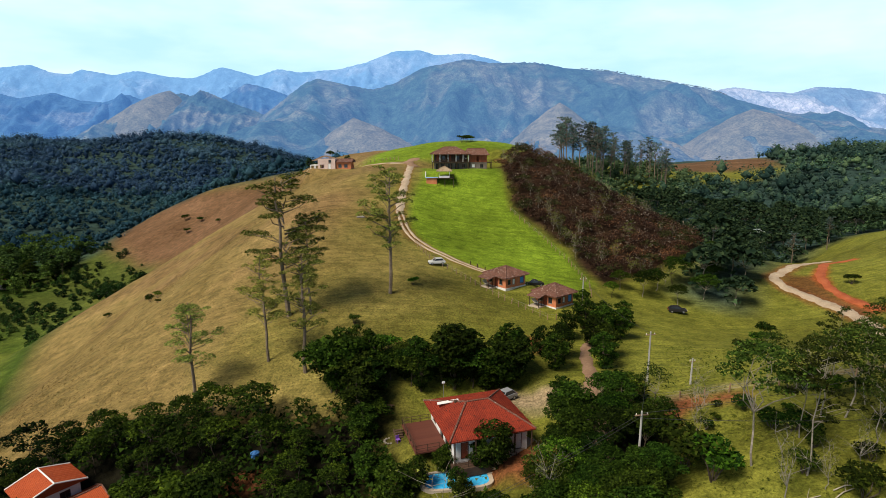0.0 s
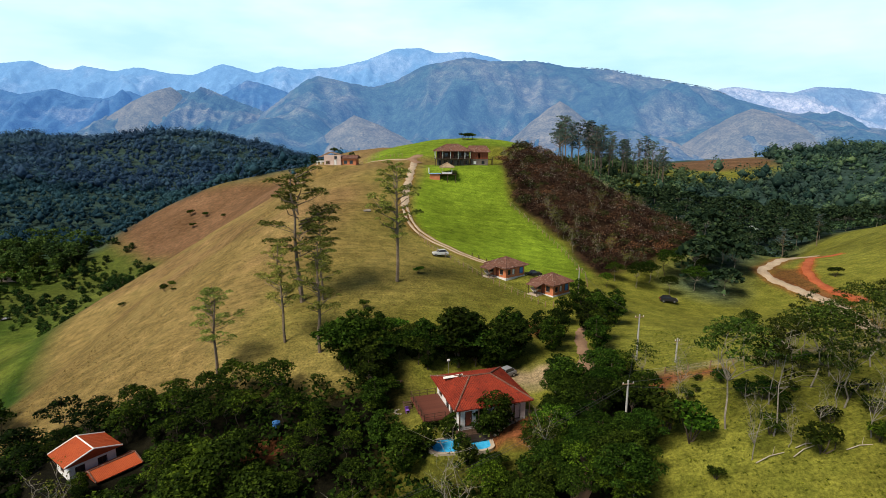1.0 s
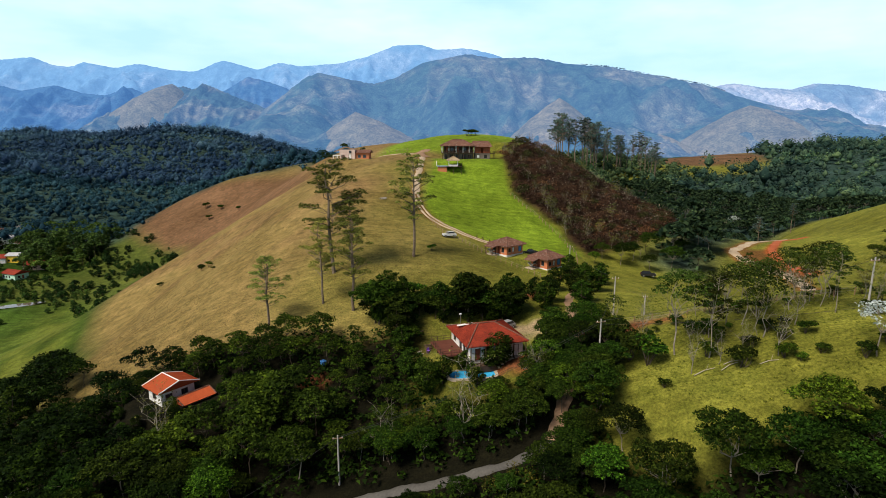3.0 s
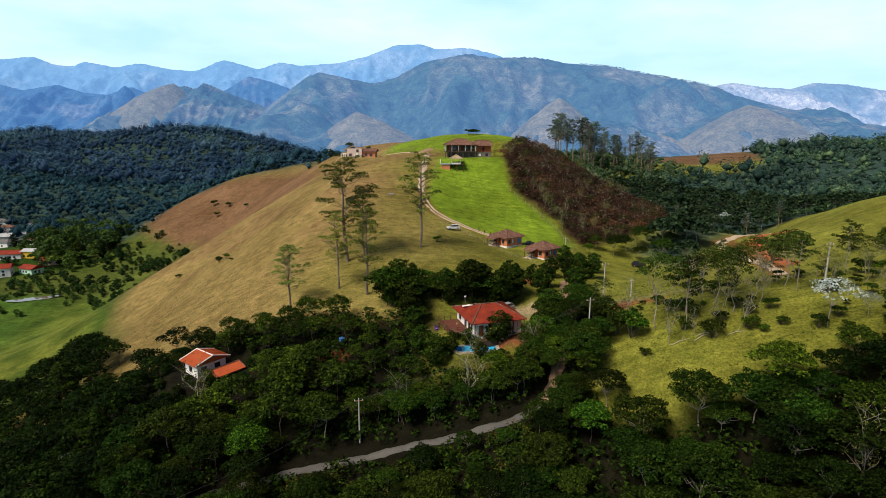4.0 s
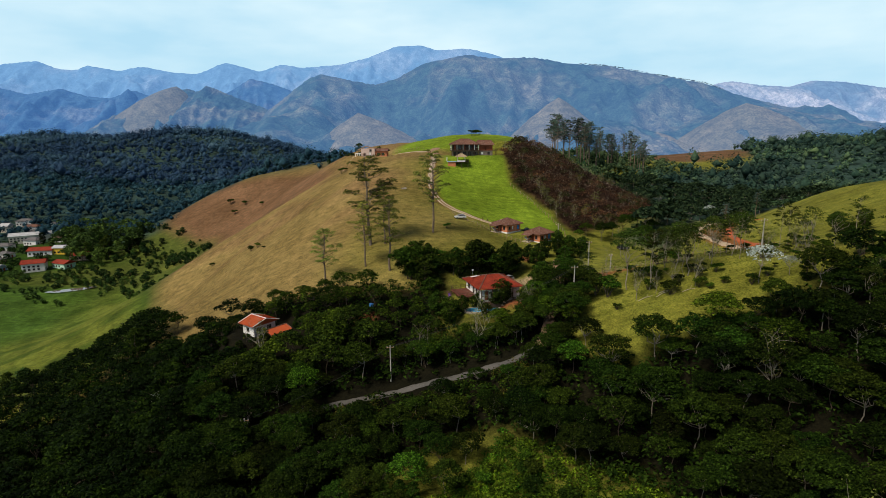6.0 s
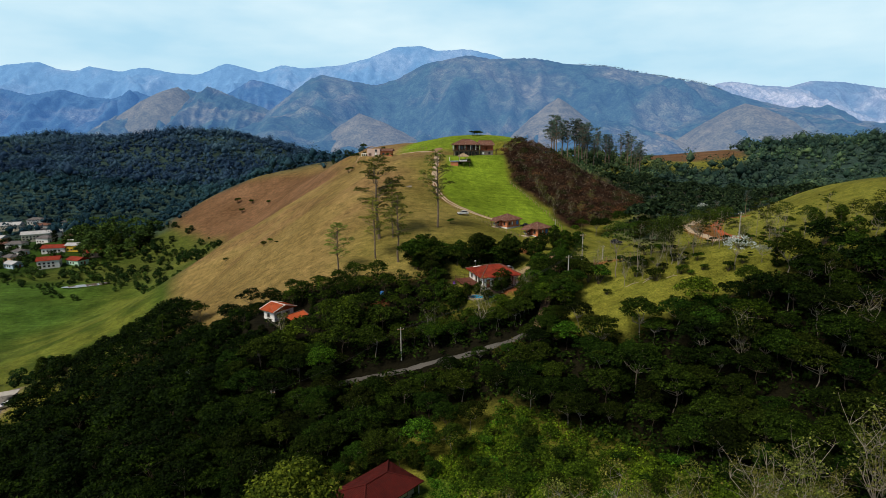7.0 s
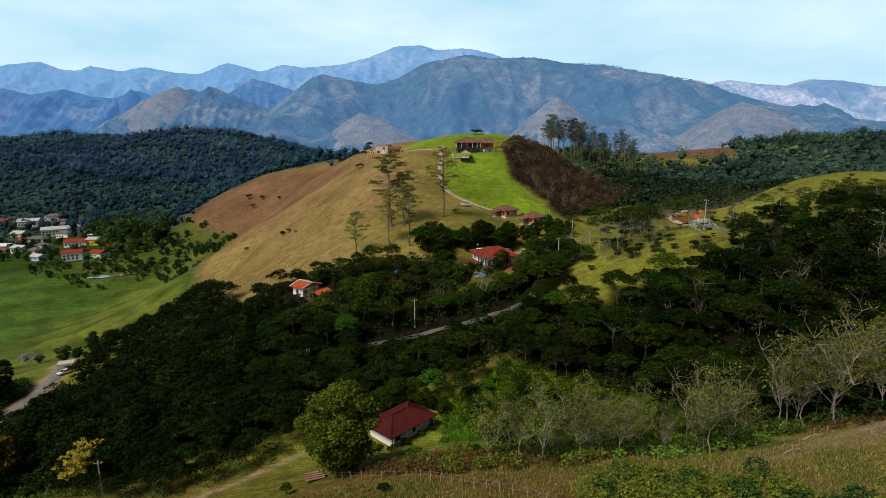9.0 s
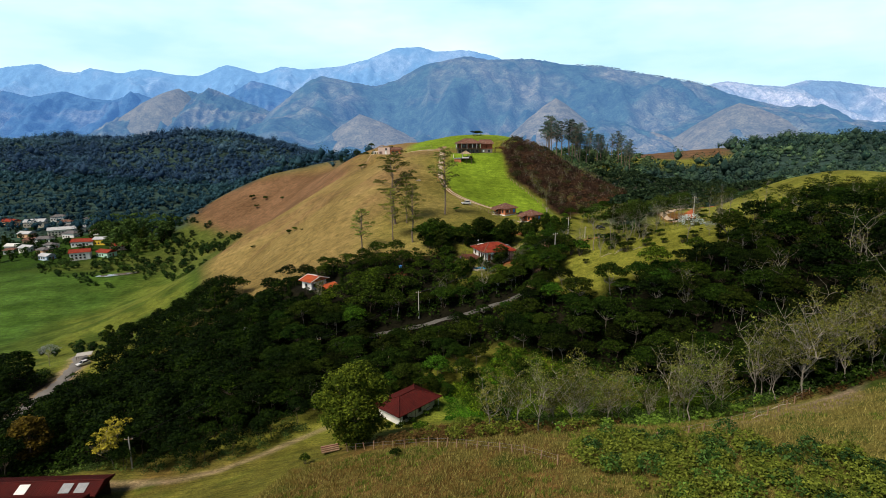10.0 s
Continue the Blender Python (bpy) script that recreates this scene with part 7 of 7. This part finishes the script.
# ---------------------------------------------------------------- village
def village():
    rng = np.random.default_rng(31)
    grey_sheet = two_tone("grey_roof_sheet", (0.30, 0.31, 0.33), (0.50, 0.51, 0.53), 0.5, 6, 0.7, 0.01)
    pale_sheet = two_tone("pale_roof_sheet", (0.48, 0.48, 0.47), (0.70, 0.70, 0.68), 0.5, 6, 0.7, 0.01)
    dark_sheet = two_tone("dark_roof_sheet", (0.06, 0.06, 0.065), (0.16, 0.15, 0.15), 0.5, 6, 0.7, 0.01)
    wall_paints = [paint("cream_render", (0.74, 0.66, 0.54)), paint("ochre_render", (0.78, 0.50, 0.05)), paint("mint_render", (0.52, 0.78, 0.62)), white_wall, paint("peach_render", (0.76, 0.45, 0.26)), pink_wall, paint("pale_blue_render", (0.50, 0.62, 0.76)), white_wall]
    roofs = [tile_red, tile_old, grey_sheet, dark_sheet, pale_sheet, dark_sheet]
    lower_street = [(-285, 297, 13, 9, 3, 0, 5.4), (-270, 304, 12, 8, 2, 0, 3.4), (-306, 334, 16, 9, 3, 0, 3.6), (-293, 336, 9, 7, 1, 2, 4.6), (-270, 322, 12, 8, 5, 0, 3.2), (-326, 316, 9, 7, 4, 3, 3.2), (-312, 299, 10, 7, 6, 2, 3.0), (-349, 330, 11, 8, 3, 2, 3.4), (-371, 410, 30, 10, 0, 2, 5.6), (-346, 420, 11, 8, 3, 4, 4.0), (-368, 375, 13, 9, 3, 3, 4.4), (-390, 388, 12, 8, 4, 1, 3.4), (-422, 440, 18, 11, 0, 2, 4.8), (-446, 438, 16, 9, 4, 0, 3.6), (-389, 366, 11, 8, 3, 4, 3.2), (-330, 330, 9, 7, 7, 5, 3.2)]
    middle_street = [(-384, 384, 12, 8, 3, 1, 3.4), (-352, 388, 12, 9, 7, 3, 4.2), (-398, 396, 11, 8, 2, 4, 3.4), (-376, 404, 10, 8, 3, 1, 3.2), (-410, 410, 12, 9, 4, 2, 3.4), (-330, 392, 12, 9, 7, 1, 4.0), (-392, 360, 9, 7, 6, 4, 3.0), (-372, 340, 8, 7, 3, 1, 3.0), (-318, 312, 8, 6, 3, 4, 3.0), (-420, 380, 9, 7, 0, 1, 3.2), (-380, 430, 11, 8, 3, 5, 3.2), (-396, 446, 12, 8, 7, 1, 3.2)]
    upper_street = [(-415, 430, 10, 8, 0, 5, 3.2), (-430, 446, 12, 9, 4, 2, 3.4), (-442, 424, 10, 8, 3, 1, 3.0), (-360, 420, 12, 8, 6, 5, 3.2), (-350, 406, 10, 8, 3, 1, 3.2), (-410, 458, 14, 9, 3, 5, 4.2), (-456, 440, 12, 8, 5, 1, 3.2), (-376, 456, 12, 8, 0, 3, 3.2), (-334, 340, 9, 7, 3, 5, 3.2), (-300, 346, 9, 7, 0, 1, 3.2), (-316, 324, 7, 6, 3, 5, 3.0), (-358, 330, 8, 6, 6, 5, 3.0)]
    behind = [r for r in middle_street + upper_street if min(math.hypot(r[0] - q[0], r[1] - q[1]) for q in lower_street) > 15]
    for x, y, w, d, paint_no, roof_no, hgt in lower_street + behind:
        turn = float(rng.uniform(-25, 30))
        two = hgt > 3.3
        h = thing("house", (x, y, high(x, y)), turn, "small village house with painted walls and tiled roof", "house", "houses of the village")
        holes = [(1.0 + k * 2.6, 0.9, 1.2, 1.1, "glass") for k in range(int((w - 2) / 2.6))]
        if two and hgt > 4:
            holes += [(1.0 + k * 2.6, 2.9, 1.2, 1.0, "glass") for k in range(int((w - 2) / 2.6)) if hgt > 5]
        four_walls(h, w, d, -2.0, hgt, wall_paints[paint_no], front=holes, right=[(1.6, 0.9, 1.2, 1.1, "glass"), (4.0, 0.0, 1.0, 2.1, "door")])
        roof(h, w, d, hgt, d * 0.22, 0.6, w * 0.55 if roof_no % 2 else w + 1.0, roofs[roof_no], roofs[roof_no], rows=False)
        if roof_no % 2 == 0:
            bm = bmesh.new()
            for s in (-1, 1):
                vs = [bm.verts.new(p) for p in ((s * w / 2, -d / 2, hgt), (s * w / 2, d / 2, hgt), (s * w / 2, 0, hgt + d * 0.2))]
                bm.faces.new(vs)
            bmesh.ops.solidify(bm, geom=bm.faces[:], thickness=0.15)
            part("gable", bm, wall_paints[paint_no], h)


village()


# ---------------------------------------------------------------- vehicles
def car(name, x, y, turn, body_mat, label, pickup=False):
    z = high(x, y)
    c = thing(name, (x, y, z + 0.02), turn, label, "car")
    prof = [(-2.05, 0.35), (-2.1, 0.75), (-1.95, 0.95), (-0.95, 1.02), (1.6, 1.05), (2.0, 0.95), (2.08, 0.6), (2.02, 0.35)]
    cab = [(-1.0, 1.0), (-0.35, 1.5), (0.3, 1.58), (1.25, 1.52), (1.75, 1.03)] if not pickup else [(-0.9, 1.0), (-0.35, 1.55), (0.45, 1.58), (0.65, 1.03)]

    def loft(points, half, top_half=None):
        bm = bmesh.new()
        sides = []
        for s in (-1, 1):
            sides.append([bm.verts.new((px, s * (half if top_half is None or pz < 1.2 else top_half), pz)) for px, pz in points])
        n = len(points)
        bm.faces.new(sides[0])
        bm.faces.new(sides[1][::-1])
        for k in range(n):
            j = (k + 1) % n
            bm.faces.new((sides[0][j], sides[0][k], sides[1][k], sides[1][j]))
        bmesh.ops.recalc_face_normals(bm, faces=bm.faces)
        bmesh.ops.bevel(bm, geom=bm.edges[:], offset=0.05, segments=2, affect="EDGES")
        return bm

    body = part("body", loft(prof, 0.87), body_mat, c, smooth=False)
    part("cabin", loft(cab, 0.80, 0.66), glass, c, "dark windows")
    roof_pts = [(p[0] * 0.96, p[1] + 0.02) for p in cab[1:-1]]
    part("roof_panel", boxes((roof_pts[0][0], -0.63, 1.50, roof_pts[-1][0], 0.63, 1.60), bevel=0.03), body_mat, c)
    for px, pq in ((cab[0], cab[1]), (cab[-1], cab[-2])):
        for s in (-1, 1):
            bm = bmesh.new()
            tube(bm, [(px[0], s * 0.80, px[1]), (pq[0], s * 0.68, pq[1] + 0.02)], (0.05, 0.05), 4)
            part("pillar", bm, body_mat, c)
    for wx in (-1.3, 1.3):
        for s in (-1, 1):
            bm = bmesh.new()
            tube(bm, [(wx, s * 0.66, 0.33), (wx, s * 0.9, 0.33)], (0.33, 0.33), 16)
            wh = part("wheel", bm, rubber, c)
            bm = bmesh.new()
            tube(bm, [(wx, s * 0.89, 0.33), (wx, s * 0.915, 0.33)], (0.21, 0.2), 12)
            part("rim", bm, metal_grey, wh)
    for s in (-0.62, 0.62):
        part("headlight", boxes((-2.12, s - 0.2, 0.66, -2.02, s + 0.2, 0.84), bevel=0.02), white_wall, c)
        part("tail_light", boxes((1.98, s - 0.14, 0.7, 2.09, s + 0.14, 0.95), bevel=0.02), tile_red, c)
    part("bumper", boxes((-2.17, -0.8, 0.32, -2.05, 0.8, 0.55), bevel=0.03), rubber, c)
    return c


def car_paint(name, colour):
    m, n, l, b = material(name, 0.25, 0.1, 0.5)
    dust = noise_node(n, l, 2.0, 4)
    l.new(mixed(n, l, colour, tuple(c * 0.75 for c in colour), dust.outputs[0]), b.inputs["Base Color"])
    return m


white_paint, grey_paint, black_paint = car_paint("white_car_paint", (0.75, 0.76, 0.78)), car_paint("grey_car_paint", (0.33, 0.35, 0.38)), car_paint("black_car_paint", (0.03, 0.03, 0.035))
car("car", -3.0, 135.6, 12, white_paint, "white hatchback parked on the drive")
car("car", 7.9, 80.8, 38, grey_paint, "silver grey hatchback parked behind the house")
car("pickup_truck", 20.6, 130.6, 12, black_paint, "black pickup parked between the brick cabins", True)
car("car", -137.0, 71.4, 60, white_paint, "white car beside the carport")
car("car", 54.6, 128.8, 170, black_paint, "small dark car in the hollow")


# ---------------------------------------------------------------- fences, poles and wires
def fence(line, gap, height, mat, label, name="fence", wires=2, lean=0.08, thick=0.10, seed=3):
    rng = np.random.default_rng(seed)
    f = thing(name, (line[0][0], line[0][1], high(*line[0])), 0, label, "fence")
    x0, y0, z0 = f.location
    shared = None
    tops = []
    for (ax, ay), (bx, by) in zip(line, line[1:]):
        n = max(1, int(math.hypot(bx - ax, by - ay) / gap))
        for k in range(n):
            x, y = ax + (bx - ax) * k / n, ay + (by - ay) * k / n
            if shared is None:
                bm = bmesh.new()
                tube(bm, [(0, 0, -0.4), (0.01, 0, height * 0.5), (0, 0, height)], (thick, thick * 0.92, thick * 0.85), 6)
                p = part("post", bm, mat, f)
                shared = p.data
            else:
                p = part("post", shared, mat, f)
            p.matrix_local = pose(x - x0, y - y0, high(x, y) - z0, float(rng.normal() * 4), float(rng.normal() * 4), float(rng.uniform(0, 360)))
            p.scale = (1, 1, float(rng.uniform(0.85, 1.15)))
            tops.append(Vector((x - x0, y - y0, high(x, y) - z0)))
    for w in range(wires):
        bm = bmesh.new()
        h = height * (0.9 - 0.4 * w)
        tube(bm, [p + Vector((0, 0, h)) for p in tops], [0.012] * len(tops), 3)
        part("wire", bm, metal_grey, f)
    return f


fence([(-31, -15.5), (-22, -23), (-16, -27.3), (-9, -34.5), (-3, -39.8), (2, -46)], 2.0, 1.35, post_wood, "row of weathered timber fence posts with wire")
fence([(14, -40), (24, -36), (36, -30), (47, -22)], 2.6, 1.3, post_wood, "leaning timber fence posts along the clearing", seed=8)
fence([(-9, 148), (-5, 139), (0.7, 132.3), (6, 125.6), (12, 118), (20, 110.5), (29, 112)], 1.7, 1.25, post_wood, "timber post fence beside the drive and cabins", seed=4)
fence([(20, 176), (28.5, 163), (33.5, 152), (36, 139), (34, 128)], 2.0, 1.3, post_wood, "post fence between lawn and scrub", seed=5)
fence([(-40, 230.5), (-28, 231.5), (-18, 230)], 1.6, 1.1, post_wood, "post fence on the ridge", seed=6)
fence([(25, 74), (34, 72), (46, 70), (60, 67), (74, 62)], 2.6, 1.2, post_wood, "post fence across the spur pasture", seed=7)
fence([(5.5, 140.2), (11, 137.2)], 1.8, 0.95, dark_wood, "short dark bollards at the end of the drive", wires=0, thick=0.16, seed=9)

for k, (x, y, turn, length, r) in enumerate(((34.0, 50.8, 6, 3.2, 0.07), (37.5, 50.5, 14, 2.8, 0.065), (42.5, 49.3, -4, 2.6, 0.065), (38.0, 51.1, -2, 2.2, 0.06), (31.5, -33.0, 22, 3.0, 0.06), (38, -27.5, 14, 3.5, 0.06), (33, -29.5, 40, 2.5, 0.05), (47.5, -20.5, -30, 4.0, 0.06))):
    log = thing("log", (x, y, high(x, y) + 0.3), turn, "bleached fallen log lying on the grass", "log", "fallen logs")
    bm = bmesh.new()
    dz = high(x + math.cos(math.radians(turn)) * length / 2, y + math.sin(math.radians(turn)) * length / 2) - high(x - math.cos(math.radians(turn)) * length / 2, y - math.sin(math.radians(turn)) * length / 2)
    tube(bm, [(-length / 2, 0, -dz / 2 - 0.1), (0, 0.12, 0.05), (length / 2, 0, dz / 2 - 0.1)], (r, r * 0.9, r * 0.6), 7)
    part("stem", bm, pale_log, log)
    bm = bmesh.new()
    tube(bm, [(length * 0.1, 0.08, 0.05), (length * 0.22, 0.5, 0.35), (length * 0.3, 0.7, 0.8)], (r * 0.5, r * 0.4, r * 0.2), 5)
    part("stub", bm, pale_log, log)

stack = thing("timber_stack", (-34.5, -13.5, high(-34.5, -13.5)), 20, "stack of reddish sawn logs on the grass", "timber")
for row in range(3):
    for k in range(5 - row):
        bm = bmesh.new()
        tube(bm, [(-1.6, (k + row * 0.5) * 0.34, 0.12 + row * 0.28), (1.6, (k + row * 0.5) * 0.34, 0.14 + row * 0.28)], (0.16, 0.14), 7)
        part("log", bm, deck_wood if k % 2 else post_wood, stack)


def utility_pole(x, y, height, arm=1.6, label="grey concrete utility pole with a crossarm"):
    p = thing("utility_pole", (x, y, high(x, y)), 10, label, "pole", "utility poles")
    bm = bmesh.new()
    tube(bm, [(0, 0, -0.6), (0, 0, height * 0.5), (0, 0, height)], (0.17, 0.14, 0.11), 8)
    part("shaft", bm, concrete, p)
    part("crossarm", boxes((-arm / 2, -0.06, height - 0.55, arm / 2, 0.06, height - 0.42), bevel=0.01), post_wood, p)
    for k in (-1, 0, 1):
        bm = bmesh.new()
        tube(bm, [(k * arm * 0.42, 0, height - 0.42), (k * arm * 0.42, 0, height - 0.2)], (0.05, 0.035), 6)
        part("insulator", bm, white_wall, p)
    return Vector((x, y, high(x, y) + height - 0.25))


def cable(a, b, sag, r=0.022):
    w = thing("cable", (a.x, a.y, a.z), 0, "thin black overhead cable", "cable", "overhead cables")
    pts = []
    for k in range(15):
        f = k / 14
        q = a.lerp(b, f) - a
        pts.append(q - Vector((0, 0, sag * 4 * f * (1 - f))))
    bm = bmesh.new()
    tube(bm, pts, [r] * 15, 4)
    part("strand", bm, black_wire, w)


pole_a = utility_pole(-20.8, 49.9, 8.2)
pole_b = utility_pole(20.7, 59.2, 8.0)
pole_c = utility_pole(29.5, 80.5, 8.0)
pole_d = utility_pole(29.8, 121.2, 7.0)
utility_pole(34.4, 77.0, 4.0, 0.9)
pole_f = utility_pole(60.5, 55.5, 8.5)
pole_g = utility_pole(-47.0, 33.0, 8.0)
pole_h = utility_pole(-76.0, -6.0, 7.0)
cable(pole_a, pole_b, 1.4)
cable(pole_a + Vector((0.6, 0, 0)), pole_b + Vector((0.6, 0, 0)), 1.5)
cable(pole_b, pole_f, 1.2)
cable(pole_b + Vector((0, 0, -0.6)), Vector((70, 44, 31)), 1.4)
cable(pole_g, pole_a, 1.3)
cable(pole_g, pole_h, 1.3)
cable(pole_c, pole_d, 1.2)
cable(pole_b, pole_c, 0.9)

# things on the slope
rock = thing("rock", (-24.8, 157.6, high(-24.8, 157.6)), 10, "pale grey boulder lying on the dry slope", "rock")
bm = bmesh.new()
bmesh.ops.create_icosphere(bm, subdivisions=2, radius=1.0)
for v in bm.verts:
    v.co *= 1 + 0.35 * noise.noise(v.co * 1.7)
    v.co.z *= 0.5
part("stone", bm, stone_mat, rock).scale = (1.3, 0.9, 0.9)

pond = thing("pond", (-234, 256, high(-234, 256) + 0.35), 28, "shallow muddy pond in the pasture", "pond")
bm = bmesh.new()
edge = [(math.cos(a) * (12 + 2.5 * math.sin(3 * a)), math.sin(a) * (4.5 + math.cos(2 * a))) for a in np.linspace(0, math.tau, 33)[:-1]]
bm.faces.new([bm.verts.new((x, y, 0.0)) for x, y in edge])
bm.faces.new([bm.verts.new((x * 0.9, y * 0.9, -1.5)) for x, y in edge][::-1])
part("water", bm, pond_water, pond)
